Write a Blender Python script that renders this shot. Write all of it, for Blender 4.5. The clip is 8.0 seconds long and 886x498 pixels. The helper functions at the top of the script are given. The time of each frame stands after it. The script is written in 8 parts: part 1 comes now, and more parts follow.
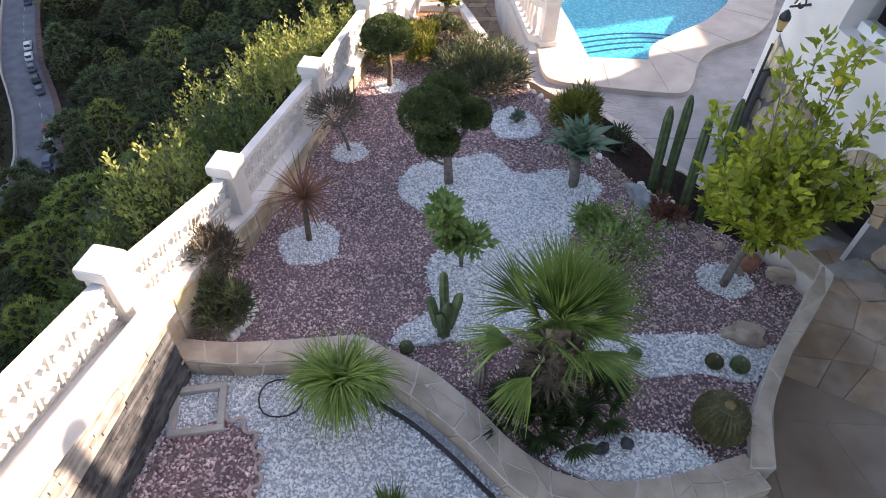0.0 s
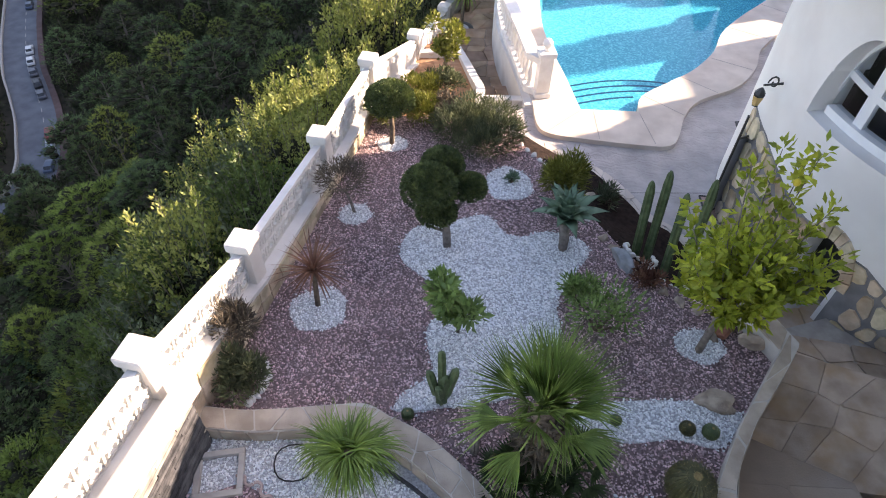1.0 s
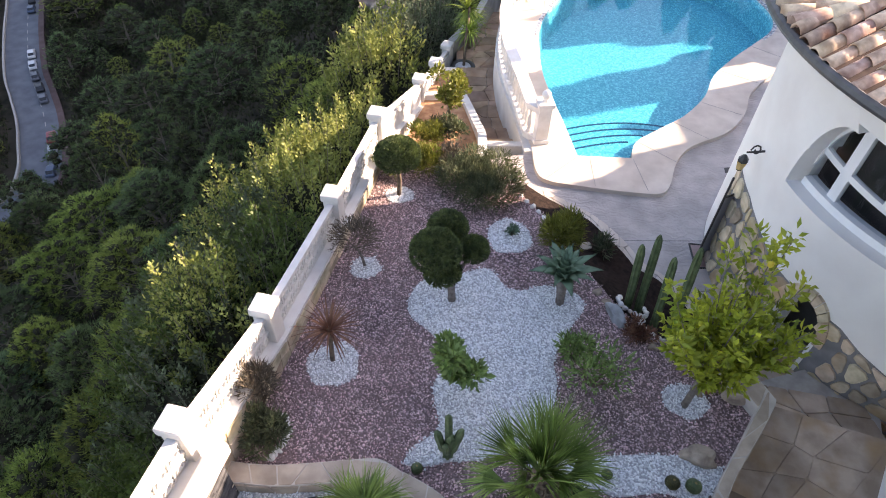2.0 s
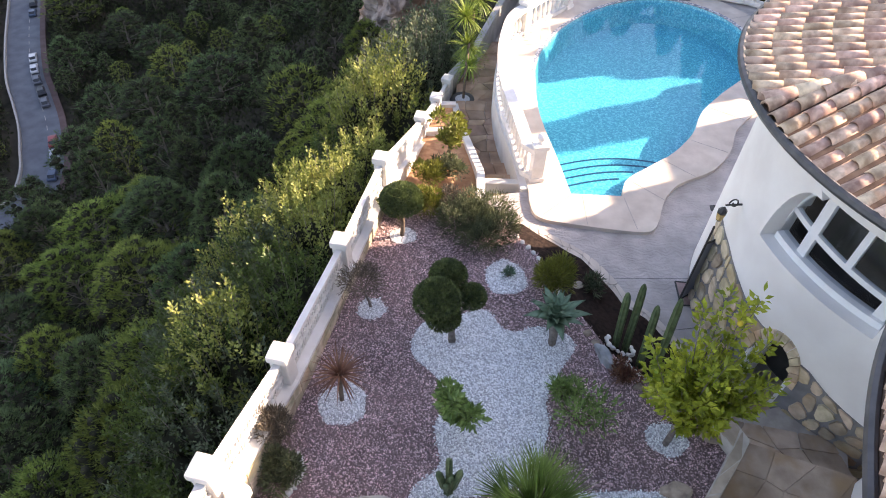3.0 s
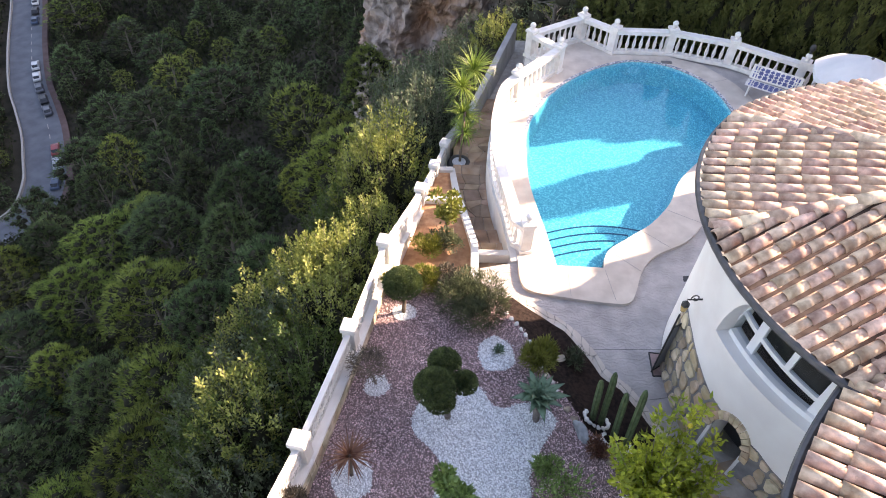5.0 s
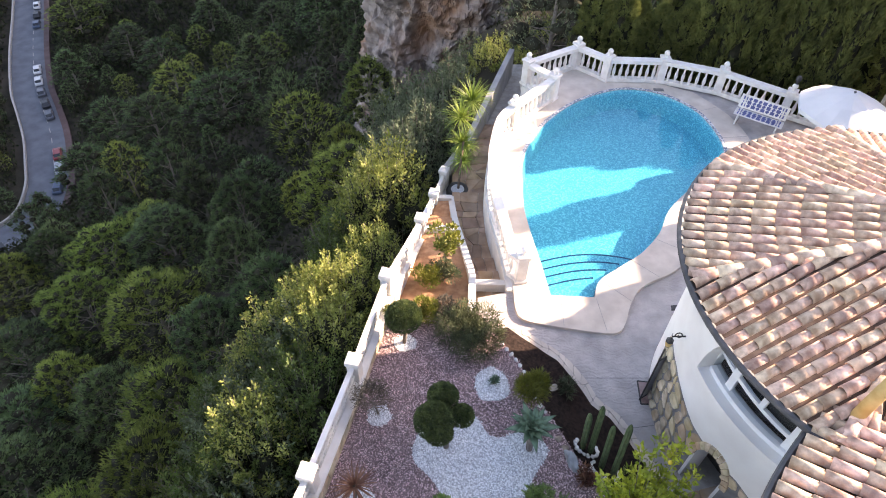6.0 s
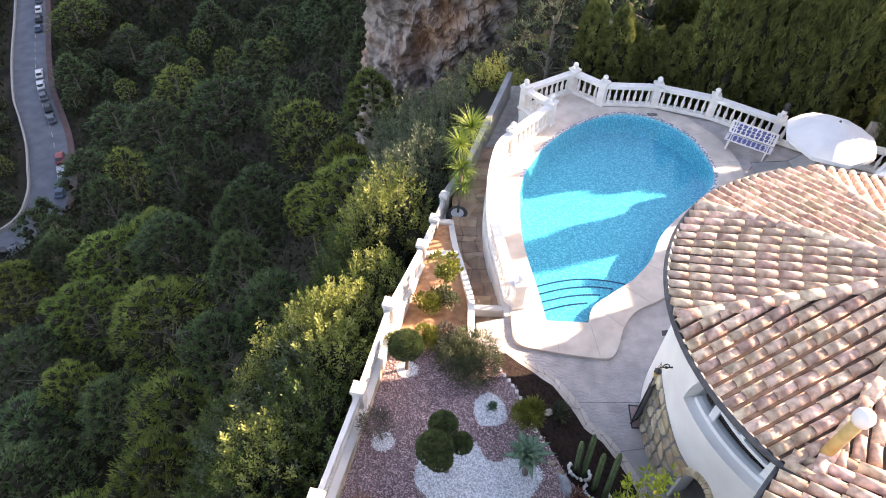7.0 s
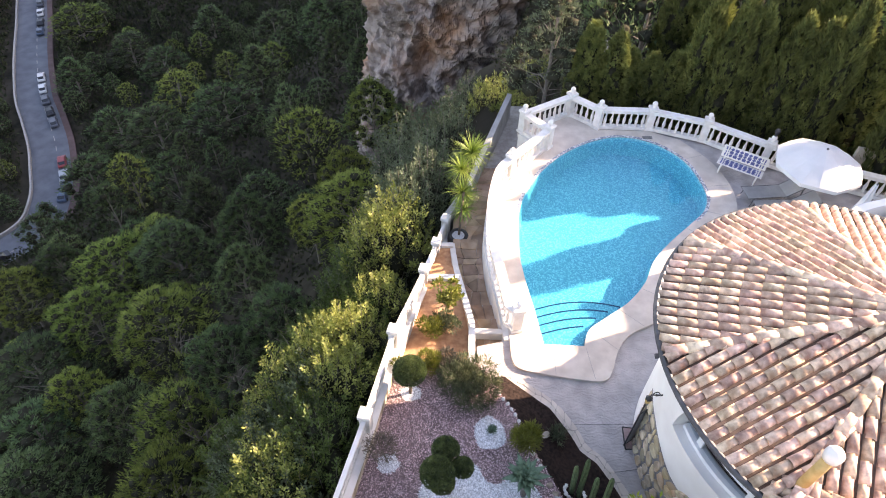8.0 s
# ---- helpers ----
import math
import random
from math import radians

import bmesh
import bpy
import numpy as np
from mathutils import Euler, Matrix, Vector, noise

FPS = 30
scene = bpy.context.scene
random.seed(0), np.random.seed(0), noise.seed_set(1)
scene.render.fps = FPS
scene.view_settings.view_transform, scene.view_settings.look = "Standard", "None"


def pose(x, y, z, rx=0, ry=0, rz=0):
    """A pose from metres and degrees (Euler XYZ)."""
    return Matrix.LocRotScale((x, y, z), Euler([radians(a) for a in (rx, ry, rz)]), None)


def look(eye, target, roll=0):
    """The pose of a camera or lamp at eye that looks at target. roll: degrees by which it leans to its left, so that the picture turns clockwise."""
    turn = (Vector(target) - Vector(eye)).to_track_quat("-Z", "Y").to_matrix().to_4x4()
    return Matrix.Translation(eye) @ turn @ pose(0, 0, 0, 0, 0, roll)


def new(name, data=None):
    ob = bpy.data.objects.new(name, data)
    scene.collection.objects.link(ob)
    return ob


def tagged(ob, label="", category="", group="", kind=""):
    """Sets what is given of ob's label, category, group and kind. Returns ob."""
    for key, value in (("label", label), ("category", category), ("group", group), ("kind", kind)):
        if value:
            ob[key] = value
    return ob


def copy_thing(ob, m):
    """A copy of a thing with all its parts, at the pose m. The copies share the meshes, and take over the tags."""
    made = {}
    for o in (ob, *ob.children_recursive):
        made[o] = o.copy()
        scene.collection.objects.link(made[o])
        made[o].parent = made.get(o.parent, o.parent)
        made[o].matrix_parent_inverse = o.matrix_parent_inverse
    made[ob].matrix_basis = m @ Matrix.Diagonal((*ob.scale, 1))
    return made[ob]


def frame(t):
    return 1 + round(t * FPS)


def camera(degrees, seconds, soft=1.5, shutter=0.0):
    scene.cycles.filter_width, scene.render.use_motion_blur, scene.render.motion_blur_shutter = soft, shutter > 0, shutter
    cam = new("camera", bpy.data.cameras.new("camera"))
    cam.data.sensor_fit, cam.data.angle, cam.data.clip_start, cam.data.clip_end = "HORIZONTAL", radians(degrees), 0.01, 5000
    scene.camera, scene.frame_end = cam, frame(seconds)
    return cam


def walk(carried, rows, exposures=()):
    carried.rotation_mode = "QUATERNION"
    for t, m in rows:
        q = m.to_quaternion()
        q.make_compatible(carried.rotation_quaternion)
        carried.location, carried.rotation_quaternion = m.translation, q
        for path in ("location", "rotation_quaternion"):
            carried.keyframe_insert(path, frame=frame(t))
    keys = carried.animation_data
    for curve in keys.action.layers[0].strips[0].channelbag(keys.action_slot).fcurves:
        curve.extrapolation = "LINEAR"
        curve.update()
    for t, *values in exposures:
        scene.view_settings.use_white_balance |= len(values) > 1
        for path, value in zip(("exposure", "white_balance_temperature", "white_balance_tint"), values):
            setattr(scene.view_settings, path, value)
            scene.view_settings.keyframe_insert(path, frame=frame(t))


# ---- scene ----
cam = camera(70.8, 8.0, 1.0)
METRES, EYE, TILT, LEAN, TURN = 8.0, 6.0, -47.6, -0.8, 0.0
ROWS = [
    (0.0, 0.0, 0.0, 0.0, -0.0, 0.0, 0.0),
    (0.5, 0.0028, -0.0389, 0.0461, -0.02, 0.06, -0.07),
    (1.0, 0.0015, -0.0742, 0.0976, -0.04, 0.12, -0.14),
    (1.5, -0.0041, -0.111, 0.1477, -0.06, 0.16, -0.2),
    (3.0, -0.0118, -0.2388, 0.2815, -0.12, 0.22, -0.3),
    (3.5, -0.0108, -0.283, 0.3236, -0.15, 0.24, -0.31),
    (4.0, -0.0084, -0.3236, 0.376, -0.17, 0.24, -0.35),
    (4.5, -0.009, -0.3634, 0.4266, -0.18, 0.23, -0.33),
    (6.0, -0.0052, -0.4925, 0.5687, -0.18, 0.24, -0.3),
    (6.5, -0.0076, -0.5363, 0.6098, -0.17, 0.25, -0.28),
    (7.0, -0.0062, -0.5766, 0.6558, -0.16, 0.26, -0.28),
    (7.5, -0.0079, -0.6197, 0.7029, -0.16, 0.26, -0.29),
    (8.0, -0.0129, -0.6628, 0.7444, -0.16, 0.24, -0.27),
]
walk(cam, [(t, pose(0, 0, EYE, TILT, LEAN, TURN) @ pose(METRES * x, METRES * y, METRES * z, 90 + pitch, roll, yaw)) for t, x, y, z, yaw, pitch, roll in ROWS],
     exposures=((0.0, 1.7, 7850, 24), (2.0, 1.78, 7950, 25), (5.0, 1.95, 8100, 26), (8.0, 2.06, 8180, 26)))

# ---- light ----
SUN_AZ, SUN_EL = 19.2, 24.0          # degrees from +x towards +y, and above the horizon
world = bpy.data.worlds.new("sky")
scene.world = world
world.use_nodes = True
wn = world.node_tree.nodes
sky = wn.new("ShaderNodeTexSky")
sky.sky_type = "NISHITA"
sky.sun_disc = False
sky.sun_elevation = radians(SUN_EL)
sky.sun_rotation = radians(90 - SUN_AZ)
wn["Background"].inputs["Strength"].default_value = 0.15
world.node_tree.links.new(sky.outputs["Color"], wn["Background"].inputs["Color"])
sun = new("sun", bpy.data.lights.new("sun", "SUN"))
sun.data.energy = 5.0
sun.data.angle = radians(0.55)
sun.data.color = (1.0, 0.9, 0.76)
_sd = Vector((math.cos(radians(SUN_AZ)) * math.cos(radians(SUN_EL)), math.sin(radians(SUN_AZ)) * math.cos(radians(SUN_EL)), math.sin(radians(SUN_EL))))
sun.matrix_basis = look(_sd * 60, (0, 0, 0))


# ---- materials ----
def material(name, dark, light, scale=6.0, rough=0.8, bump=0.3, fine=60.0, spread=0.0, metal=0.0, stain=None, stain_scale=0.7, contrast=(0.35, 0.65), spec=0.5, sheen=0.0, translucent=0.0, island=False, hue=0.0):
    """Two-scale noise between two colours, with an optional large stain colour and a tint that varies from piece to piece."""
    m = bpy.data.materials.new(name)
    m.use_nodes = True
    nt = m.node_tree
    n, l = nt.nodes, nt.links
    b = n["Principled BSDF"]
    b.inputs["Roughness"].default_value = rough
    b.inputs["Metallic"].default_value = metal
    b.inputs["Specular IOR Level"].default_value = spec
    place = n.new("ShaderNodeTexCoord").outputs["Object"]
    if spread and not island:
        # each piece takes its own cut of the pattern
        shift = n.new("ShaderNodeVectorMath")
        l.new(place, shift.inputs[0])
        l.new(n.new("ShaderNodeObjectInfo").outputs["Location"], shift.inputs[1])
        place = shift.outputs["Vector"]
    big = n.new("ShaderNodeTexNoise")
    big.inputs["Scale"].default_value = scale
    big.inputs["Detail"].default_value = 6
    l.new(place, big.inputs["Vector"])
    ramp = n.new("ShaderNodeValToRGB")
    ramp.color_ramp.elements[0].position, ramp.color_ramp.elements[1].position = contrast
    ramp.color_ramp.elements[0].color = (*dark, 1)
    ramp.color_ramp.elements[1].color = (*light, 1)
    l.new(big.outputs["Fac"], ramp.inputs["Fac"])
    col = ramp.outputs["Color"]
    small = n.new("ShaderNodeTexNoise")
    small.inputs["Scale"].default_value = fine
    small.inputs["Detail"].default_value = 3
    l.new(place, small.inputs["Vector"])
    if stain:
        st = n.new("ShaderNodeTexNoise")
        st.inputs["Scale"].default_value = stain_scale
        st.inputs["Detail"].default_value = 5
        l.new(place, st.inputs["Vector"])
        sr = n.new("ShaderNodeMapRange")
        sr.inputs["From Min"].default_value, sr.inputs["From Max"].default_value = 0.5, 0.72
        sr.inputs["To Max"].default_value = 0.8
        l.new(st.outputs["Fac"], sr.inputs["Value"])
        mx = n.new("ShaderNodeMix")
        mx.data_type = "RGBA"
        l.new(sr.outputs["Result"], mx.inputs["Factor"])
        l.new(col, mx.inputs["A"])
        mx.inputs["B"].default_value = (*stain, 1)
        col = mx.outputs["Result"]
    if spread:
        src = n.new("ShaderNodeNewGeometry").outputs["Random Per Island"] if island else n.new("ShaderNodeObjectInfo").outputs["Random"]
        mr = n.new("ShaderNodeMapRange")
        mr.inputs["To Min"].default_value, mr.inputs["To Max"].default_value = 1 - spread, 1 + spread
        l.new(src, mr.inputs["Value"])
        hv = n.new("ShaderNodeHueSaturation")
        if hue:
            k1 = n.new("ShaderNodeMath")
            k1.operation = "MULTIPLY"
            k1.inputs[1].default_value = 7.31
            k2 = n.new("ShaderNodeMath")
            k2.operation = "FRACT"
            hr = n.new("ShaderNodeMapRange")
            hr.inputs["To Min"].default_value, hr.inputs["To Max"].default_value = 0.5 - hue, 0.5 + hue
            l.new(src, k1.inputs[0])
            l.new(k1.outputs[0], k2.inputs[0])
            l.new(k2.outputs[0], hr.inputs["Value"])
            l.new(hr.outputs["Result"], hv.inputs["Hue"])
        l.new(mr.outputs["Result"], hv.inputs["Value"])
        l.new(col, hv.inputs["Color"])
        col = hv.outputs["Color"]
    l.new(col, b.inputs["Base Color"])
    if bump:
        bp = n.new("ShaderNodeBump")
        bp.inputs["Strength"].default_value = bump
        bp.inputs["Distance"].default_value = 0.01
        l.new(small.outputs["Fac"], bp.inputs["Height"])
        l.new(bp.outputs["Normal"], b.inputs["Normal"])
    if translucent:
        tr = n.new("ShaderNodeBsdfTranslucent")
        l.new(col, tr.inputs["Color"])
        ms = n.new("ShaderNodeMixShader")
        ms.inputs["Fac"].default_value = translucent
        l.new(b.outputs["BSDF"], ms.inputs[1])
        l.new(tr.outputs["BSDF"], ms.inputs[2])
        l.new(ms.outputs["Shader"], n["Material Output"].inputs["Surface"])
    return m


WHITE = material("white_render", (0.57, 0.55, 0.52), (0.71, 0.7, 0.68), 2.0, 0.85, 0.25, 90, stain=(0.55, 0.52, 0.47), stain_scale=0.5)
WALLWHITE = material("white_wall_paint", (0.72, 0.71, 0.7), (0.8, 0.8, 0.79), 1.2, 0.8, 0.2, 120)
BALUSTER = material("white_balustrade", (0.68, 0.65, 0.61), (0.8, 0.78, 0.75), 4.0, 0.75, 0.2, 80)
CREAM = material("cream_stone", (0.4, 0.34, 0.27), (0.58, 0.5, 0.41), 3.0, 0.8, 0.3, 70, spread=0.1, stain=(0.42, 0.36, 0.3))
STRIPSTONE = material("split_cream_stone", (0.2, 0.19, 0.175), (0.38, 0.36, 0.33), 7.0, 0.85, 0.6, 40, spread=0.2)
COPING = material("coping_stone", (0.52, 0.45, 0.39), (0.66, 0.59, 0.52), 2.2, 0.75, 0.2, 80, spread=0.05, stain=(0.45, 0.4, 0.35))
PATIO = material("stamped_concrete", (0.37, 0.34, 0.33), (0.5, 0.465, 0.45), 3.0, 0.75, 0.7, 22, stain=(0.3, 0.28, 0.27))


def stamped(m, scale=2.6, depth=0.5):
    """Presses a swirling stamped pattern into a surface."""
    n, l = m.node_tree.nodes, m.node_tree.links
    tc = n.new("ShaderNodeTexCoord")
    wv = n.new("ShaderNodeTexWave")
    wv.wave_type = "RINGS"
    wv.inputs["Scale"].default_value = scale
    wv.inputs["Distortion"].default_value = 14.0
    wv.inputs["Detail"].default_value = 3.0
    wv.inputs["Detail Scale"].default_value = 1.6
    l.new(tc.outputs["Object"], wv.inputs["Vector"])
    bp = n.new("ShaderNodeBump")
    bp.inputs["Strength"].default_value = depth
    bp.inputs["Distance"].default_value = 0.012
    l.new(wv.outputs["Fac"], bp.inputs["Height"])
    b = n["Principled BSDF"]
    l.new(b.inputs["Normal"].links[0].from_socket, bp.inputs["Normal"])
    l.new(bp.outputs["Normal"], b.inputs["Normal"])


stamped(PATIO)
FLAG = material("flagstone", (0.27, 0.2, 0.15), (0.46, 0.37, 0.3), 3.0, 0.75, 0.4, 60, spread=0.2, stain=(0.36, 0.23, 0.12), stain_scale=2.0)
PATHSTONE = material("path_flagstone", (0.24, 0.155, 0.1), (0.42, 0.295, 0.205), 2.2, 0.8, 0.5, 50, spread=0.3, hue=0.012, stain=(0.36, 0.2, 0.1), stain_scale=1.6)
STEPSTONE = material("worn_patio_stone", (0.17, 0.12, 0.09), (0.28, 0.215, 0.165), 1.3, 0.8, 0.4, 50, stain=(0.32, 0.29, 0.27), stain_scale=0.9, spread=0.1)
PALEJOINT = material("pale_mortar", (0.42, 0.39, 0.35), (0.56, 0.53, 0.48), 5.0, 0.9, 0.4, 60)
MORTAR = material("mortar", (0.3, 0.28, 0.26), (0.42, 0.4, 0.37), 5.0, 0.9, 0.4, 60)
PLINTHJOINT = material("grey_plinth_mortar", (0.15, 0.15, 0.155), (0.23, 0.23, 0.235), 4.0, 0.9, 0.4, 50)
STONECLAD = material("stone_cladding", (0.33, 0.27, 0.19), (0.58, 0.49, 0.37), 5.0, 0.85, 0.5, 50, spread=0.33, hue=0.02, stain=(0.5, 0.33, 0.16), stain_scale=1.6)
SLATE = material("slate", (0.035, 0.037, 0.042), (0.11, 0.11, 0.115), 9.0, 0.65, 0.8, 40, spread=0.35, spec=0.25)
# bed darker than its chips: paints the shade in the gaps between them
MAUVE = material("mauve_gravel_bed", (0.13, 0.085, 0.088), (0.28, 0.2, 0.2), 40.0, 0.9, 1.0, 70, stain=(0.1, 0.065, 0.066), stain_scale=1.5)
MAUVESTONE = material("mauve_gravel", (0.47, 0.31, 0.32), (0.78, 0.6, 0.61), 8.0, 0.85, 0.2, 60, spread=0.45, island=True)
# again darker than the chips, with the shade between stones in the colour
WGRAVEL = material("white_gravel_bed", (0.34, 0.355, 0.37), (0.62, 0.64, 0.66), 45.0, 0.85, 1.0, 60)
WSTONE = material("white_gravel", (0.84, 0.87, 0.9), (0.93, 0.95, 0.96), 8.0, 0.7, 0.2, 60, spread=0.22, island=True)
SOIL = material("dark_soil", (0.014, 0.01, 0.009), (0.038, 0.026, 0.022), 14.0, 0.95, 1.0, 60, stain=(0.05, 0.03, 0.024), spec=0.08)
REDSOIL = material("red_soil", (0.3, 0.15, 0.08), (0.48, 0.27, 0.15), 6.0, 0.95, 0.8, 50, stain=(0.4, 0.2, 0.1))
ROCKM = material("garden_rock", (0.24, 0.19, 0.15), (0.44, 0.36, 0.28), 7.0, 0.85, 0.8, 40, spread=0.2)
PEBBLE = material("white_pebble", (0.66, 0.65, 0.62), (0.84, 0.83, 0.8), 6.0, 0.6, 0.2, 40, spread=0.06)
TILE = material("roof_tile", (0.35, 0.21, 0.15), (0.74, 0.545, 0.42), 5.0, 0.85, 0.6, 60, spread=0.27, hue=0.02, stain=(0.3, 0.2, 0.155), stain_scale=7.0, contrast=(0.32, 0.62))
# terracotta darkened to paint the shade in the channels between cover tiles
TILESHADE = material("roof_channel", (0.1, 0.066, 0.05), (0.19, 0.13, 0.1), 6.0, 0.9, 0.4, 40, spec=0.1)
GUTTER = material("dark_gutter_metal", (0.05, 0.052, 0.055), (0.09, 0.09, 0.095), 5.0, 0.45, 0.1, 60)
FRAMEW = material("white_window_frame", (0.72, 0.75, 0.78), (0.8, 0.82, 0.84), 3.0, 0.35, 0.0)
IRON = material("black_iron", (0.02, 0.02, 0.021), (0.045, 0.045, 0.047), 8.0, 0.5, 0.3, 60)
ROOMSHADE = material("dark_interior", (0.05, 0.05, 0.05), (0.09, 0.085, 0.08), 2.0, 0.9, 0.1)
BARK = material("bark", (0.09, 0.065, 0.045), (0.2, 0.15, 0.11), 14.0, 0.9, 1.0, 50)
GREYBARK = material("grey_bark", (0.13, 0.11, 0.1), (0.26, 0.23, 0.2), 14.0, 0.9, 1.0, 50)
PINE = material("pine_needles", (0.1, 0.145, 0.036), (0.3, 0.37, 0.088), 1.6, 0.7, 0.0, spread=0.28, hue=0.018, translucent=0.22, spec=0.25)
# greens taken almost to black, with the shade under the trees painted in
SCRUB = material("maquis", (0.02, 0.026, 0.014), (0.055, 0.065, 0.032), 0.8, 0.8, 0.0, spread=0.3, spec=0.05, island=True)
PINEDARK = material("dark_needles", (0.05, 0.085, 0.04), (0.15, 0.22, 0.09), 1.6, 0.7, 0.0, spread=0.32, hue=0.018, translucent=0.22, spec=0.25)
# near-black for crown insides: paints in the shade behind the leaves
COREDARK = material("dead_twigs", (0.022, 0.022, 0.015), (0.05, 0.05, 0.034), 3.0, 0.95, 0.0, spec=0.05)
OLIVE = material("grey_green_leaves", (0.06, 0.085, 0.05), (0.17, 0.21, 0.125), 1.2, 0.7, 0.0, spread=0.25, translucent=0.25, spec=0.3, island=True)
LIME = material("bright_shrub_leaves", (0.13, 0.17, 0.04), (0.44, 0.46, 0.14), 1.5, 0.55, 0.0, spread=0.25, translucent=0.35, spec=0.4, island=True)
MYRTLE = material("dark_shrub_leaves", (0.04, 0.07, 0.018), (0.13, 0.19, 0.05), 1.5, 0.5, 0.0, spread=0.3, translucent=0.3, spec=0.4, island=True)
LEMON = material("lemon_leaves", (0.17, 0.24, 0.022), (0.46, 0.5, 0.06), 3.0, 0.45, 0.0, spread=0.3, translucent=0.35, island=True)
HEDGE = material("cypress_leaves", (0.078, 0.098, 0.031), (0.215, 0.24, 0.075), 2.2, 0.75, 0.0, spread=0.25, translucent=0.2, spec=0.25)
BOX = material("clipped_leaves", (0.045, 0.075, 0.027), (0.125, 0.165, 0.055), 9.0, 0.6, 0.0, spread=0.35, translucent=0.2, island=True)
GRASSY = material("strap_leaves", (0.08, 0.15, 0.022), (0.24, 0.36, 0.07), 4.0, 0.5, 0.0, spread=0.3, translucent=0.25, island=True)
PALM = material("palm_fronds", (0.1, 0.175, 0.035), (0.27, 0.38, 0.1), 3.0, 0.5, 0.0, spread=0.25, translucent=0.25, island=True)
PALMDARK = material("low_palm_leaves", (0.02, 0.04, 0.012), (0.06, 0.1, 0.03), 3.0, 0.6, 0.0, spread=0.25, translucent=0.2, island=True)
KERBSTONE = material("kerb_stone", (0.32, 0.265, 0.21), (0.49, 0.42, 0.34), 4.0, 0.8, 0.4, 60, spread=0.13, stain=(0.36, 0.3, 0.25))
YUCCA = material("yucca_leaves", (0.1, 0.17, 0.02), (0.25, 0.33, 0.06), 3.0, 0.5, 0.0, spread=0.25, translucent=0.25, island=True)
AGAVEM = material("agave_leaves", (0.065, 0.135, 0.08), (0.15, 0.25, 0.155), 5.0, 0.55, 0.1, spread=0.15, island=True)
CACTUS = material("cactus_skin", (0.05, 0.085, 0.035), (0.12, 0.17, 0.08), 9.0, 0.6, 0.3, 40)
BARREL = material("barrel_cactus_skin", (0.032, 0.036, 0.011), (0.072, 0.072, 0.024), 12.0, 0.6, 0.5, 60)
SPINE = material("spines", (0.16, 0.13, 0.05), (0.3, 0.24, 0.1), 10.0, 0.6, 0.0)
REDLEAF = material("bronze_leaves", (0.13, 0.05, 0.035), (0.28, 0.14, 0.08), 6.0, 0.6, 0.0, spread=0.3, translucent=0.2, island=True)
JUNIPER = material("juniper_leaves", (0.06, 0.08, 0.04), (0.18, 0.205, 0.1), 5.0, 0.7, 0.0, spread=0.4, translucent=0.15, island=True)
DRY = material("dry_twigs", (0.09, 0.075, 0.055), (0.2, 0.165, 0.12), 8.0, 0.85, 0.0, spread=0.3, island=True)
FERNY = material("light_green_leaves", (0.1, 0.18, 0.045), (0.28, 0.41, 0.14), 5.0, 0.55, 0.0, spread=0.3, translucent=0.3, island=True)
YELLOWG = material("yellow_green_leaves", (0.11, 0.13, 0.02), (0.25, 0.26, 0.05), 5.0, 0.6, 0.0, spread=0.3, translucent=0.25, island=True)
# earth colour darkened so that gaps between pines read as deep shade
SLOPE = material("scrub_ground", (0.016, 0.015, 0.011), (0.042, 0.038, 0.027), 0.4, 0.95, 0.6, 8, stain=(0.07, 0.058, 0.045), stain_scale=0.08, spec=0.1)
ASPHALT = material("asphalt", (0.105, 0.117, 0.135), (0.145, 0.16, 0.18), 0.4, 0.9, 0.2, 6, spec=0.2)
PAVERED = material("red_pavement", (0.085, 0.05, 0.045), (0.12, 0.075, 0.07), 0.6, 0.9, 0.2, 6)
CLIFF = material("cliff_rock", (0.14, 0.115, 0.105), (0.42, 0.36, 0.33), 0.9, 0.9, 1.0, 3.5, stain=(0.46, 0.22, 0.1), stain_scale=0.16, contrast=(0.4, 0.6))
CANVAS = material("white_canvas", (0.74, 0.76, 0.78), (0.82, 0.83, 0.84), 2.0, 0.8, 0.1, 60, translucent=0.25)
GREYWALL = material("grey_parapet", (0.24, 0.24, 0.24), (0.36, 0.36, 0.35), 1.5, 0.9, 0.4, 40, stain=(0.2, 0.2, 0.19))
BLACKPOT = material("black_pot", (0.012, 0.012, 0.013), (0.03, 0.03, 0.03), 6.0, 0.45, 0.1)
GREYMETAL = material("grey_metal", (0.12, 0.12, 0.125), (0.22, 0.22, 0.225), 6.0, 0.4, 0.1, metal=0.6)
BLUETILE = material("blue_pattern_tile", (0.06, 0.08, 0.22), (0.1, 0.12, 0.3), 8.0, 0.3, 0.0)
OCHRE = material("ochre_render", (0.45, 0.29, 0.1), (0.6, 0.42, 0.18), 4.0, 0.8, 0.3, 50)
NOSING = material("dark_blue_nosing", (0.01, 0.03, 0.09), (0.02, 0.05, 0.14), 9.0, 0.35, 0.0)


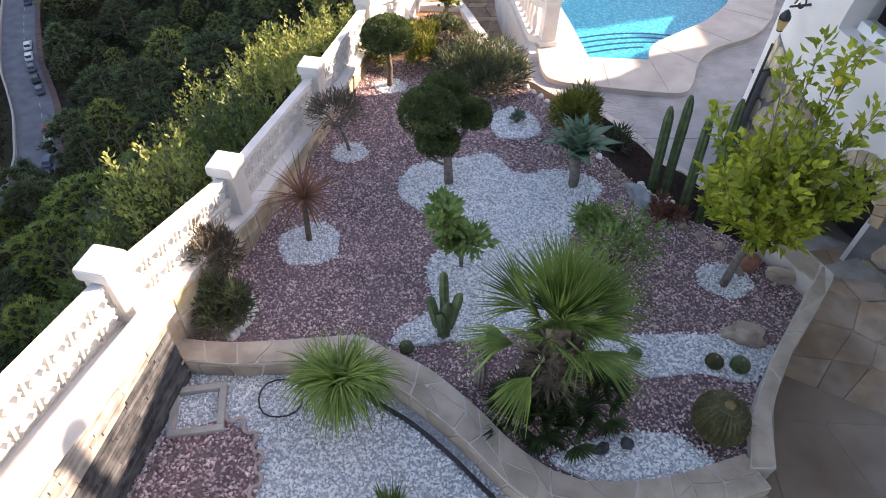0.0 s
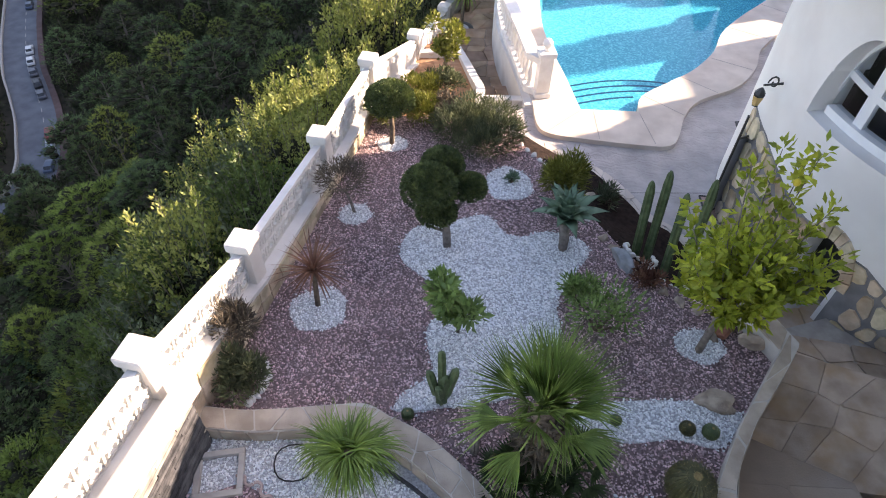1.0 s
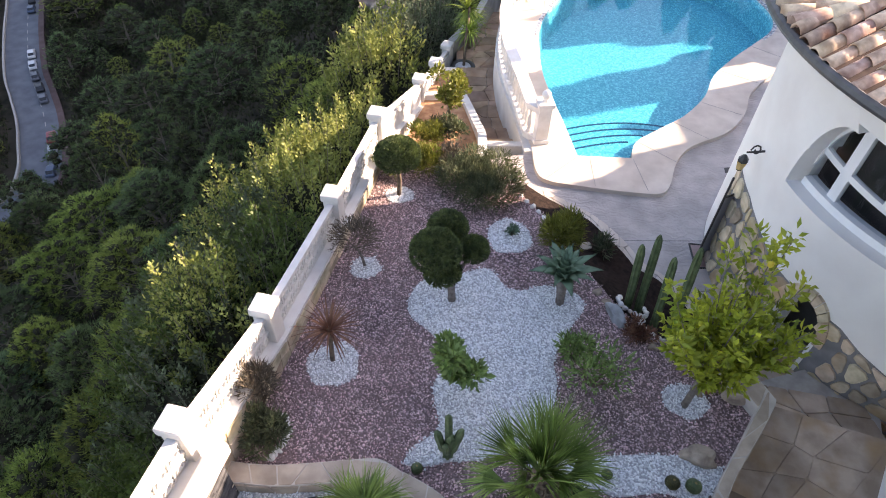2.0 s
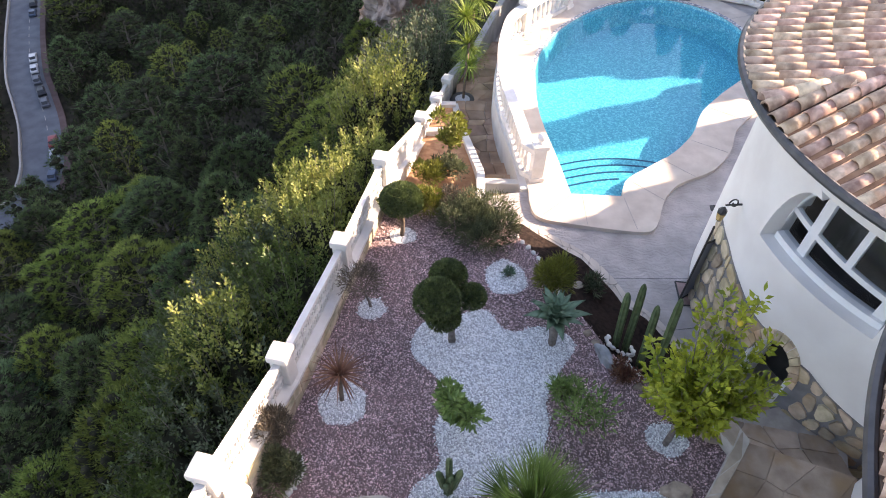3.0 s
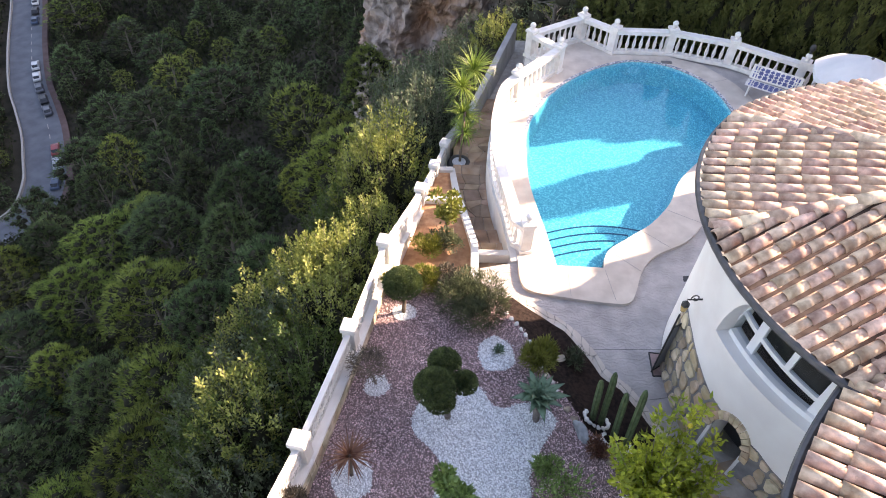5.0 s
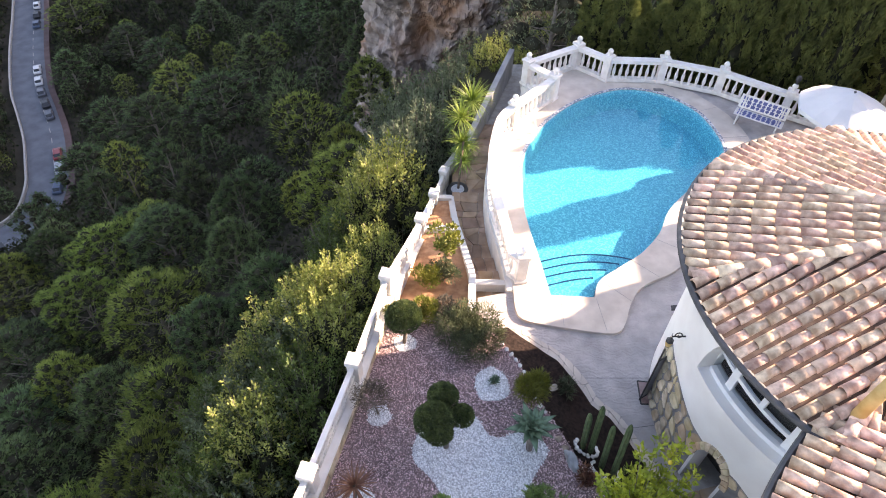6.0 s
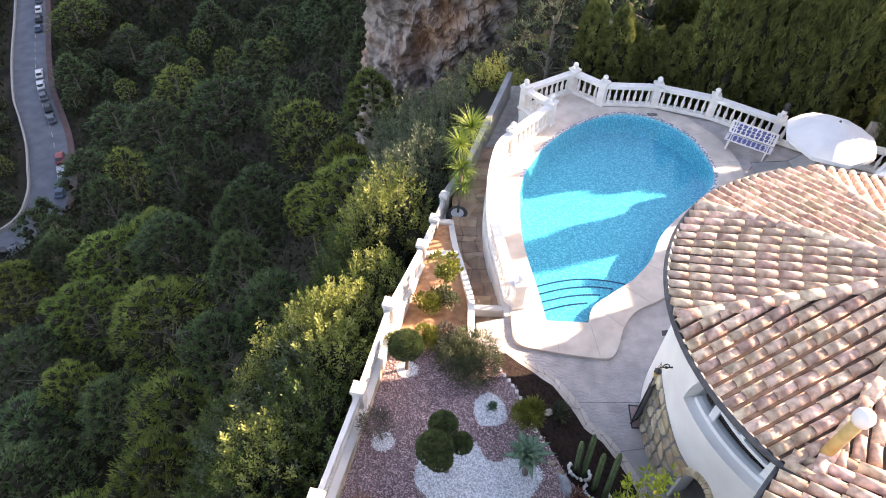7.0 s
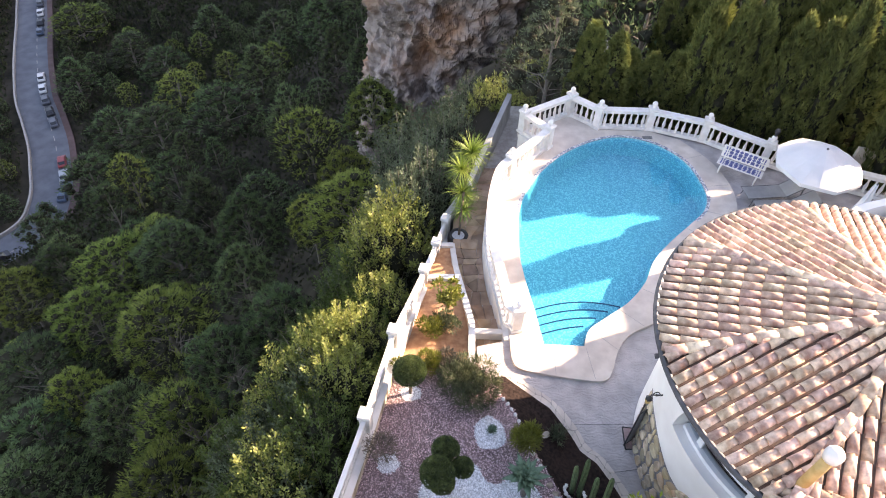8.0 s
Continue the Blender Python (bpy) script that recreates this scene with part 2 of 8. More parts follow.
def mosaic_material():
    m = bpy.data.materials.new("pool_mosaic")
    m.use_nodes = True
    n, l = m.node_tree.nodes, m.node_tree.links
    b = n["Principled BSDF"]
    tc = n.new("ShaderNodeTexCoord")
    vo = n.new("ShaderNodeTexVoronoi")
    vo.inputs["Scale"].default_value = 26.0
    vo.inputs["Randomness"].default_value = 0.25
    l.new(tc.outputs["Object"], vo.inputs["Vector"])
    sep = n.new("ShaderNodeSeparateColor")
    l.new(vo.outputs["Color"], sep.inputs["Color"])
    ramp = n.new("ShaderNodeValToRGB")
    e = ramp.color_ramp.elements
    e[0].position, e[0].color = 0.0, (0.045, 0.36, 0.48, 1)
    e[1].position, e[1].color = 1.0, (0.26, 0.7, 0.76, 1)
    mid = e.new(0.55)
    mid.color = (0.085, 0.46, 0.56, 1)
    l.new(sep.outputs["Red"], ramp.inputs["Fac"])
    l.new(ramp.outputs["Color"], b.inputs["Base Color"])
    b.inputs["Roughness"].default_value = 0.4
    return m


def reflectance(n, l, head_on):
    """Share of light mirrored by a still surface, the same from both of its sides."""
    lw = n.new("ShaderNodeLayerWeight")
    lw.inputs["Blend"].default_value = 0.5
    pw = n.new("ShaderNodeMath")
    pw.operation = "POWER"
    pw.inputs[1].default_value = 5.0
    l.new(lw.outputs["Facing"], pw.inputs[0])
    mr = n.new("ShaderNodeMapRange")
    mr.inputs["To Min"].default_value = head_on
    l.new(pw.outputs[0], mr.inputs["Value"])
    return mr


def water_material():
    m = bpy.data.materials.new("pool_water")
    m.use_nodes = True
    n, l = m.node_tree.nodes, m.node_tree.links
    n.remove(n["Principled BSDF"])
    tr = n.new("ShaderNodeBsdfTransparent")
    tr.inputs["Color"].default_value = (0.5, 0.91, 0.96, 1)
    gl = n.new("ShaderNodeBsdfGlossy")
    gl.inputs["Roughness"].default_value = 0.02
    fr = reflectance(n, l, 0.02)
    tc = n.new("ShaderNodeTexCoord")
    no = n.new("ShaderNodeTexNoise")
    no.inputs["Scale"].default_value = 1.6
    no.inputs["Detail"].default_value = 3
    l.new(tc.outputs["Object"], no.inputs["Vector"])
    bp = n.new("ShaderNodeBump")
    bp.inputs["Strength"].default_value = 0.12
    bp.inputs["Distance"].default_value = 0.05
    l.new(no.outputs["Fac"], bp.inputs["Height"])
    l.new(bp.outputs["Normal"], gl.inputs["Normal"])
    ms = n.new("ShaderNodeMixShader")
    l.new(fr.outputs["Result"], ms.inputs["Fac"])
    l.new(tr.outputs["BSDF"], ms.inputs[1])
    l.new(gl.outputs["BSDF"], ms.inputs[2])
    l.new(ms.outputs["Shader"], n["Material Output"].inputs["Surface"])
    return m


def glass_material():
    m = bpy.data.materials.new("window_glass")
    m.use_nodes = True
    n, l = m.node_tree.nodes, m.node_tree.links
    n.remove(n["Principled BSDF"])
    tr = n.new("ShaderNodeBsdfTransparent")
    tr.inputs["Color"].default_value = (0.75, 0.8, 0.82, 1)
    gl = n.new("ShaderNodeBsdfGlossy")
    gl.inputs["Roughness"].default_value = 0.02
    fr = reflectance(n, l, 0.05)
    ms = n.new("ShaderNodeMixShader")
    l.new(fr.outputs["Result"], ms.inputs["Fac"])
    l.new(tr.outputs["BSDF"], ms.inputs[1])
    l.new(gl.outputs["BSDF"], ms.inputs[2])
    l.new(ms.outputs["Shader"], n["Material Output"].inputs["Surface"])
    return m


MOSAIC, WATER, GLASS = mosaic_material(), water_material(), glass_material()


# ---- building helpers ----
def mesh_of(bm, name, mat, smooth=False):
    me = bpy.data.meshes.new(name)
    bmesh.ops.recalc_face_normals(bm, faces=bm.faces)
    bm.to_mesh(me)
    bm.free()
    me.materials.append(mat)
    if smooth:
        me.polygons.foreach_set("use_smooth", [True] * len(me.polygons))
    return me


def raw_mesh(name, verts, faces, mat, smooth=False):
    me = bpy.data.meshes.new(name)
    me.from_pydata([tuple(v) for v in verts], [], faces)
    me.materials.append(mat)
    if smooth:
        me.polygons.foreach_set("use_smooth", [True] * len(me.polygons))
    return me


def thing(name, base, label, category, group="", kind=""):
    ob = new(name)
    ob.empty_display_size = 0.1
    ob.location = base
    return tagged(ob, label, category, group, kind)


def part(name, bm, mat, parent, label="", smooth=False, at_world=True):
    """Links a bmesh as one mesh under parent; the bmesh is in world metres unless at_world is off."""
    me = bm if isinstance(bm, bpy.types.Mesh) else mesh_of(bm, name, mat, smooth)
    ob = new(name, me)
    ob.parent = parent
    if at_world:
        o = Vector(parent.location)
        if parent.parent:
            o = o + parent.parent.location
        me.transform(Matrix.Translation(-o))
    if label:
        ob["label"] = label
    return ob


def piece(name, me, m, parent):
    """One of many alike pieces on a shared mesh, at the world pose m, under a parent that is not turned."""
    ob = bpy.data.objects.new(name, me)
    scene.collection.objects.link(ob)
    ob.parent = parent
    o = Vector(parent.location)
    if parent.parent:
        o = o + parent.parent.location
    ob.matrix_basis = Matrix.Translation(-o) @ m
    return ob


def structure(name, bm, mat, label, category, smooth=False):
    me = bm if isinstance(bm, bpy.types.Mesh) else mesh_of(bm, name, mat, smooth)
    return tagged(new(name, me), label, category, kind="structure")


def box(bm, x0, y0, z0, x1, y1, z1, bevel=0.0, m=None):
    r = bmesh.ops.create_cube(bm, size=1)
    mm = Matrix.Translation(((x0 + x1) / 2, (y0 + y1) / 2, (z0 + z1) / 2)) @ Matrix.Diagonal((x1 - x0, y1 - y0, z1 - z0, 1))
    bmesh.ops.transform(bm, matrix=(m @ mm) if m else mm, verts=r["verts"])
    if bevel:
        ed = list({e for v in r["verts"] for e in v.link_edges})
        bmesh.ops.bevel(bm, geom=ed, offset=bevel, segments=2, affect="EDGES", profile=0.6)
    return bm


def cone(bm, p0, p1, r0, r1, seg=8, caps=True):
    p0, p1 = Vector(p0), Vector(p1)
    d = p1 - p0
    m = Matrix.Translation((p0 + p1) / 2) @ d.to_track_quat("Z", "Y").to_matrix().to_4x4()
    bmesh.ops.create_cone(bm, cap_ends=caps, segments=seg, radius1=r0, radius2=r1, depth=d.length, matrix=m)
    return bm


def ball(bm, p, r, sub=2, scale=(1, 1, 1)):
    bmesh.ops.create_icosphere(bm, subdivisions=sub, radius=r, matrix=Matrix.Translation(p) @ Matrix.Diagonal((*scale, 1)))
    return bm


def lathe(bm, profile, centre=(0, 0, 0), seg=12):
    """A turned body from (radius, height) pairs."""
    c = Vector(centre)
    rings = [[bm.verts.new(c + Vector((r * math.cos(2 * math.pi * k / seg), r * math.sin(2 * math.pi * k / seg), z))) for k in range(seg)] for r, z in profile]
    for a, b in zip(rings, rings[1:]):
        for k in range(seg):
            bm.faces.new((a[k], a[(k + 1) % seg], b[(k + 1) % seg], b[k]))
    bm.faces.new(rings[0][::-1])
    bm.faces.new(rings[-1])
    return bm


def spline(pts, n=8, closed=False):
    """Catmull-Rom through 2D or 3D points."""
    pts = [Vector(p) for p in pts]
    out = []
    k = len(pts)
    for i in range(k if closed else k - 1):
        p1, p2 = pts[i], pts[(i + 1) % k]
        p0 = pts[(i - 1) % k] if closed or i else p1
        p3 = pts[(i + 2) % k] if closed or i + 2 < k else p2
        for j in range(n):
            t = j / n
            out.append(0.5 * ((2 * p1) + (p2 - p0) * t + (2 * p0 - 5 * p1 + 4 * p2 - p3) * t * t + (3 * p1 - p0 - 3 * p2 + p3) * t ** 3))
    if not closed:
        out.append(pts[-1])
    return out


def prism(bm, outline, top, bottom):
    """An outline in plan raised between two heights, each a number or a function of x, y."""
    f = top if callable(top) else (lambda x, y: top)
    g = bottom if callable(bottom) else (lambda x, y: bottom)
    a = [bm.verts.new((p[0], p[1], f(p[0], p[1]))) for p in outline]
    b = [bm.verts.new((p[0], p[1], g(p[0], p[1]))) for p in outline]
    k = len(a)
    t = bm.faces.new(a)
    u = bm.faces.new(b[::-1])
    for i in range(k):
        bm.faces.new((a[i], b[i], b[(i + 1) % k], a[(i + 1) % k]))
    bmesh.ops.triangulate(bm, faces=[t, u])
    return bm


def ribbon(bm, left, right, top, bottom):
    """A band between two polylines of the same length, with sides."""
    f = top if callable(top) else (lambda x, y: top)
    g = bottom if callable(bottom) else (lambda x, y: bottom)
    rows = []
    for p, q in zip(left, right):
        rows.append([bm.verts.new((p[0], p[1], f(p[0], p[1]))), bm.verts.new((q[0], q[1], f(q[0], q[1]))), bm.verts.new((q[0], q[1], g(q[0], q[1]))), bm.verts.new((p[0], p[1], g(p[0], p[1])))])
    for a, b in zip(rows, rows[1:]):
        for k in range(4):
            bm.faces.new((a[k], a[(k + 1) % 4], b[(k + 1) % 4], b[k]))
    bm.faces.new(rows[0][::-1])
    bm.faces.new(rows[-1])
    return bm


def offset_line(line, d):
    """A polyline moved sideways by d (to its left)."""
    out = []
    for i, p in enumerate(line):
        a, b = line[max(i - 1, 0)], line[min(i + 1, len(line) - 1)]
        t = Vector((b[0] - a[0], b[1] - a[1])).normalized()
        out.append(Vector((p[0] - t.y * d, p[1] + t.x * d)))
    return out


def along(line, s):
    """The point and heading at the distance s along a 2D polyline."""
    for a, b in zip(line, line[1:]):
        d = (Vector(b[:2]) - Vector(a[:2])).length
        if s <= d:
            return Vector(a[:2]).lerp(Vector(b[:2]), s / max(d, 1e-6)), (Vector(b[:2]) - Vector(a[:2])).normalized()
        s -= d
    return Vector(line[-1][:2]), (Vector(line[-1][:2]) - Vector(line[-2][:2])).normalized()


def length(line):
    return sum((Vector(b[:2]) - Vector(a[:2])).length for a, b in zip(line, line[1:]))


def inside(p, poly):
    c = False
    for a, b in zip(poly, poly[1:] + poly[:1]):
        if (a[1] > p[1]) != (b[1] > p[1]) and p[0] < (b[0] - a[0]) * (p[1] - a[1]) / (b[1] - a[1]) + a[0]:
            c = not c
    return c


def inside_many(xy, poly):
    c = np.zeros(len(xy), bool)
    for a, b in zip(poly, poly[1:] + poly[:1]):
        if a[1] == b[1]:
            continue
        c ^= ((a[1] > xy[:, 1]) != (b[1] > xy[:, 1])) & (xy[:, 0] < (b[0] - a[0]) * (xy[:, 1] - a[1]) / (b[1] - a[1]) + a[0])
    return c


def crazy_stones(parent, fn, nu, nv, mat, name="stone", thick=0.025, gap=0.06, jitter=0.3, rng=None, skip=None, corner=0.05):
    """Irregular slabs on a surface fn(u, v) -> (place, normal), each an object under parent, with mortar gaps between."""
    rng = rng or random.Random(5)
    grid = [[(i / nu + (rng.uniform(-jitter, jitter) / nu if 0 < i < nu else 0), j / nv + (rng.uniform(-jitter, jitter) / nv if 0 < j < nv else 0)) for j in range(nv + 1)] for i in range(nu + 1)]
    for i in range(nu):
        for j in range(nv):
            q = [grid[i][j], grid[i + 1][j], grid[i + 1][j + 1], grid[i][j + 1]]
            cu, cv = sum(p[0] for p in q) / 4, sum(p[1] for p in q) / 4
            if skip and skip(cu, cv):
                continue
            pts = []
            for k in range(4):
                a, b = q[k], q[(k + 1) % 4]
                for s in ((corner, 1 - corner) if rng.random() < 0.6 else (corner + 0.07, 0.5, 1 - corner)):
                    pts.append((a[0] + (b[0] - a[0]) * s, a[1] + (b[1] - a[1]) * s))
            sh = 1 - gap
            pts = [(cu + (p[0] - cu) * sh, cv + (p[1] - cv) * sh) for p in pts]
            c, n = fn(cu, cv)
            t = thick * rng.uniform(0.7, 1.2)
            vs, fs = [], []
            for p in pts:
                w, wn2 = fn(*p)
                vs.append(Vector(w) + Vector(wn2) * t - Vector(c))
            for p in pts:
                w, wn2 = fn(*p)
                w2 = Vector(w) - Vector(c)
                vs.append(w2 * 1.04 - Vector(wn2) * 0.004)
            k = len(pts)
            fs.append(list(range(k)))
            for a in range(k):
                fs.append([a, (a + 1) % k, k + (a + 1) % k, k + a][::-1])
            me = raw_mesh(name, vs, fs, mat)
            piece(name, me, Matrix.Translation(c), parent)


# ---- leaves and plants ----
def blade_cloud(centres, dirs, lengths, widths, bend=0.15, rng=None, cross=False):
    """Arrays for many narrow leaves: each a kite of two triangles, folded a little."""
    rng = rng or np.random.default_rng(3)
    n = len(centres)
    d = dirs / np.maximum(np.linalg.norm(dirs, axis=1, keepdims=True), 1e-6)
    r = rng.normal(size=(n, 3))
    side = np.cross(d, r)
    side /= np.maximum(np.linalg.norm(side, axis=1, keepdims=True), 1e-6)
    L, W = lengths[:, None], widths[:, None]
    up = np.cross(side, d)
    a = centres
    tip = centres + d * L - up * L * bend * 0.6
    midp = centres + d * L * 0.45
    b, c = midp + side * W / 2 + up * W * 0.15, midp - side * W / 2 + up * W * 0.15
    verts = np.stack([a, b, tip, c], 1).reshape(-1, 3)
    idx = np.arange(n)[:, None] * 4
    faces = np.concatenate([idx + np.array([[0, 1, 2]]), idx + np.array([[0, 2, 3]])], 1).reshape(-1, 3)
    return verts, faces


def cloud_mesh(name, verts, faces, mat):
    me = bpy.data.meshes.new(name)
    me.vertices.add(len(verts))
    me.vertices.foreach_set("co", np.asarray(verts, np.float32).ravel())
    me.loops.add(faces.size)
    me.loops.foreach_set("vertex_index", faces.ravel().astype(np.int32))
    me.polygons.add(len(faces))
    me.polygons.foreach_set("loop_start", (np.arange(len(faces)) * faces.shape[1]).astype(np.int32))
    me.update(calc_edges=True)
    me.validate()
    me.materials.append(mat)
    return me


def sphere_arrays(sub=2):
    bm = bmesh.new()
    bmesh.ops.create_icosphere(bm, subdivisions=sub, radius=1.0)
    v = np.array([p.co[:] for p in bm.verts])
    f = np.array([[q.index for q in p.verts] for p in bm.faces])
    bm.free()
    return v, f


SPH, SPH1 = sphere_arrays(2), sphere_arrays(1)


def with_cores(verts, faces, clumps, fill, rng, ball_=None):
    """Adds a lumpy dense heart to every clump, so that the inside of a crown is dark."""
    vs, fs, k = [verts], [faces], len(verts)
    bv, bf = ball_ or SPH
    for x, y, z, rx, ry, rz in clumps:
        v = bv * (1 + rng.uniform(-0.16, 0.16, (len(bv), 1))) * np.array([rx, ry, rz]) * fill + np.array([x, y, z])
        vs.append(v)
        fs.append(bf + k)
        k += len(v)
    return np.concatenate(vs), np.concatenate(fs)


def clump_points(rng, clumps, per, spread=0.5):
    """Points on the upper shells of ellipsoid clumps (x, y, z, rx, ry, rz), with outward directions."""
    cs, ds = [], []
    for x, y, z, rx, ry, rz in clumps:
        v = rng.normal(size=(per, 3))
        v /= np.linalg.norm(v, axis=1, keepdims=True)
        v[:, 2] = np.where(v[:, 2] < -0.35, -v[:, 2], v[:, 2])
        r = rng.uniform(1 - spread, 1.05, size=(per, 1)) ** 0.6
        cs.append(np.array([x, y, z]) + v * r * np.array([rx, ry, rz]))
        ds.append(v + np.array([0, 0, 0.35]) + rng.normal(size=(per, 3)) * 0.45)
    return np.concatenate(cs), np.concatenate(ds)


# ---- the lie of the land ----
def garden_z(x, y):
    return 1.186 - 0.08 * y


def fence_x(y):
    return -3.3 + 0.21 * min(y, 30.0)


PROFILE = ((-400, 30), (-60, 6), (-14, -1.9), (0, -2.6), (1.5, -4.4), (4, -9.0), (8, -16.5), (13, -23.5), (20, -30.5), (27, -36.5), (40, -42), (50, -45), (80, -60), (105, -69.5), (127, -75), (160, -74), (400, -30), (1600, 60))
ROAD = spline([(-152, 250), (-129, 202), (-118.5, 177.5), (-112.5, 164), (-104.8, 146), (-96.6, 129), (-91, 120), (-85.3, 110.7), (-81, 102), (-78.4, 96.5), (-76.8, 91), (-76.3, 86.5), (-77.6, 82), (-81.5, 77), (-88, 70), (-104, 56)], 6)
ROAD_XY = np.array([(p[0], p[1]) for p in ROAD])


def ground_z(x, y):
    s = fence_x(y) - x + max(0.0, y - 35) * 0.45
    z = float(np.interp(s, [p[0] for p in PROFILE], [p[1] for p in PROFILE]))
    w = min(max((s - 2) / 10, 0), 1)
    z += w * (2.2 * noise.noise((x * 0.06, y * 0.06, 1.7)) + 0.8 * noise.noise((x * 0.21, y * 0.21, 4.0)))
    z += max(0.0, y - 55) * 0.55 * min(max(-s / 45, 0), 1)
    gully = min(max((y - 30) / 8, 0), 1) * min(max((66 - y) / 8, 0), 1)
    z -= 11 * gully * math.exp(-((x - 0.5) / 6.5) ** 2)
    d = float(np.min(np.hypot(ROAD_XY[:, 0] - x, ROAD_XY[:, 1] - y)))
    k = min(max((d - 6.5) / 9.0, 0), 1)
    return z * k + (1 - k) * -73.4


def build_ground():
    def axis(lo, hi, near_lo, near_hi, step):
        mid = list(np.arange(near_lo, near_hi, step))
        a, b, w = [], [], step
        x = near_lo
        while x > lo:
            w *= 1.22
            x -= w
            a.append(x)
        x, w = near_hi, step
        while x < hi:
            b.append(x)
            w *= 1.22
            x += w
        return a[::-1] + mid + b
    xs, ys = axis(-1800, 1500, -130, 25, 2.0), axis(-900, 2200, -20, 190, 2.0)
    verts = [(x, y, ground_z(x, y)) for y in ys for x in xs]
    n = len(xs)
    faces = [(j * n + i, j * n + i + 1, (j + 1) * n + i + 1, (j + 1) * n + i) for j in range(len(ys) - 1) for i in range(n - 1)]
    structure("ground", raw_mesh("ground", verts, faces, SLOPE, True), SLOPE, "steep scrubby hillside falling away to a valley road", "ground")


build_ground()

# road with a pale edge wall and a red pavement
bm = bmesh.new()
ribbon(bm, offset_line(ROAD, 3.6), offset_line(ROAD, -3.9), -73.0, -74.5)
structure("road", bm, ASPHALT, "grey asphalt road curving along the valley", "road")
bm = bmesh.new()
ribbon(bm, offset_line(ROAD, 4.9), offset_line(ROAD, 3.62), -72.88, -74.5)
structure("pavement", bm, PAVERED, "narrow red paved footway beside the road", "pavement")
bm = bmesh.new()
ribbon(bm, offset_line(ROAD, -3.92), offset_line(ROAD, -4.3), -72.3, -74.5)
structure("road_wall", bm, MORTAR, "low pale stone wall along the road", "wall")
bm = bmesh.new()
L = length(ROAD)
for k in range(int(L / 4.0)):
    p, t = along(ROAD, k * 4.0 + 1)
    m = Matrix.Translation((p.x, p.y, -72.99)) @ Matrix.Rotation(math.atan2(t.y, t.x), 4, "Z")
    box(bm, -0.9, 1.0, 0, 0.9, 1.14, 0.006, m=m)
tagged(structure("road_marking", bm, MORTAR, "dashed white line painted on the road", "marking"), kind="structure")

# ---- pool terrace ----
POOL_SIDE = spline([(3.83, 10.2), (4.02, 10.72), (4.63, 11.2), (5.3, 11.7), (5.95, 12.45), (6.4, 13.3), (7.1, 14.1), (7.95, 14.9), (8.6, 15.6), (8.85, 16.5), (8.6, 17.9), (8.0, 18.75), (7.2, 19.25), (6.3, 19.35), (5.4, 19.05), (4.4, 18.4), (3.5, 17.45), (2.9, 16.5), (2.52, 15.5), (2.4, 14.5), (2.36, 13.4), (2.45, 12.4), (2.6, 11.4), (2.74, 10.25)], 5)
POOL = [p.copy() for p in POOL_SIDE]
COPING_OUT = spline([(1.84, 10.4), (1.85, 9.8), (2.02, 9.5), (2.6, 9.34), (3.7, 9.16), (4.2, 9.16), (4.44, 9.46), (4.7, 10.06), (5.14, 10.6), (6.04, 11.1), (6.65, 11.8), (7.05, 12.6), (7.8, 13.4), (8.8, 14.3), (9.55, 15.3), (9.8, 16.6), (9.5, 18.0), (8.7, 19.25)], 5)
TERRACE_LEFT = spline([(1.84, 10.4), (1.66, 11.9), (1.5, 13.0), (1.46, 14.1), (1.55, 15.1), (1.84, 16.4), (2.3, 17.1)], 5)
RAIL_BACK = [(2.3, 17.1), (3.75, 18.7), (2.95, 19.6), (4.82, 20.75), (5.75, 19.95), (7.66, 19.9), (9.5, 19.25), (11.3, 18.0), (13.0, 16.9), (15.2, 16.0)]


def band_with_hole(bm, outer, hole, top, bottom):
    """A slab with a hole, filled between two closed outlines."""
    o = [bm.verts.new((p[0], p[1], top)) for p in outer]
    h = [bm.verts.new((p[0], p[1], top)) for p in hole]
    eds = [bm.edges.new((a, b)) for a, b in zip(o, o[1:] + o[:1])] + [bm.edges.new((a, b)) for a, b in zip(h, h[1:] + h[:1])]
    bmesh.ops.triangle_fill(bm, edges=eds, use_beauty=True)
    ob2 = [bm.verts.new((p[0], p[1], bottom)) for p in outer]
    hb = [bm.verts.new((p[0], p[1], bottom)) for p in hole]
    for r, q in ((o, ob2), (h, hb)):
        for i in range(len(r)):
            j = (i + 1) % len(r)
            bm.faces.new((r[i], q[i], q[j], r[j]))
    return bm


slab_out = [Vector(p[:2]) for p in COPING_OUT] + [Vector((7.66, 19.75)), Vector((5.75, 19.8)), Vector((4.82, 20.6)), Vector((3.05, 19.55)), Vector((3.85, 18.7))] + [Vector(p[:2]) for p in TERRACE_LEFT[::-1]][:-1]
bm = bmesh.new()
band_with_hole(bm, slab_out, [Vector(p[:2]) for p in POOL], 0.0, -0.35)
structure("pool_coping", bm, COPING, "smooth pale pink-cream coping slab around the pool", "coping")
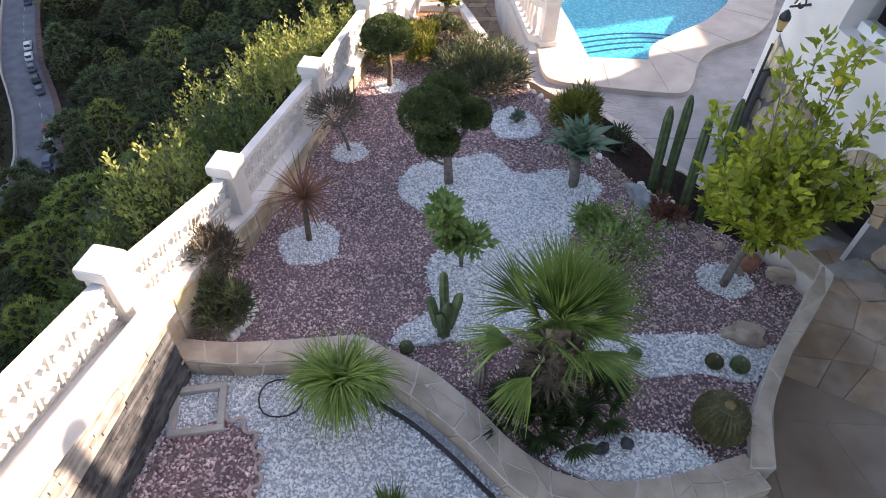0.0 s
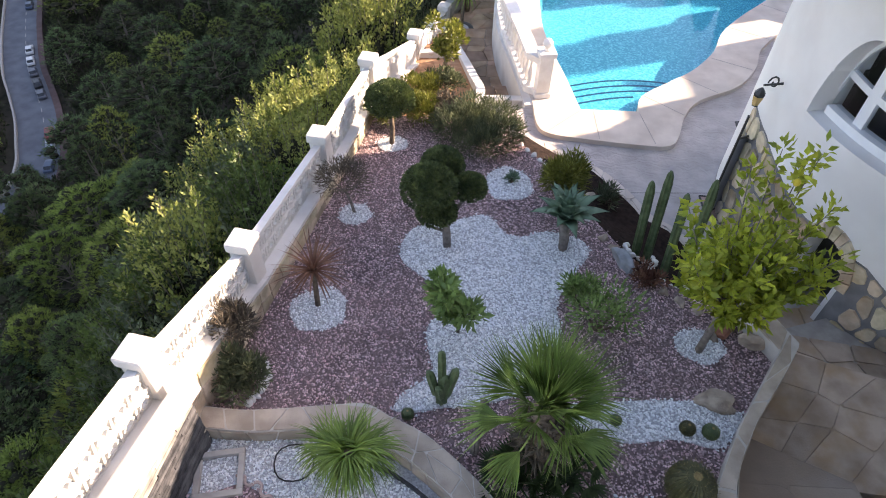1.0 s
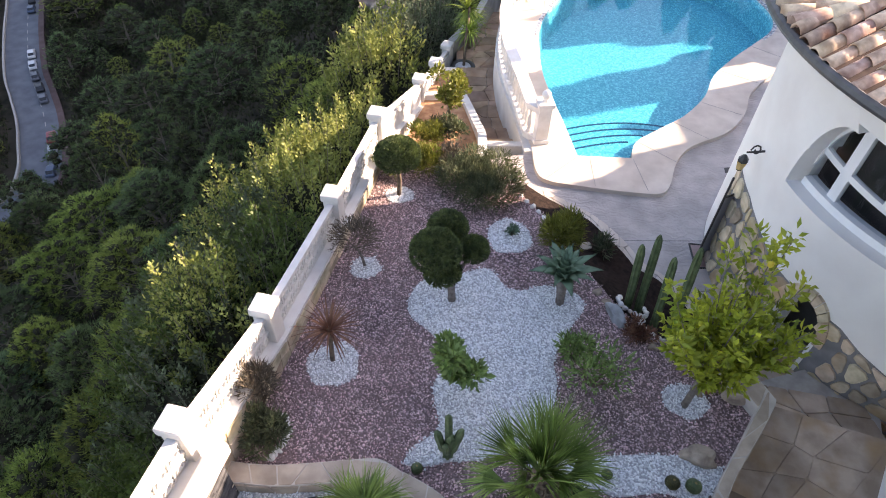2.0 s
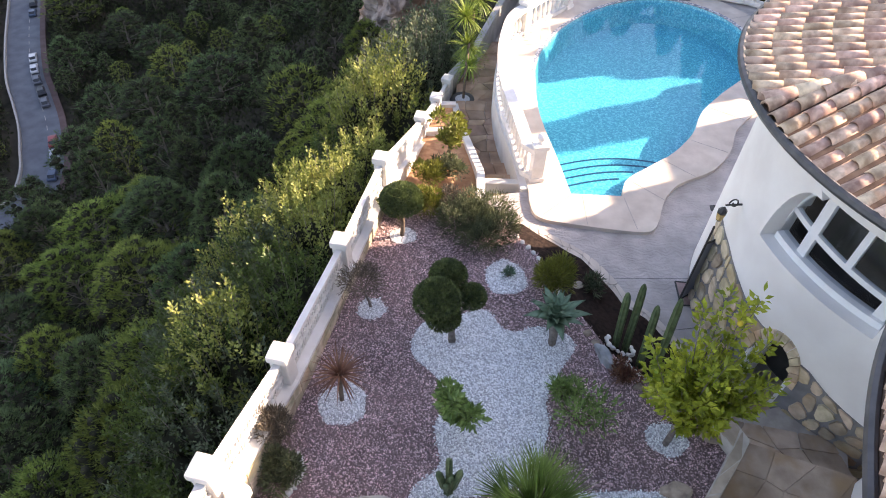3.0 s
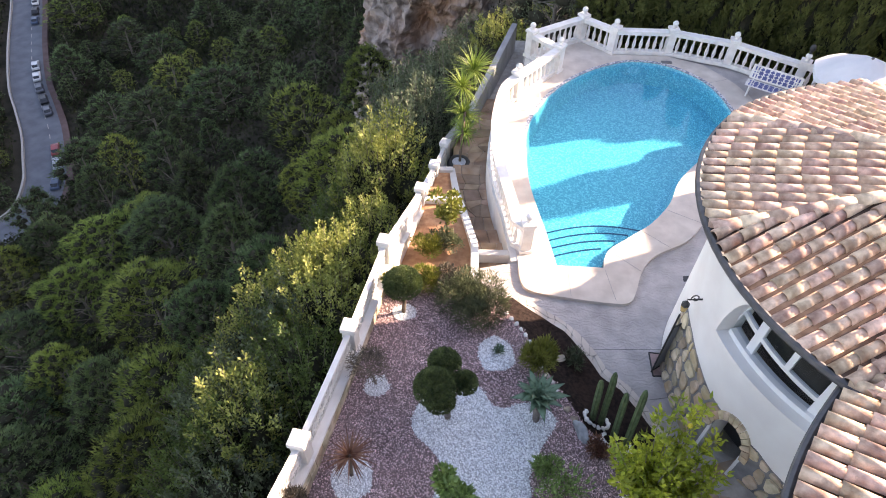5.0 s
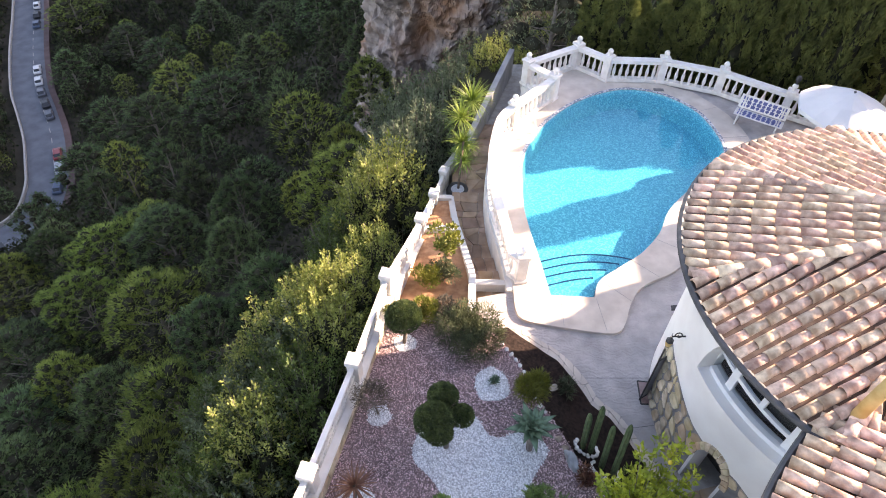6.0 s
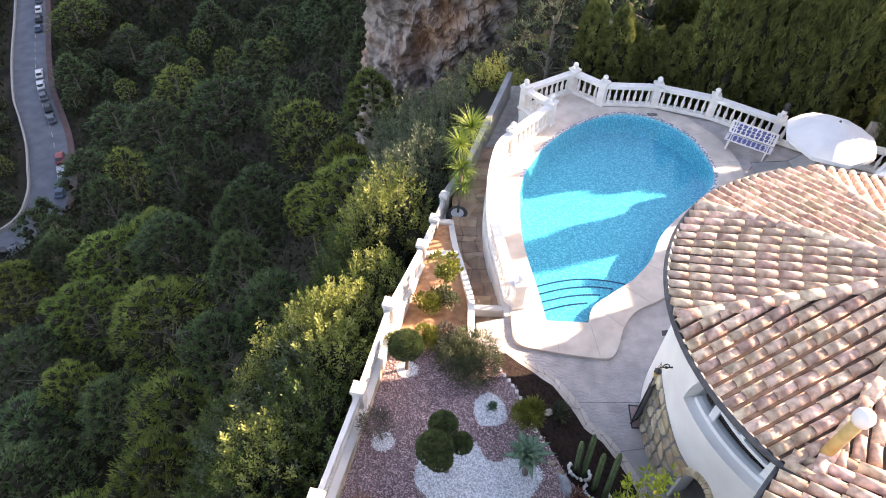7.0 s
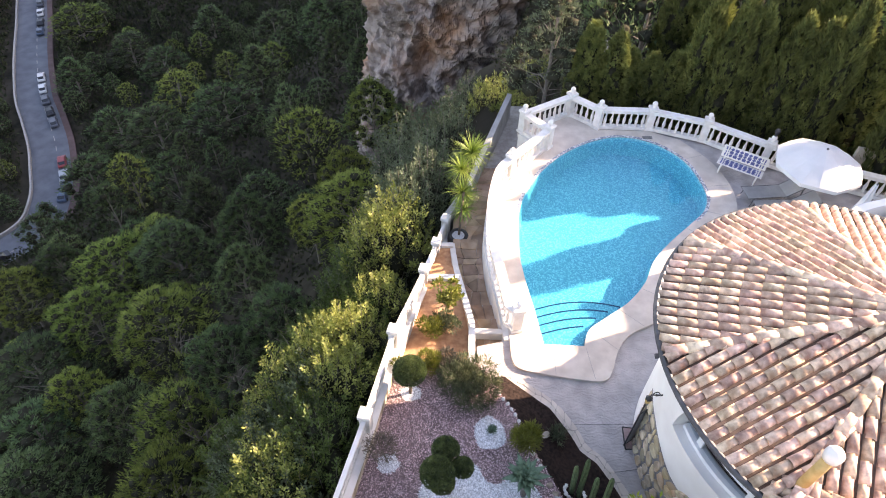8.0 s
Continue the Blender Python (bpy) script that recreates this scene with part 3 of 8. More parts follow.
# joints between the coping slabs, cut as thin dark grooves
bm = bmesh.new()
for (ax, ay), (bx, by) in (((2.0, 9.52), (2.74, 10.22)), ((2.95, 9.3), (2.98, 10.2)), ((3.95, 9.18), (3.85, 10.18)), ((4.72, 10.08), (4.05, 10.75)), ((5.6, 10.85), (4.98, 11.45)), ((6.6, 11.72), (5.8, 12.2)), ((7.4, 13.0), (6.6, 13.55)), ((8.5, 14.05), (7.75, 14.7)), ((9.5, 15.2), (8.55, 15.5)), ((9.78, 16.8), (8.86, 16.7)), ((9.3, 18.4), (8.5, 18.1))):
    d = Vector((bx - ax, by - ay))
    m = Matrix.Translation((ax, ay, 0.001)) @ Matrix.Rotation(math.atan2(d.y, d.x), 4, "Z")
    box(bm, 0.03, -0.006, 0, d.length - 0.02, 0.006, 0.003, m=m)
structure("coping_joint", bm, MORTAR, "fine grey joints between the coping slabs", "joint")

bm = bmesh.new()
prism(bm, [(0.95, 9.2), (1.2, 8.9), (1.62, 9.17), (2.05, 8.86), (2.67, 8.35), (3.03, 7.79), (3.26, 7.26), (3.6, 6.95), (3.9, 6.4), (4.2, 5.6), (4.3, 4.75), (6.5, 4.2), (9.2, 5.5), (9.4, 12.0), (16, 11.5), (17, 16.5), (11.3, 18.2), (9.5, 19.45), (7.7, 20.1), (5.8, 20.15), (4.85, 20.95), (2.8, 19.75), (3.6, 18.75), (2.2, 17.25), (1.75, 16.4), (1.46, 15.1), (1.37, 14.1), (1.41, 13.0), (1.57, 11.9), (1.72, 10.4), (0.95, 10.2)], -0.09, -0.34)
patio_ob = structure("patio", bm, PATIO, "grey-mauve stamped concrete patio around the pool", "patio")
# the patio slab is opened for the basin
bm = bmesh.new()
prism(bm, [Vector((p[0], p[1])) + (Vector((p[0], p[1])) - Vector((5.4, 14.8))).normalized() * 0.08 for p in POOL], 0.5, -1.2)
cut = new("basin_cut", mesh_of(bm, "basin_cut", PATIO))
md = patio_ob.modifiers.new("basin", "BOOLEAN")
md.object, md.solver = cut, "EXACT"
bpy.context.view_layer.update()
_dg = bpy.context.evaluated_depsgraph_get()
opened = bpy.data.meshes.new_from_object(patio_ob.evaluated_get(_dg))
patio_ob.modifiers.clear()
patio_ob.data = opened
bpy.data.objects.remove(cut)

# basin, steps and water
pool = thing("swimming_pool", (5.4, 14.8, -1.6), "kidney-shaped pool lined with blue glass mosaic, filled with clear water", "pool")
bm = bmesh.new()
rim = [bm.verts.new((p[0], p[1], -0.02)) for p in POOL]
low = []
for p in POOL:
    c = Vector((5.4, 14.8))
    q = Vector((p[0], p[1])) + (c - Vector((p[0], p[1]))).normalized() * 0.12
    low.append(bm.verts.new((q.x, q.y, -0.62 - 0.02 * max(0, q.y - 12))))
for i in range(len(rim)):
    j = (i + 1) % len(rim)
    bm.faces.new((rim[i], rim[j], low[j], low[i]))
bmesh.ops.triangulate(bm, faces=[bm.faces.new(low)])
part("basin", bm, MOSAIC, pool, "blue and turquoise mosaic lining")
for k in range(4):
    y = 10.75 + 0.36 * k
    arc = [(2.9 + 0.0 + (x - 2.9), y + 0.42 * math.sin(math.pi * (x - 2.35) / 3.6) - 0.16) for x in np.linspace(2.5, 3.95 + 0.42 * k, 14)]
    ok = [a for a in arc if inside(a, [(p[0], p[1]) for p in POOL])]
    bm = bmesh.new()
    prism(bm, [(2.7, 10.27), (3.8, 10.23)] + [tuple(a) for a in ok[::-1]], -0.2 - 0.1 * k, -0.7)
    st = part("pool_step", bm, MOSAIC, pool)
    bm = bmesh.new()
    ribbon(bm, ok, [(a[0], a[1] - 0.045) for a in ok], -0.192 - 0.1 * k, -0.215 - 0.1 * k)
    part("nosing", bm, NOSING, st, "dark blue tile edge")
bm = bmesh.new()
w = [bm.verts.new((p[0], p[1], -0.1)) for p in POOL]
bmesh.ops.triangulate(bm, faces=[bm.faces.new(w)])
for fc in bm.faces:
    fc.normal_update()
    if fc.normal.z < 0:
        fc.normal_flip()
water_me = bpy.data.meshes.new("water")
bm.to_mesh(water_me)
bm.free()
water_me.materials.append(WATER)
part("water", water_me, WATER, pool, "clear rippled water")
bm = bmesh.new()
far = [p for p in POOL if p[1] > 15.0]
ribbon(bm, far, [Vector((p[0], p[1])) + (Vector((p[0], p[1])) - Vector((5.6, 16))).normalized() * 0.11 for p in far], 0.006, -0.02)
part("rim_tile", bm, material("rim_tile", (0.16, 0.2, 0.26), (0.6, 0.62, 0.63), 16.0, 0.35, 0.0, contrast=(0.47, 0.53)), pool, "patterned blue-white border tile")
bm = bmesh.new()
box(bm, 7.35, 19.27, 0.002, 7.7, 19.42, 0.02)
part("skimmer_lid", bm, GREYMETAL, pool, "dark skimmer cover")

# retaining wall under the terrace, and the lower path with its stairs
bm = bmesh.new()
ret = [Vector(p[:2]) for p in TERRACE_LEFT]
ribbon(bm, offset_line(ret, -0.0), offset_line(ret, 0.16), -0.02, -3.2)
structure("wall_terrace", bm, WHITE, "white rendered retaining wall under the pool balustrade", "wall")
bm = bmesh.new()
for a, b in zip(RAIL_BACK, RAIL_BACK[1:]):
    d = Vector((b[0] - a[0], b[1] - a[1]))
    m = Matrix.Translation((a[0], a[1], 0)) @ Matrix.Rotation(math.atan2(d.y, d.x), 4, "Z")
    box(bm, 0.0, 0.0, -3.4, d.length, 0.2, -0.02, m=m)
structure("wall_back", bm, WHITE, "white rendered terrace edge wall", "wall")


def path_z(y):
    return -0.17 - 0.165 * (min(max(math.floor((y - 10.2) / 0.62), 0), 3) + min(max(math.floor((y - 12.9) / 1.1), 0), 5) * 1.0) - (0.17 if y > 10.2 else 0)


def path_left(y):
    return float(np.interp(y, [9.2, 10.3, 10.9, 12.0, 13.4, 14.8, 16, 18, 20, 23.5], [0.82, 0.86, 0.88, 0.68, 0.48, 0.38, 0.4, 0.95, 1.5, 2.75]))


def path_right(y):
    return float(np.interp(y, [9.2, 10.4, 11.9, 13, 14.1, 15.1, 16.4, 17.1, 19.6, 23.5], [1.9, 1.7, 1.6, 1.44, 1.4, 1.5, 1.8, 2.3, 2.9, 3.6]))


bm = bmesh.new()
edges_y = [10.2]
while edges_y[-1] < 23.4:
    y = edges_y[-1]
    edges_y.append(y + (0.62 if y < 12.6 else 1.1))
for a, b in zip(edges_y, edges_y[1:]):
    z = path_z(a + 0.05)
    prism(bm, [(path_left(a), a), (path_right(a), a), (path_right(b), b + 0.0), (path_left(b), b)], z - 0.03, z - 1.2)
stairs = structure("stairs", bm, MORTAR, "descending path of stepped flagstone treads beside the terrace wall", "stairs")
for k, (a, b) in enumerate(zip(edges_y, edges_y[1:])):
    if a > 19:
        break
    z = path_z(a + 0.05)
    crazy_stones(stairs, lambda u, v, a=a, b=b, z=z: (Vector((path_left(a + (b - a) * v) + (path_right(a + (b - a) * v) - path_left(a + (b - a) * v)) * u, a + (b - a) * v, z - 0.03)), Vector((0, 0, 1))), 3, 1 if b - a < 0.7 else 3, PATHSTONE, "flagstone", 0.03, 0.045, 0.42, random.Random(40 + k))

bm = bmesh.new()
box(bm, 0.86, 10.6, -0.6, 1.72, 10.78, -0.06, 0.02)
structure("path_threshold", bm, WHITE, "low white kerb across the head of the stepped path", "kerb")

# ---- garden bed ----
GARDEN = [(-2.45, 3.2), (-2.0, 3.25), (-1.4, 3.3), (-0.7, 3.35), (-0.43, 3.2), (-0.06, 2.95), (0.34, 2.6), (0.62, 2.3), (0.9, 2.1), (1.14, 1.98), (1.5, 1.97), (1.97, 2.03), (2.6, 2.2), (2.76, 2.54), (2.92, 2.82), (3.22, 3.23), (3.67, 3.77), (3.95, 4.08), (3.8, 4.4), (3.7, 4.65), (3.4, 5.0), (3.0, 5.3), (2.6, 5.8), (2.4, 6.3), (2.15, 6.8), (1.9, 7.4), (1.75, 7.9), (1.4, 8.5), (1.1, 9.1), (0.9, 9.35), (-1.25, 9.35), (-1.33, 9.0)]
bm = bmesh.new()
outline = GARDEN + [(-1.7, 7.1), (-2.1, 5.1), (-2.3, 4.1)]
prism(bm, outline, garden_z, -1.5)
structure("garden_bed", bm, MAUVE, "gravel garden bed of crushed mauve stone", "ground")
BED = [(3.98, 4.6), (4.25, 5.2), (4.1, 5.9), (3.85, 6.45), (3.58, 6.92), (3.24, 7.24), (3.0, 7.77), (2.65, 8.33), (2.03, 8.84), (1.6, 9.15), (1.2, 8.95), (1.42, 8.45), (1.76, 7.9), (1.92, 7.4), (2.16, 6.8), (2.42, 6.3), (2.62, 5.8), (3.02, 5.3), (3.42, 5.0), (3.75, 4.62)]


def bed_z(x, y):
    edge = 1.0 if y < 4.9 else max(0.0, min(1.0, ((3.35 + 0.0 - 0.0) - x + (6.2 - y) * 0.5) / 1.0))
    return 0.02 + (garden_z(x, y) - 0.06) * (0.12 + 0.88 * edge)


bm = bmesh.new()
prism(bm, BED, lambda x, y: bed_z(x, y), -0.5)
bmesh.ops.subdivide_edges(bm, edges=bm.edges[:], cuts=2, use_grid_fill=True)
for v in bm.verts:
    if v.co.z > -0.3:
        v.co.z = max(bed_z(v.co.x, v.co.y), -0.05) + 0.03 * noise.noise((v.co.x * 3, v.co.y * 3, 0))
structure("soil_bed", bm, SOIL, "sloping bed of bare dark soil beside the patio", "ground")
LOWER_Z = 0.84
bm = bmesh.new()
prism(bm, [(-2.5, 3.3), (-2.75, 1.5), (-3.1, -4), (3.1, -4), (2.85, 1.9), (2.5, 2.15), (1.1, 1.95), (0.6, 2.3), (-0.4, 3.2)], LOWER_Z, -1.5)
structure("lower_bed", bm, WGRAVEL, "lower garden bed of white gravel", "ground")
bm = bmesh.new()
prism(bm, [(-2.35, 2.45), (-1.9, 2.62), (-1.62, 2.5), (-1.5, 2.3), (-1.46, 2.0), (-1.5, 1.6), (-1.45, 1.2), (-2.7, 1.0)], LOWER_Z + 0.02, LOWER_Z - 0.1)
structure("lower_mauve_bed", bm, MAUVE, "patch of mauve gravel in the lower bed", "ground")

# white gravel patches lying on the mauve
WHITE_MAIN = spline([(-0.49, 5.9), (-0.36, 6.28), (-0.1, 6.42), (0.3, 6.52), (0.72, 6.62), (0.95, 6.25), (1.2, 6.17), (1.55, 6.28), (1.98, 6.13), (2.07, 5.85), (1.84, 5.5), (1.65, 5.2), (1.5, 4.88), (1.5, 4.5), (1.35, 4.05), (1.2, 3.75), (0.95, 3.6), (0.5, 3.46), (0.1, 3.42), (-0.2, 3.36), (-0.44, 3.4), (-0.3, 3.62), (-0.03, 3.88), (-0.08, 4.2), (-0.1, 4.5), (0.06, 4.8), (0.02, 5.1), (-0.2, 5.4), (-0.42, 5.62)], 4, True)
WHITE_BAND = spline([(1.0, 3.4), (1.46, 3.48), (1.9, 3.51), (2.4, 3.54), (2.9, 3.5), (3.26, 3.38), (3.1, 3.12), (2.87, 2.97), (2.48, 3.07), (2.0, 3.02), (1.75, 3.1), (1.4, 3.18), (1.05, 3.15)], 4, True)
WHITE_NEAR = spline([(0.95, 2.2), (1.25, 2.34), (1.6, 2.44), (2.04, 2.44), (2.16, 2.34), (2.3, 2.16), (1.75, 2.03), (1.3, 2.0)], 4, True)


def disc(cx, cy, rx, ry, seed):
    r = random.Random(seed)
    return spline([(cx + rx * r.uniform(0.9, 1.1) * math.cos(a), cy + ry * r.uniform(0.9, 1.1) * math.sin(a)) for a in [2 * math.pi * k / 12 for k in range(12)]], 3, True)


PATCHES = [WHITE_MAIN, WHITE_BAND, WHITE_NEAR, disc(-1.43, 4.8, 0.34, 0.36, 1), disc(-1.17, 6.62, 0.23, 0.24, 2), disc(-0.73, 8.44, 0.25, 0.22, 3), disc(1.1, 7.39, 0.37, 0.42, 4), disc(3.1, 4.28, 0.28, 0.25, 5)]
for poly in PATCHES:
    bm = bmesh.new()
    prism(bm, poly, lambda x, y: garden_z(x, y) + 0.012, lambda x, y: garden_z(x, y) - 0.05)
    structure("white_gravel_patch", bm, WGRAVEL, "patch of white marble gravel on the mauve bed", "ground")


def pebbles(name, polys, holes, density, size, zf, mat, label, seed):
    """Loose gravel: thousands of small angular chips in one mesh."""
    rng = np.random.default_rng(seed)
    chips_v, chips_f, base = [], [], 0
    pts = []
    for poly in polys:
        p = np.array([(q[0], q[1]) for q in poly])
        lo, hi = p.min(0), p.max(0)
        n = int((hi - lo).prod() * density)
        xy = rng.uniform(lo, hi, size=(n, 2))
        xy = xy[inside_many(xy, [tuple(q) for q in p])]
        for h in holes:
            xy = xy[~inside_many(xy, [(q[0], q[1]) for q in h])]
        pts.append(xy + rng.normal(size=xy.shape) * 0.022)
    xy = np.concatenate(pts)
    n = len(xy)
    shape = np.array([(1, 0, 0), (-0.5, 0.8, 0.1), (-0.6, -0.7, 0), (0.1, 0.05, 0.75), (0.45, 0.55, 0.45), (0.0, -0.3, -0.4)], float)
    tri = np.array([(0, 4, 3), (4, 1, 3), (1, 2, 3), (2, 0, 3), (0, 2, 5), (0, 5, 4), (1, 4, 5), (1, 5, 2)])
    ang = rng.uniform(0, 2 * np.pi, n)
    sc = rng.uniform(0.6, 1.3, (n, 1, 1)) * size
    st = np.stack([rng.uniform(0.7, 1.2, n), rng.uniform(0.5, 1.0, n), rng.uniform(0.5, 0.9, n)], 1)[:, None, :]
    v = shape[None] * st * sc
    tilt = rng.uniform(-0.5, 0.5, n)
    c, s = np.cos(tilt)[:, None], np.sin(tilt)[:, None]
    v = np.stack([v[..., 0], v[..., 1] * c - v[..., 2] * s, v[..., 1] * s + v[..., 2] * c], -1)
    c, s = np.cos(ang)[:, None], np.sin(ang)[:, None]
    v = np.stack([v[..., 0] * c - v[..., 1] * s, v[..., 0] * s + v[..., 1] * c, v[..., 2]], -1)
    z = np.array([zf(x, y) for x, y in xy])
    v += np.concatenate([xy, z[:, None]], 1)[:, None, :]
    f = tri[None] + (np.arange(n) * 6)[:, None, None]
    ob = new(name, cloud_mesh(name, v.reshape(-1, 3), f.reshape(-1, 3), mat))
    return tagged(ob, label, "gravel", kind="stuff")


HOLES = [[(p[0], p[1]) for p in q] for q in PATCHES]
pebbles("mauve_gravel", [[(p[0], p[1]) for p in outline]], HOLES, 1500, 0.018, lambda x, y: garden_z(x, y) + 0.006, MAUVESTONE, "loose crushed mauve gravel", 11)
pebbles("white_gravel", HOLES, [], 2300, 0.02, lambda x, y: garden_z(x, y) + 0.018, WSTONE, "loose white marble gravel on the garden bed", 12)
LOW = [(-2.4, 3.15), (-2.5, 1.9), (-2.6, 0.8), (2.6, 0.8), (2.5, 1.75), (1.1, 1.75), (0.55, 2.0), (-0.4, 2.8), (-1.2, 3.05)]
LOWM = [(-2.45, 2.45), (-1.9, 2.62), (-1.62, 2.5), (-1.5, 2.3), (-1.46, 2.0), (-1.5, 1.6), (-1.45, 1.2), (-2.7, 1.0)]
pebbles("white_gravel", [LOW], [LOWM], 1900, 0.021, lambda x, y: LOWER_Z + 0.006, WSTONE, "loose white marble gravel on the lower bed", 13)
pebbles("mauve_gravel", [LOWM], [], 1100, 0.024, lambda x, y: LOWER_Z + 0.024, MAUVESTONE, "loose crushed mauve gravel in the lower bed", 14)

# ---- kerbs of flat stones ----
def kerb(name, inner, outer, top, bottom, n, seed, label, steps=5):
    inner, outer = spline(inner, steps), spline(outer, steps)
    li, lo = length(inner), length(outer)
    bm = bmesh.new()
    a = [along(inner, li * k / 40)[0] for k in range(41)]
    b = [along(outer, lo * k / 40)[0] for k in range(41)]
    ribbon(bm, a, b, top - 0.007, bottom)
    ob = structure(name, bm, PALEJOINT, label, "kerb")

    def fn(u, v):
        p, q = along(inner, li * u)[0], along(outer, lo * u)[0]
        r = p.lerp(q, v)
        return Vector((r.x, r.y, top - 0.02)), Vector((0, 0, 1))

    def side(u, v):
        q, t = along(outer, lo * u)
        return Vector((q.x, q.y, bottom + (top - 0.03 - bottom) * v)), Vector((t.y, -t.x, 0)) * -SIDE[0]
    SIDE = [1 if (along(outer, lo / 2)[0] - along(inner, li / 2)[0]).dot(Vector((along(outer, lo / 2)[1].y * -1, along(outer, lo / 2)[1].x))) > 0 else -1]
    crazy_stones(ob, fn, n, 1 if n < 9 else 2, KERBSTONE, "slab", 0.02, 0.07, 0.42, random.Random(seed))
    crazy_stones(ob, side, n, 1, KERBSTONE, "facing_stone", 0.016, 0.08, 0.35, random.Random(seed + 1))
    return ob


kerb("kerb_upper", [(-2.42, 3.36), (-1.97, 3.32), (-1.45, 3.35), (-1.03, 3.39), (-0.71, 3.4), (-0.43, 3.24)], [(-2.4, 3.12), (-1.9, 3.08), (-1.45, 3.1), (-1.03, 3.14), (-0.75, 3.12), (-0.5, 2.95)], 1.04, 0.8, 7, 3, "curved kerb of pale flat stones along the upper bed")
kerb("kerb_middle", [(-0.43, 3.24), (-0.06, 3.03), (0.34, 2.67), (0.62, 2.36), (0.88, 2.14), (1.14, 2.02), (1.5, 2.0), (1.97, 2.06), (2.58, 2.24)], [(-0.5, 2.95), (-0.16, 2.72), (0.2, 2.4), (0.48, 2.1), (0.72, 1.87), (1.05, 1.74), (1.5, 1.7), (2.0, 1.77), (2.7, 1.95)], 1.07, 0.8, 13, 5, "winding kerb of pale crazy-paved stone round the palm bed")
kerb("kerb_patio", [(2.57, 2.1), (2.72, 2.54), (2.89, 2.82), (3.19, 3.23), (3.64, 3.77), (3.87, 4.06), (3.76, 4.37), (3.6, 4.7)], [(2.78, 2.1), (2.9, 2.54), (3.05, 2.82), (3.34, 3.23), (3.82, 3.77), (4.14, 4.16), (4.02, 4.45), (3.84, 4.85)], 1.1, 0.1, 6, 7, "grey-cream stone kerb curving beside the patio steps", 1)

# ---- the patio steps down to the arch ----
bm = bmesh.new()
prism(bm, [(2.75, 1.95), (2.9, 2.54), (3.05, 2.82), (3.36, 3.22), (4.3, 2.72), (4.6, 0.0), (4.6, -5), (2.9, -5)], 0.72, -0.6)
upper_patio = structure("upper_patio", bm, STEPSTONE, "tan flagstone patio at the top of the steps", "patio")
bm = bmesh.new()
prism(bm, [(3.36, 3.22), (3.82, 3.77), (4.14, 4.16), (4.4, 4.4), (5.75, 3.9), (5.2, 2.6), (4.3, 2.72)], 0.54, -0.6)
landing = structure("landing", bm, FLAG, "tan flagstone landing with a worn surface", "patio")
bm = bmesh.new()
prism(bm, [(4.14, 4.16), (4.4, 4.4), (5.75, 3.9), (6.0, 4.6), (5.2, 5.1), (4.35, 4.85), (3.95, 4.75)], 0.34, -0.5)
lower_step = structure("lower_step", bm, MORTAR, "step of irregular tan flagstones below the landing", "step")
bm = bmesh.new()
prism(bm, [(3.95, 4.75), (4.35, 4.85), (5.2, 5.1), (5.6, 5.4), (4.9, 5.75), (4.25, 5.2)], 0.14, -0.5)
lowest_step = structure("lowest_step", bm, MORTAR, "lowest flagstone step before the arched opening", "step")
crazy_stones(landing, lambda u, v: (Vector((3.36 + 0.94 * u, 3.22 - 0.5 * u, 0.54)).lerp(Vector((4.4 + 1.35 * u, 4.4 - 0.5 * u, 0.54)), v), Vector((0, 0, 1))), 3, 3, FLAG, "slab", 0.012, 0.03, 0.42, random.Random(73))
crazy_stones(upper_patio, lambda u, v: (Vector((2.78 + 1.8 * u, -0.6, 0.72)).lerp(Vector((3.0, 2.72, 0.72)).lerp(Vector((4.28, 2.66, 0.72)), u), v), Vector((0, 0, 1))), 2, 3, STEPSTONE, "slab", 0.01, 0.012, 0.3, random.Random(74))
crazy_stones(lower_step, lambda u, v: (Vector((4.15 + 1.7 * u - 0.1 * v, 4.3 - 0.35 * u + 0.62 * v, 0.34)), Vector((0, 0, 1))), 4, 2, FLAG, "flagstone", 0.025, 0.05, 0.3, random.Random(71))
crazy_stones(lowest_step, lambda u, v: (Vector((4.05 + 1.25 * u + 0.15 * v, 4.82 + 0.3 * u + 0.4 * v, 0.14)), Vector((0, 0, 1))), 3, 1, FLAG, "flagstone", 0.025, 0.05, 0.25, random.Random(72))

# crazy-paved border between the soil bed and the patio
border = spline([(1.3, 9.12), (1.62, 9.17), (2.05, 8.86), (2.67, 8.35), (3.03, 7.79), (3.26, 7.26), (3.6, 6.95), (3.87, 6.45), (4.12, 5.9), (4.26, 5.3)], 4)
outer_b = offset_line(border, 0.27)
bm = bmesh.new()
ribbon(bm, border, outer_b, -0.075, -0.3)
bord = structure("bed_border", bm, MORTAR, "low border of pale crazy paving round the soil bed", "border")
lb, lo_ = length(border), length(outer_b)
crazy_stones(bord, lambda u, v: (Vector((*along(border, lb * u)[0].lerp(along(outer_b, lo_ * u)[0], v), -0.075)), Vector((0, 0, 1))), 22, 2, COPING, "slab", 0.02, 0.06, 0.4, random.Random(91), corner=0.12)


# ---- fence wall ----
POSTS = [(-2.88, 1.0, 2.95), (-2.62, 3.2, 2.36), (-2.2, 5.0, 1.87), (-1.68, 7.35, 1.6), (-1.2, 9.75, 1.38), (-0.52, 12.75, 0.22), (-0.17, 14.3, -0.27), (0.14, 15.7, -0.6)]


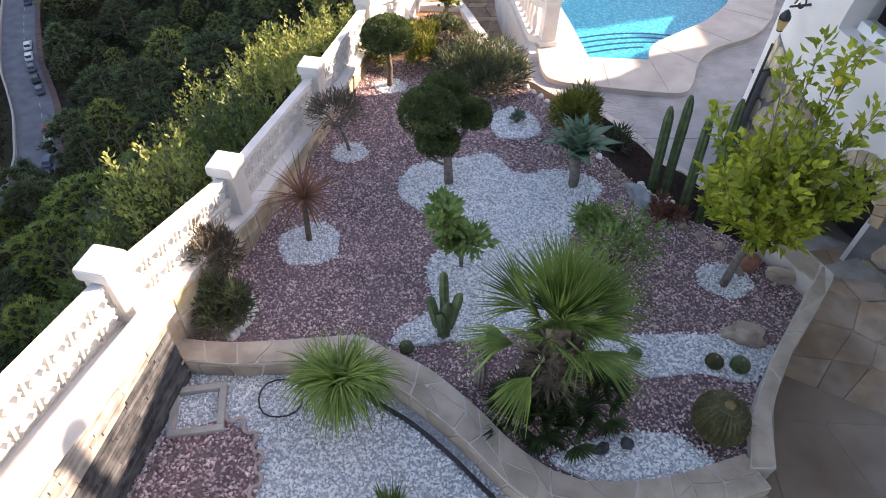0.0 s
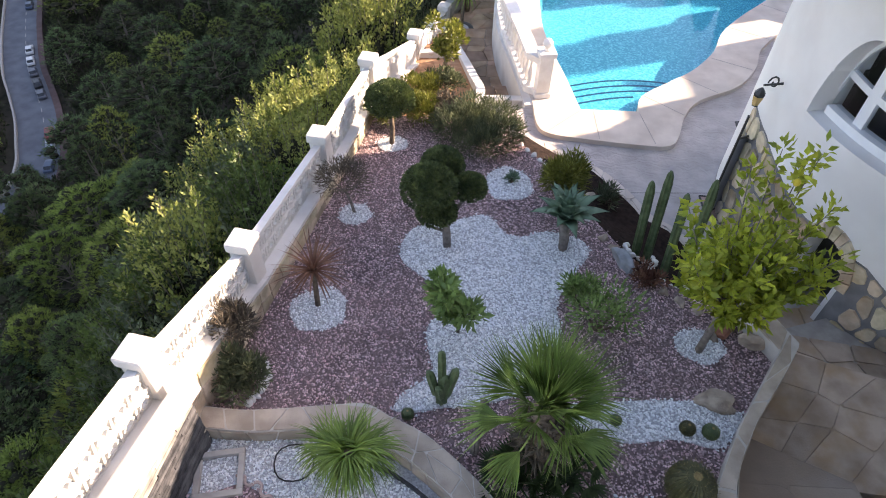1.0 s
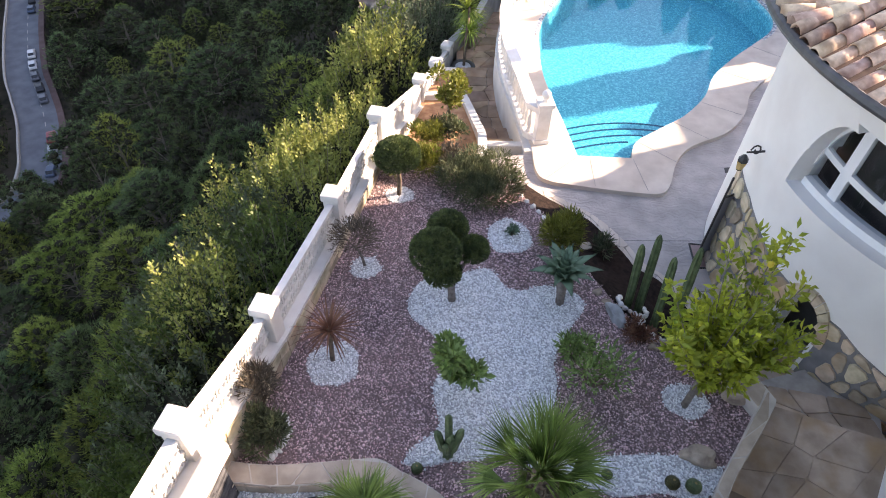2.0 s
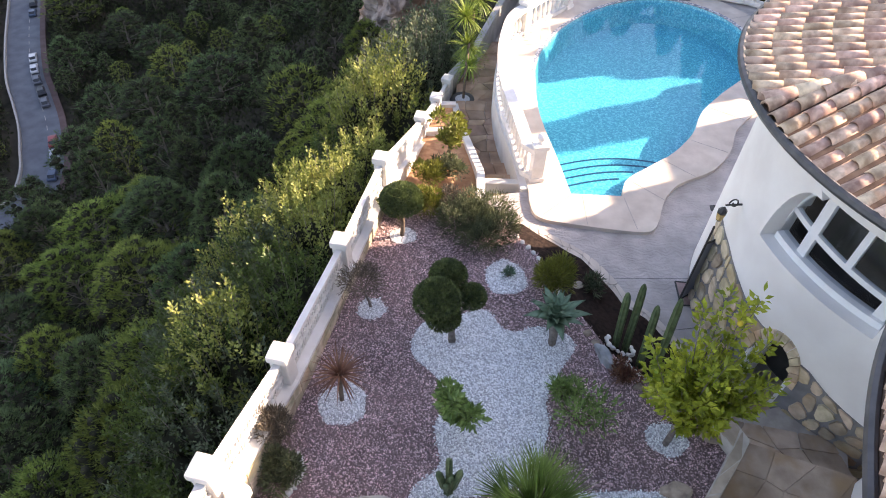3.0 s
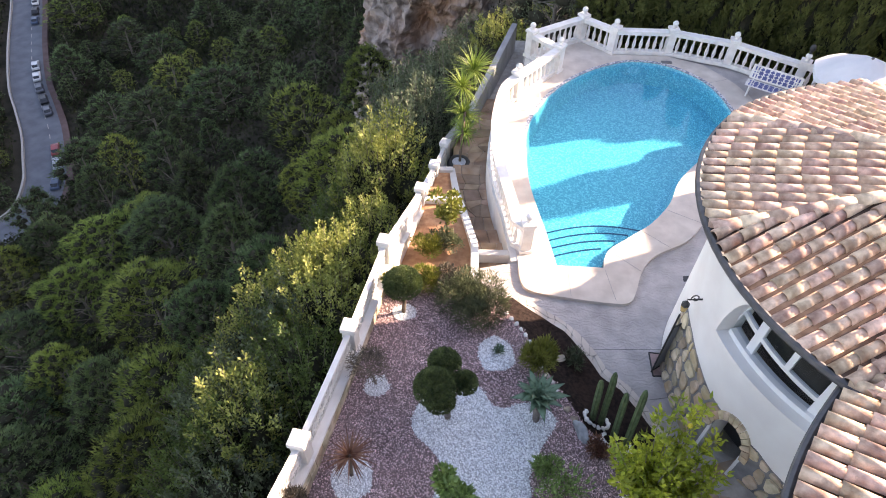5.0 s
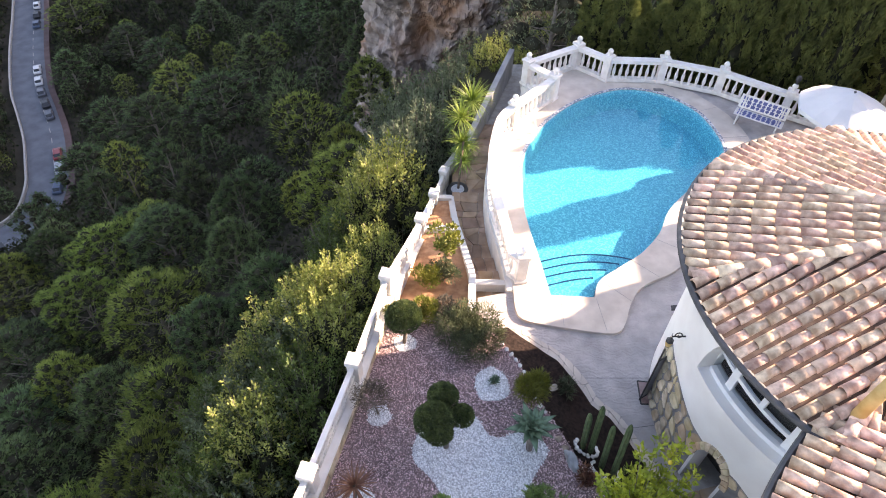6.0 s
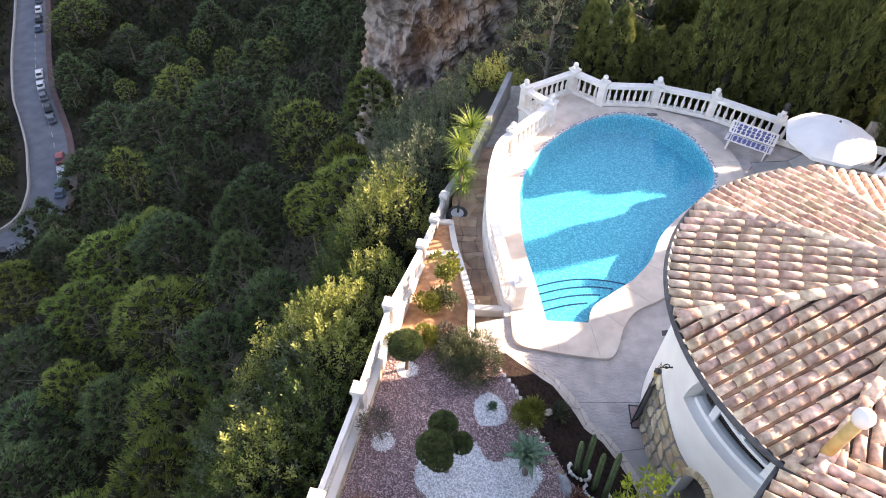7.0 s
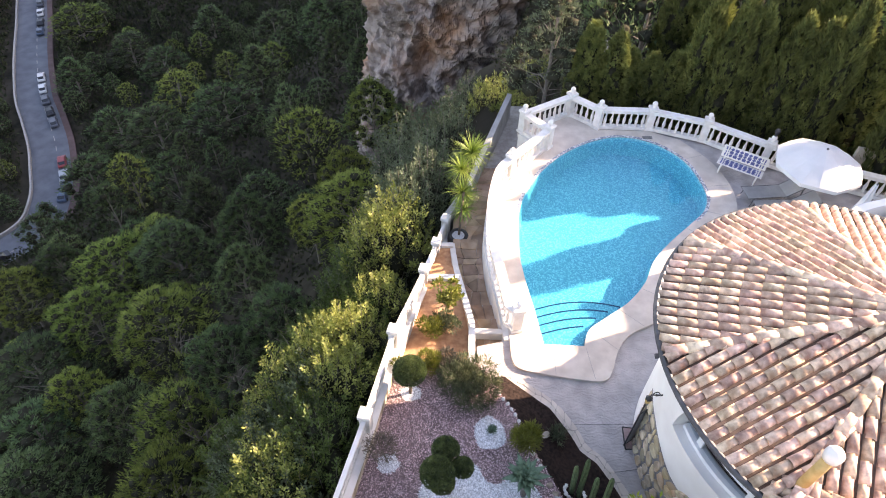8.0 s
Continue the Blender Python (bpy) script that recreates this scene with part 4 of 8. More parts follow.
def breeze_block():
    """A pierced block: a square frame with a ring and four spokes."""
    bm = bmesh.new()
    s, t, d = 0.5, 0.06, 0.5
    for x0, z0, x1, z1 in ((-s, -s, s, -s + t), (-s, s - t, s, s), (-s, -s + t, -s + t, s - t), (s - t, -s + t, s, s - t)):
        box(bm, x0, -d, z0, x1, d, z1)
    k = 6
    ring = []
    for i in range(k):
        a = 2 * math.pi * i / k
        ring.append([bm.verts.new((r * math.cos(a), y, r * math.sin(a))) for r, y in ((0.36, -d), (0.24, -d), (0.24, d), (0.36, d))])
    for i in range(k):
        a, b = ring[i], ring[(i + 1) % k]
        for j in range(4):
            bm.faces.new((a[j], a[(j + 1) % 4], b[(j + 1) % 4], b[j]))
    for i in range(4):
        m = Matrix.Rotation(math.pi / 4 + i * math.pi / 2, 4, "Y")
        box(bm, 0.33, -d * 0.9, -0.045, 0.62, d * 0.9, 0.045, m=m)
    return mesh_of(bm, "breeze_block", WHITE)


BLOCK = breeze_block()


def fence_post(x, y, top, base, ang):
    """A rendered post with an overhanging cap, standing in the fence line."""
    ob = thing("fence_post", (x, y, base), "white rendered fence post with a shallow pyramid cap", "post", "fence posts")
    m = Matrix.Translation((x, y, 0)) @ Matrix.Rotation(ang, 4, "Z")
    bm = bmesh.new()
    box(bm, -0.125, -0.12, base, 0.125, 0.12, top - 0.1, 0.015, m)
    part("shaft", bm, WHITE, ob)
    bm = bmesh.new()
    box(bm, -0.15, -0.15, top - 0.15, 0.15, 0.15, top - 0.02, 0.03, m)
    v = [bm.verts.new(m @ Vector(p)) for p in ((-0.135, -0.135, top - 0.021), (0.135, -0.135, top - 0.021), (0.135, 0.135, top - 0.021), (-0.135, 0.135, top - 0.021), (0, 0, top + 0.01))]
    for a, b in ((0, 1), (1, 2), (2, 3), (3, 0)):
        bm.faces.new((v[a], v[b], v[4]))
    part("cap", bm, WHITE, ob)
    return ob


def skew(a, b, za, zb, off0, off1, h0, h1):
    """A beam between two plan points whose foot follows a slope: sideways offsets to the right, heights above the line."""
    bm = bmesh.new()
    d = Vector((b[0] - a[0], b[1] - a[1])).normalized()
    r = Vector((d.y, -d.x))
    vs = []
    for p, z in ((a, za), (b, zb)):
        for o, h in ((off0, h0), (off1, h0), (off1, h1), (off0, h1)):
            q = Vector((p[0], p[1])) + r * o
            vs.append(bm.verts.new((q.x, q.y, z + h)))
    for k in range(4):
        bm.faces.new((vs[k], vs[(k + 1) % 4], vs[4 + (k + 1) % 4], vs[4 + k]))
    bm.faces.new(vs[:4][::-1])
    bm.faces.new(vs[4:])
    return bm


def fence_section(a, b, low, blocks, clad):
    """Wall section between two posts: stone-clad foot, white ledge, two rows of pierced blocks and a coping rail."""
    ob = thing("fence_wall", ((a[0] + b[0]) / 2, (a[1] + b[1]) / 2, -2.0), "white pierced-block garden wall on a stone-clad foot", "wall", "fence sections")
    za, zb = a[2] - 0.2, b[2] - 0.2
    part("foot", skew(a, b, za, zb, -0.1, 0.17, low - 2.2, -0.56), WHITE, ob)
    part("ledge", skew(a, b, za, zb, -0.1, 0.18, -0.55, -0.5), WHITE, ob)
    part("rail", skew(a, b, za, zb, -0.055, 0.05, -0.055, 0.0), WHITE, ob)
    if not blocks:
        part("panel", skew(a, b, za, zb, -0.07, 0.07, -0.5, -0.09), WHITE, ob)
    A, B = Vector((a[0], a[1], za)), Vector((b[0], b[1], zb))
    d = B - A
    plan = Vector((d.x, d.y)).length
    ang = math.atan2(d.y, d.x)
    run = plan - 0.26
    n = max(int(run / 0.225), 1)
    if blocks:
        sl = d.z / plan
        for i in range(n):
            for j in range(2):
                s = 0.13 + run * (i + 0.5) / n
                p = A + Vector((math.cos(ang) * s, math.sin(ang) * s, sl * s - 0.5 + 0.222 * (j + 0.5)))
                m = Matrix.Translation(p) @ Matrix.Rotation(ang, 4, "Z") @ Matrix(((1, 0, 0, 0), (0, 1, 0, 0), (sl, 0, 1, 0), (0, 0, 0, 1))) @ Matrix.Diagonal((run / n, 0.07, 0.222, 1))
                piece("breeze_block", BLOCK, m, ob)
    if clad:
        r = Vector((d.y, -d.x, 0)).normalized()

        def fn(u, v):
            p = A + d * u
            gz = clad(p.x, p.y) - 0.02
            z1 = za + (zb - za) * u - 0.57
            return Vector((p.x, p.y, gz + (z1 - gz) * v)) + r * 0.172, r
        crazy_stones(ob, fn, max(int(plan / 0.27), 2), 2, STONECLAD, "facing_stone", 0.02, 0.07, 0.3, random.Random(int(a[1] * 10)))
    return ob


for k, (a, b) in enumerate(zip(POSTS, POSTS[1:])):
    ang = math.atan2(b[1] - a[1], b[0] - a[0])
    if k:
        fence_post(a[0], a[1], a[2], -2.2, ang)
    fence_section(a, b, 0.0, k < 4, garden_z if k in (1, 2, 3) else None)
fence_post(*POSTS[-1], -3.0, 1.2)
# slate facing on the wall of the lower bed
slate = thing("slate_facing", (-2.4, 2.4, LOWER_Z), "dark split-slate cladding on the wall beside the lower bed", "cladding")
SLATE_A, SLATE_B = Vector((-2.82, 0.6, 0)), Vector((-2.34, 3.08, 0))
bm = bmesh.new()
d = (SLATE_B - SLATE_A).normalized()
r = Vector((d.y, -d.x, 0))
for q0, q1, z0, z1 in ((0.0, 0.05, LOWER_Z - 0.2, 1.72),):
    vs = []
    for p in (SLATE_A, SLATE_B):
        for o, z in ((q0 - 0.1, z0), (q1, z0), (q1, z1), (q0 - 0.1, z1)):
            vs.append(bm.verts.new(p + r * o + Vector((0, 0, z + (0.5 if z > 1.5 and p is SLATE_A else 0.02)))))
    for k in range(4):
        bm.faces.new((vs[k], vs[(k + 1) % 4], vs[4 + (k + 1) % 4], vs[4 + k]))
    bm.faces.new(vs[:4][::-1])
    bm.faces.new(vs[4:])
part("backing", bm, CREAM, slate)
rs = random.Random(8)
for j in range(26):
    u0 = -rs.uniform(0, 0.1)
    while u0 < 1.0:
        u1 = u0 + rs.uniform(0.12, 0.3)
        a_, b_ = max(u0, 0.0), min(u1, 1.0)
        p0, p1 = SLATE_A.lerp(SLATE_B, a_), SLATE_A.lerp(SLATE_B, b_)
        u0 = u1
        if b_ - a_ < 0.02:
            continue
        mid_y, z_mid = (p0.y + p1.y) / 2, LOWER_Z + 0.047 * (j + 0.5)
        if z_mid > 1.72 + 0.19 * (3.08 - mid_y):
            continue
        pale = z_mid > 1.6 - 0.06 * (3.08 - mid_y) + rs.uniform(-0.06, 0.06)
        z0, z1 = LOWER_Z + 0.047 * j, LOWER_Z + 0.047 * (j + 1) - 0.004
        o = 0.05 + rs.uniform(0.006, 0.018)
        vs = [p0 + r * 0.05 + Vector((0, 0, z0)), p1 + r * 0.05 + Vector((0, 0, z0)), p1 + r * 0.05 + Vector((0, 0, z1)), p0 + r * 0.05 + Vector((0, 0, z1))]
        vs += [p0 + r * o + d * 0.004 + Vector((0, 0, z0)), p1 + r * o - d * 0.004 + Vector((0, 0, z0)), p1 + r * o - d * 0.004 + Vector((0, 0, z1)), p0 + r * o + d * 0.004 + Vector((0, 0, z1))]
        c = sum(vs, Vector()) / 8
        me = raw_mesh("slate_strip", [v - c for v in vs], [(4, 5, 6, 7), (0, 1, 5, 4), (1, 2, 6, 5), (2, 3, 7, 6), (3, 0, 4, 7)], STRIPSTONE if pale else SLATE)
        piece("stone_strip" if pale else "slate_strip", me, Matrix.Translation(c), slate)
# thick white inner coping above the slate, with loose capping blocks
cop = thing("wall_coping", (-2.6, 1.9, 1.62), "thick rounded white coping on the inner wall", "coping")
part("coping_body", skew((SLATE_A.x, SLATE_A.y), (SLATE_B.x, SLATE_B.y + 0.1), 2.33, 1.85, -0.03, 0.16, -0.1, 0.0), WHITE, cop)
bm = bmesh.new()
dcop = Vector((SLATE_B.x - SLATE_A.x, SLATE_B.y + 0.1 - SLATE_A.y, 1.85 - 2.33))
rr2 = Vector((dcop.y, -dcop.x, 0)).normalized()
base2 = Vector((SLATE_A.x, SLATE_A.y, 2.33)) + rr2 * 0.065
cone(bm, base2, base2 + dcop, 0.096, 0.096, 16)
part("rounded_top", bm, WHITE, cop, smooth=True)

# planters and low wall between the fence and the path
bm = bmesh.new()
prism(bm, [(-1.2, 9.7), (0.74, 9.4), (0.78, 10.6), (0.62, 12.0), (0.42, 13.4), (-0.35, 13.6), (-0.6, 12.7)], lambda x, y: float(np.interp(y, [9.4, 13.6], [0.1, -0.55])), -3.0)
structure("planter_soil", bm, REDSOIL, "bare reddish-brown soil in the stepped planter", "ground")
bm = bmesh.new()
pl = spline([(0.72, 9.3), (0.75, 10.2), (0.78, 10.8), (0.68, 11.6), (0.55, 12.4), (0.4, 13.4), (0.3, 14.6)], 5)
ribbon(bm, offset_line(pl, 0.05), offset_line(pl, -0.12), lambda x, y: float(np.interp(y, [9.2, 10.2, 10.6, 11.4, 12.4, 13.2, 14.6], [0.55, 0.45, 0.2, -0.05, -0.25, -0.45, -0.75])), -3.0)
structure("planter_wall", bm, WHITE, "low curving white wall stepping down beside the path", "wall")
bm = bmesh.new()
box(bm, -0.55, 12.72, -3, 0.5, 12.9, -0.28, 0.015)
structure("planter_divider", bm, WHITE, "white cross wall dividing the planter", "wall")
bm = bmesh.new()
box(bm, -0.3, 14.35, -3, 0.36, 14.52, -0.62, 0.015)
structure("planter_end", bm, WHITE, "white end wall of the small planter", "wall")
bm = bmesh.new()
prism(bm, [(-0.42, 12.9), (0.46, 12.9), (0.34, 14.35), (-0.2, 14.35)], -0.72, -3)
structure("small_planter_soil", bm, REDSOIL, "bare reddish soil in the small planter", "ground")
bm = bmesh.new()
gw = [(0.08, 15.7), (0.9, 17.4), (1.5, 19.2), (2.78, 22.9)]
ribbon(bm, offset_line(gw, -0.1), offset_line(gw, 0.1), lambda x, y: float(np.interp(y, [15.7, 18, 23], [-0.72, -0.8, -0.55])), -5)
structure("wall_grey", bm, GREYWALL, "weathered grey parapet wall at the end of the path", "wall")

# ---- balustrade ----
def baluster_mesh():
    bm = bmesh.new()
    lathe(bm, [(0.055, 0.0), (0.055, 0.04), (0.035, 0.06), (0.045, 0.1), (0.062, 0.2), (0.05, 0.32), (0.03, 0.42), (0.034, 0.47), (0.03, 0.5), (0.052, 0.54), (0.052, 0.58)], seg=10)
    return mesh_of(bm, "baluster", BALUSTER, True)


BAL = baluster_mesh()


def balustrade_post(x, y, ang, finial=True):
    ob = thing("balustrade_post", (x, y, -0.02), "square white balustrade pillar with a ball finial", "pillar", "balustrade pillars")
    m = Matrix.Translation((x, y, 0)) @ Matrix.Rotation(ang, 4, "Z")
    bm = bmesh.new()
    box(bm, -0.13, -0.13, -0.02, 0.13, 0.13, 0.88, 0.01, m)
    part("shaft", bm, BALUSTER, ob)
    bm = bmesh.new()
    box(bm, -0.16, -0.16, 0.0, 0.16, 0.16, 0.1, 0.012, m)
    part("plinth", bm, BALUSTER, ob)
    bm = bmesh.new()
    box(bm, -0.165, -0.165, 0.86, 0.165, 0.165, 0.95, 0.015, m)
    part("cap", bm, BALUSTER, ob)
    if finial:
        bm = bmesh.new()
        lathe(bm, [(0.07, 0.95), (0.045, 0.98), (0.04, 1.0), (0.075, 1.03), (0.095, 1.08), (0.09, 1.13), (0.06, 1.17), (0.015, 1.19)], (x, y, 0), 12)
        part("ball_finial", bm, BALUSTER, ob, smooth=True)
    return ob


def balustrade_run(line, label="white turned-baluster railing along the pool terrace", step=0.215):
    c = along(line, length(line) / 2)[0]
    ob = thing("balustrade", (c.x, c.y, -0.02), label, "balustrade", "balustrade sections")
    for nm, z0, z1, w in (("bottom_rail", -0.02, 0.11, 0.1), ("top_rail", 0.69, 0.8, 0.11), ("handrail", 0.8, 0.83, 0.13)):
        bm = bmesh.new()
        ribbon(bm, offset_line(line, w), offset_line(line, -w), z1, z0)
        part(nm, bm, BALUSTER, ob)
    L = length(line)
    n = max(int((L - 0.3) / step), 1)
    for k in range(n):
        p, t = along(line, 0.15 + (L - 0.3) * (k + 0.5) / n)
        piece("baluster", BAL, Matrix.Translation((p.x, p.y, 0.11)), ob)
    return ob


back = [Vector(p) for p in RAIL_BACK]
for k, (a, b) in enumerate(zip(back, back[1:])):
    balustrade_run([a, b])
    balustrade_post(b.x, b.y, math.atan2((b - a).y, (b - a).x))
balustrade_post(2.3, 17.1, 0.9)
left = [Vector(p[:2]) for p in TERRACE_LEFT]
left_start = [Vector((1.98, 10.72))] + left[2:]
balustrade_run(left_start, "curving white baluster railing above the lower path")
balustrade_post(2.02, 10.74, 0.12)

# ---- house ----
HC = Vector((7.9, 7.05))
EAVE, RIDGE, R_EAVE, R_WALL = 4.46, 5.66, 3.94, 3.35
house = thing("house", (HC.x, HC.y, -0.1), "white Mediterranean villa with a round tower room and tiled roofs", "house")


def ring_pt(deg, r, z):
    a = radians(deg)
    return Vector((HC.x + r * math.cos(a), HC.y + r * math.sin(a), z))


WIN = (186.5, 221.0, 2.5, 3.7)      # window: from, to (degrees), sill and head
ARCH = (201.6, 213.4, -0.1, 1.45)


def arch_top(deg):
    c, h = (ARCH[0] + ARCH[1]) / 2, (ARCH[1] - ARCH[0]) / 2
    k = max(0.0, 1 - ((deg - c) / h) ** 2)
    return 0.85 + 0.58 * math.sqrt(k)


def win_top(deg):
    k = min(1.0, (deg - WIN[0]) / 9.0)
    return WIN[2] + (WIN[3] - WIN[2]) * math.sqrt(max(0.0, 1 - (1 - k) ** 2)) if deg < WIN[0] + 9 else WIN[3]


def in_opening(deg, z):
    if ARCH[0] < deg < ARCH[1] and z < arch_top(deg):
        return True
    return WIN[0] - 1.0 < deg < WIN[1] and WIN[2] < z < win_top(max(deg, WIN[0] + 0.3)) + 0.1


# curved wall in fine cells, open at the window and the arch, with reveals
def curved_wall():
    bm = bmesh.new()
    degs = [40 + k for k in range(0, 216)]
    zs = [-0.1, 0.2, 0.5, 0.85, 0.95, 1.05, 1.15, 1.25, 1.35, 1.45, 1.7, 2.0, 2.25, 2.5] + [2.5 + 0.1 * k for k in range(1, 14)] + [4.1, 4.45]
    cells = {}
    for i, d in enumerate(degs):
        for j, (z0, z1) in enumerate(zip(zs, zs[1:])):
            cells[i, j] = not in_opening(d + 0.5, (z0 + z1) / 2)
    vcache = {}

    def v(i, j, k):
        key = (i, j, k)
        if key not in vcache:
            vcache[key] = bm.verts.new(ring_pt(degs[0] + i, R_WALL if k == 0 else R_WALL - 0.46, zs[j]))
        return vcache[key]
    for (i, j), solid in cells.items():
        if not solid:
            continue
        bm.faces.new((v(i, j, 0), v(i, j + 1, 0), v(i + 1, j + 1, 0), v(i + 1, j, 0)))
        bm.faces.new((v(i, j, 1), v(i + 1, j, 1), v(i + 1, j + 1, 1), v(i, j + 1, 1)))
        for di, dj, a, b in ((1, 0, (1, 0), (1, 1)), (-1, 0, (0, 1), (0, 0)), (0, 1, (1, 1), (0, 1)), (0, -1, (0, 0), (1, 0))):
            if not cells.get((i + di, j + dj), False):
                bm.faces.new((v(i + a[0], j + a[1], 0), v(i + b[0], j + b[1], 0), v(i + b[0], j + b[1], 1), v(i + a[0], j + a[1], 1)))
    return bm


part("wall", curved_wall(), WALLWHITE, house, "smooth white rendered curved wall")
# dark drum behind the openings: the room's shade is in its colour
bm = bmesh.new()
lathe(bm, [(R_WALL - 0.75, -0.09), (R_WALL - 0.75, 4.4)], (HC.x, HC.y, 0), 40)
part("inner_room", bm, ROOMSHADE, house, "drum coloured dark for the unlit room behind the openings")
# stone plinth with uneven upper edge
part("plinth", lathe(bmesh.new(), [(R_WALL + 0.01, -0.09), (R_WALL + 0.01, -0.05)], (HC.x, HC.y, 0), 60), MORTAR, house)


def plinth_top(deg):
    return float(np.interp(deg, [150, 178, 186, 196, 200, 216, 222, 232, 245], [1.8, 1.75, 1.62, 1.42, 1.4, 1.36, 1.2, 1.02, 1.0]))


def plinth_fn(u, v):
    d = 165 + 75 * u
    p = ring_pt(d, R_WALL + 0.004, -0.08 + (plinth_top(d) + 0.08) * v)
    return p, (p - Vector((HC.x, HC.y, p.z))).normalized()


crazy_stones(house, plinth_fn, 16, 5, STONECLAD, "facing_stone", 0.03, 0.2, 0.42, random.Random(19), corner=0.2, skip=lambda u, v: ARCH[0] - 2.2 < 165 + 75 * u < ARCH[1] + 2.2 and -0.08 + (plinth_top(165 + 75 * u) + 0.08) * v < arch_top(min(max(165 + 75 * u, ARCH[0] + 0.5), ARCH[1] - 0.5)) + 0.12)
for span in (range(165, 208), range(208, 241)):
    bm = bmesh.new()
    for d0 in span:
        for z0, z1 in ((0, 0.34), (0.34, 0.67), (0.67, 1.0)):
            a0, a1 = plinth_top(d0), plinth_top(d0 + 1)
            zc = -0.08 + (a0 + 0.08) * (z0 + z1) / 2
            if ARCH[0] - 0.6 < d0 + 0.5 < ARCH[1] + 0.6 and zc < arch_top(min(max(d0 + 0.5, ARCH[0] + 0.3), ARCH[1] - 0.3)) + 0.05:
                continue
            bm.faces.new([bm.verts.new(ring_pt(d, R_WALL + 0.006, -0.08 + (t + 0.08) * z)) for d, t, z in ((d0, a0, z0), (d0 + 1, a1, z0), (d0 + 1, a1, z1), (d0, a0, z1))])
    bmesh.ops.remove_doubles(bm, verts=bm.verts, dist=0.001)
    bmesh.ops.solidify(bm, geom=bm.faces[:], thickness=0.004)
    part("mortar_bed", bm, PLINTHJOINT, house, "grey mortar between the facing stones")
# stones round the arch
rs = random.Random(4)
ac = (ARCH[0] + ARCH[1]) / 2
for k in range(13):
    t0, t1 = math.pi * (k + 0.06) / 13, math.pi * (k + 0.94) / 13
    q = []
    for t, rr in ((t0, 1.0), (t1, 1.0), (t1, 1.38), (t0, 1.38)):
        dd = ac + (ARCH[1] - ARCH[0]) / 2 * rr * math.cos(t) * -1
        q.append((dd, 0.85 + 0.58 * rr * math.sin(t) * (1.0 if rr == 1 else 0.95)))
    o = [ring_pt(d, R_WALL + 0.05, z) for d, z in q]
    i = [ring_pt(d, R_WALL - 0.02, z) for d, z in q]
    c = sum(o, Vector()) / 4
    me = raw_mesh("arch_stone", [p - c for p in o + i], [(0, 1, 2, 3), (0, 4, 5, 1), (1, 5, 6, 2), (2, 6, 7, 3), (3, 7, 4, 0)], STONECLAD)
    piece("arch_stone", me, Matrix.Translation(c), house)

bm = bmesh.new()
rows = []
for k in range(25):
    dg = WIN[0] + 10.0 * (k / 24) ** 2
    zt = WIN[2] - 0.02 if k == 0 else win_top(dg)
    rows.append([bm.verts.new(ring_pt(d_, r_, z_)) for d_, r_, z_ in ((dg, R_WALL + 0.003, zt), (dg - 2.6, R_WALL + 0.003, zt + 0.02 + 0.2 * k / 24), (dg - 2.6, R_WALL - 0.38, zt + 0.02 + 0.2 * k / 24), (dg, R_WALL - 0.38, zt))])
for a, b in zip(rows, rows[1:]):
    for k in range(4):
        bm.faces.new((a[k], a[(k + 1) % 4], b[(k + 1) % 4], b[k]))
bm.faces.new(rows[0][::-1])
bm.faces.new(rows[-1])
part("window_reveal", bm, WALLWHITE, house, "smooth white plaster reveal")

# window in its deep reveal
win = thing("window_1", (HC.x, HC.y, WIN[2]), "curved white-framed window with a quarter-round head in a deep reveal", "window", kind="structure")


def bar(d0, z0, d1, z1, w, r=R_WALL - 0.32, depth=0.07, n=None):
    """A window bar that follows the curve of the wall."""
    bm = bmesh.new()
    n = n or max(1, int(abs(d1 - d0) / 2))
    rows = []
    for k in range(n + 1):
        d, z = d0 + (d1 - d0) * k / n, z0 + (z1 - z0) * k / n
        if abs(d1 - d0) < 0.01:
            h = math.degrees(w / 2 / r)
            rows.append([bm.verts.new(ring_pt(d + s * h, rr, z)) for s, rr in ((-1, r), (1, r), (1, r + depth), (-1, r + depth))])
        else:
            rows.append([bm.verts.new(ring_pt(d, rr, z + s * w / 2)) for s, rr in ((-1, r), (1, r), (1, r + depth), (-1, r + depth))])
    for a, b in zip(rows, rows[1:]):
        for k in range(4):
            bm.faces.new((a[k], a[(k + 1) % 4], b[(k + 1) % 4], b[k]))
    bm.faces.new(rows[0][::-1])
    bm.faces.new(rows[-1])
    return bm


part("sill", bar(WIN[0] + 1, WIN[2] + 0.06, WIN[1] - 0.2, WIN[2] + 0.06, 0.11, R_WALL - 0.36, 0.17), FRAMEW, win, "white sill")
part("mullion", bar(196.0, WIN[2] + 0.08, 196.0, WIN[3] - 0.02, 0.14, n=1), FRAMEW, win)
part("mullion", bar(207.4, 3.0, 207.4, WIN[3] - 0.02, 0.09, n=1), FRAMEW, win)
part("jamb", bar(219.0, WIN[2] + 0.08, 219.0, WIN[3] - 0.02, 0.15, n=1), FRAMEW, win)
part("transom", bar(WIN[0] + 1.5, 3.06, WIN[1] - 0.5, 2.9, 0.085), FRAMEW, win)
part("head", bar(WIN[0] + 8, WIN[3] - 0.03, WIN[1], WIN[3] - 0.03, 0.09), FRAMEW, win)
prev = None
for k in range(9):
    d = WIN[0] + 0.4 + 8.6 * k / 8
    cur = (d, win_top(d) - 0.03)
    if prev:
        part("head_arc", bar(prev[0], prev[1], cur[0], cur[1], 0.1, n=1), FRAMEW, win)
    prev = cur
bm = bmesh.new()
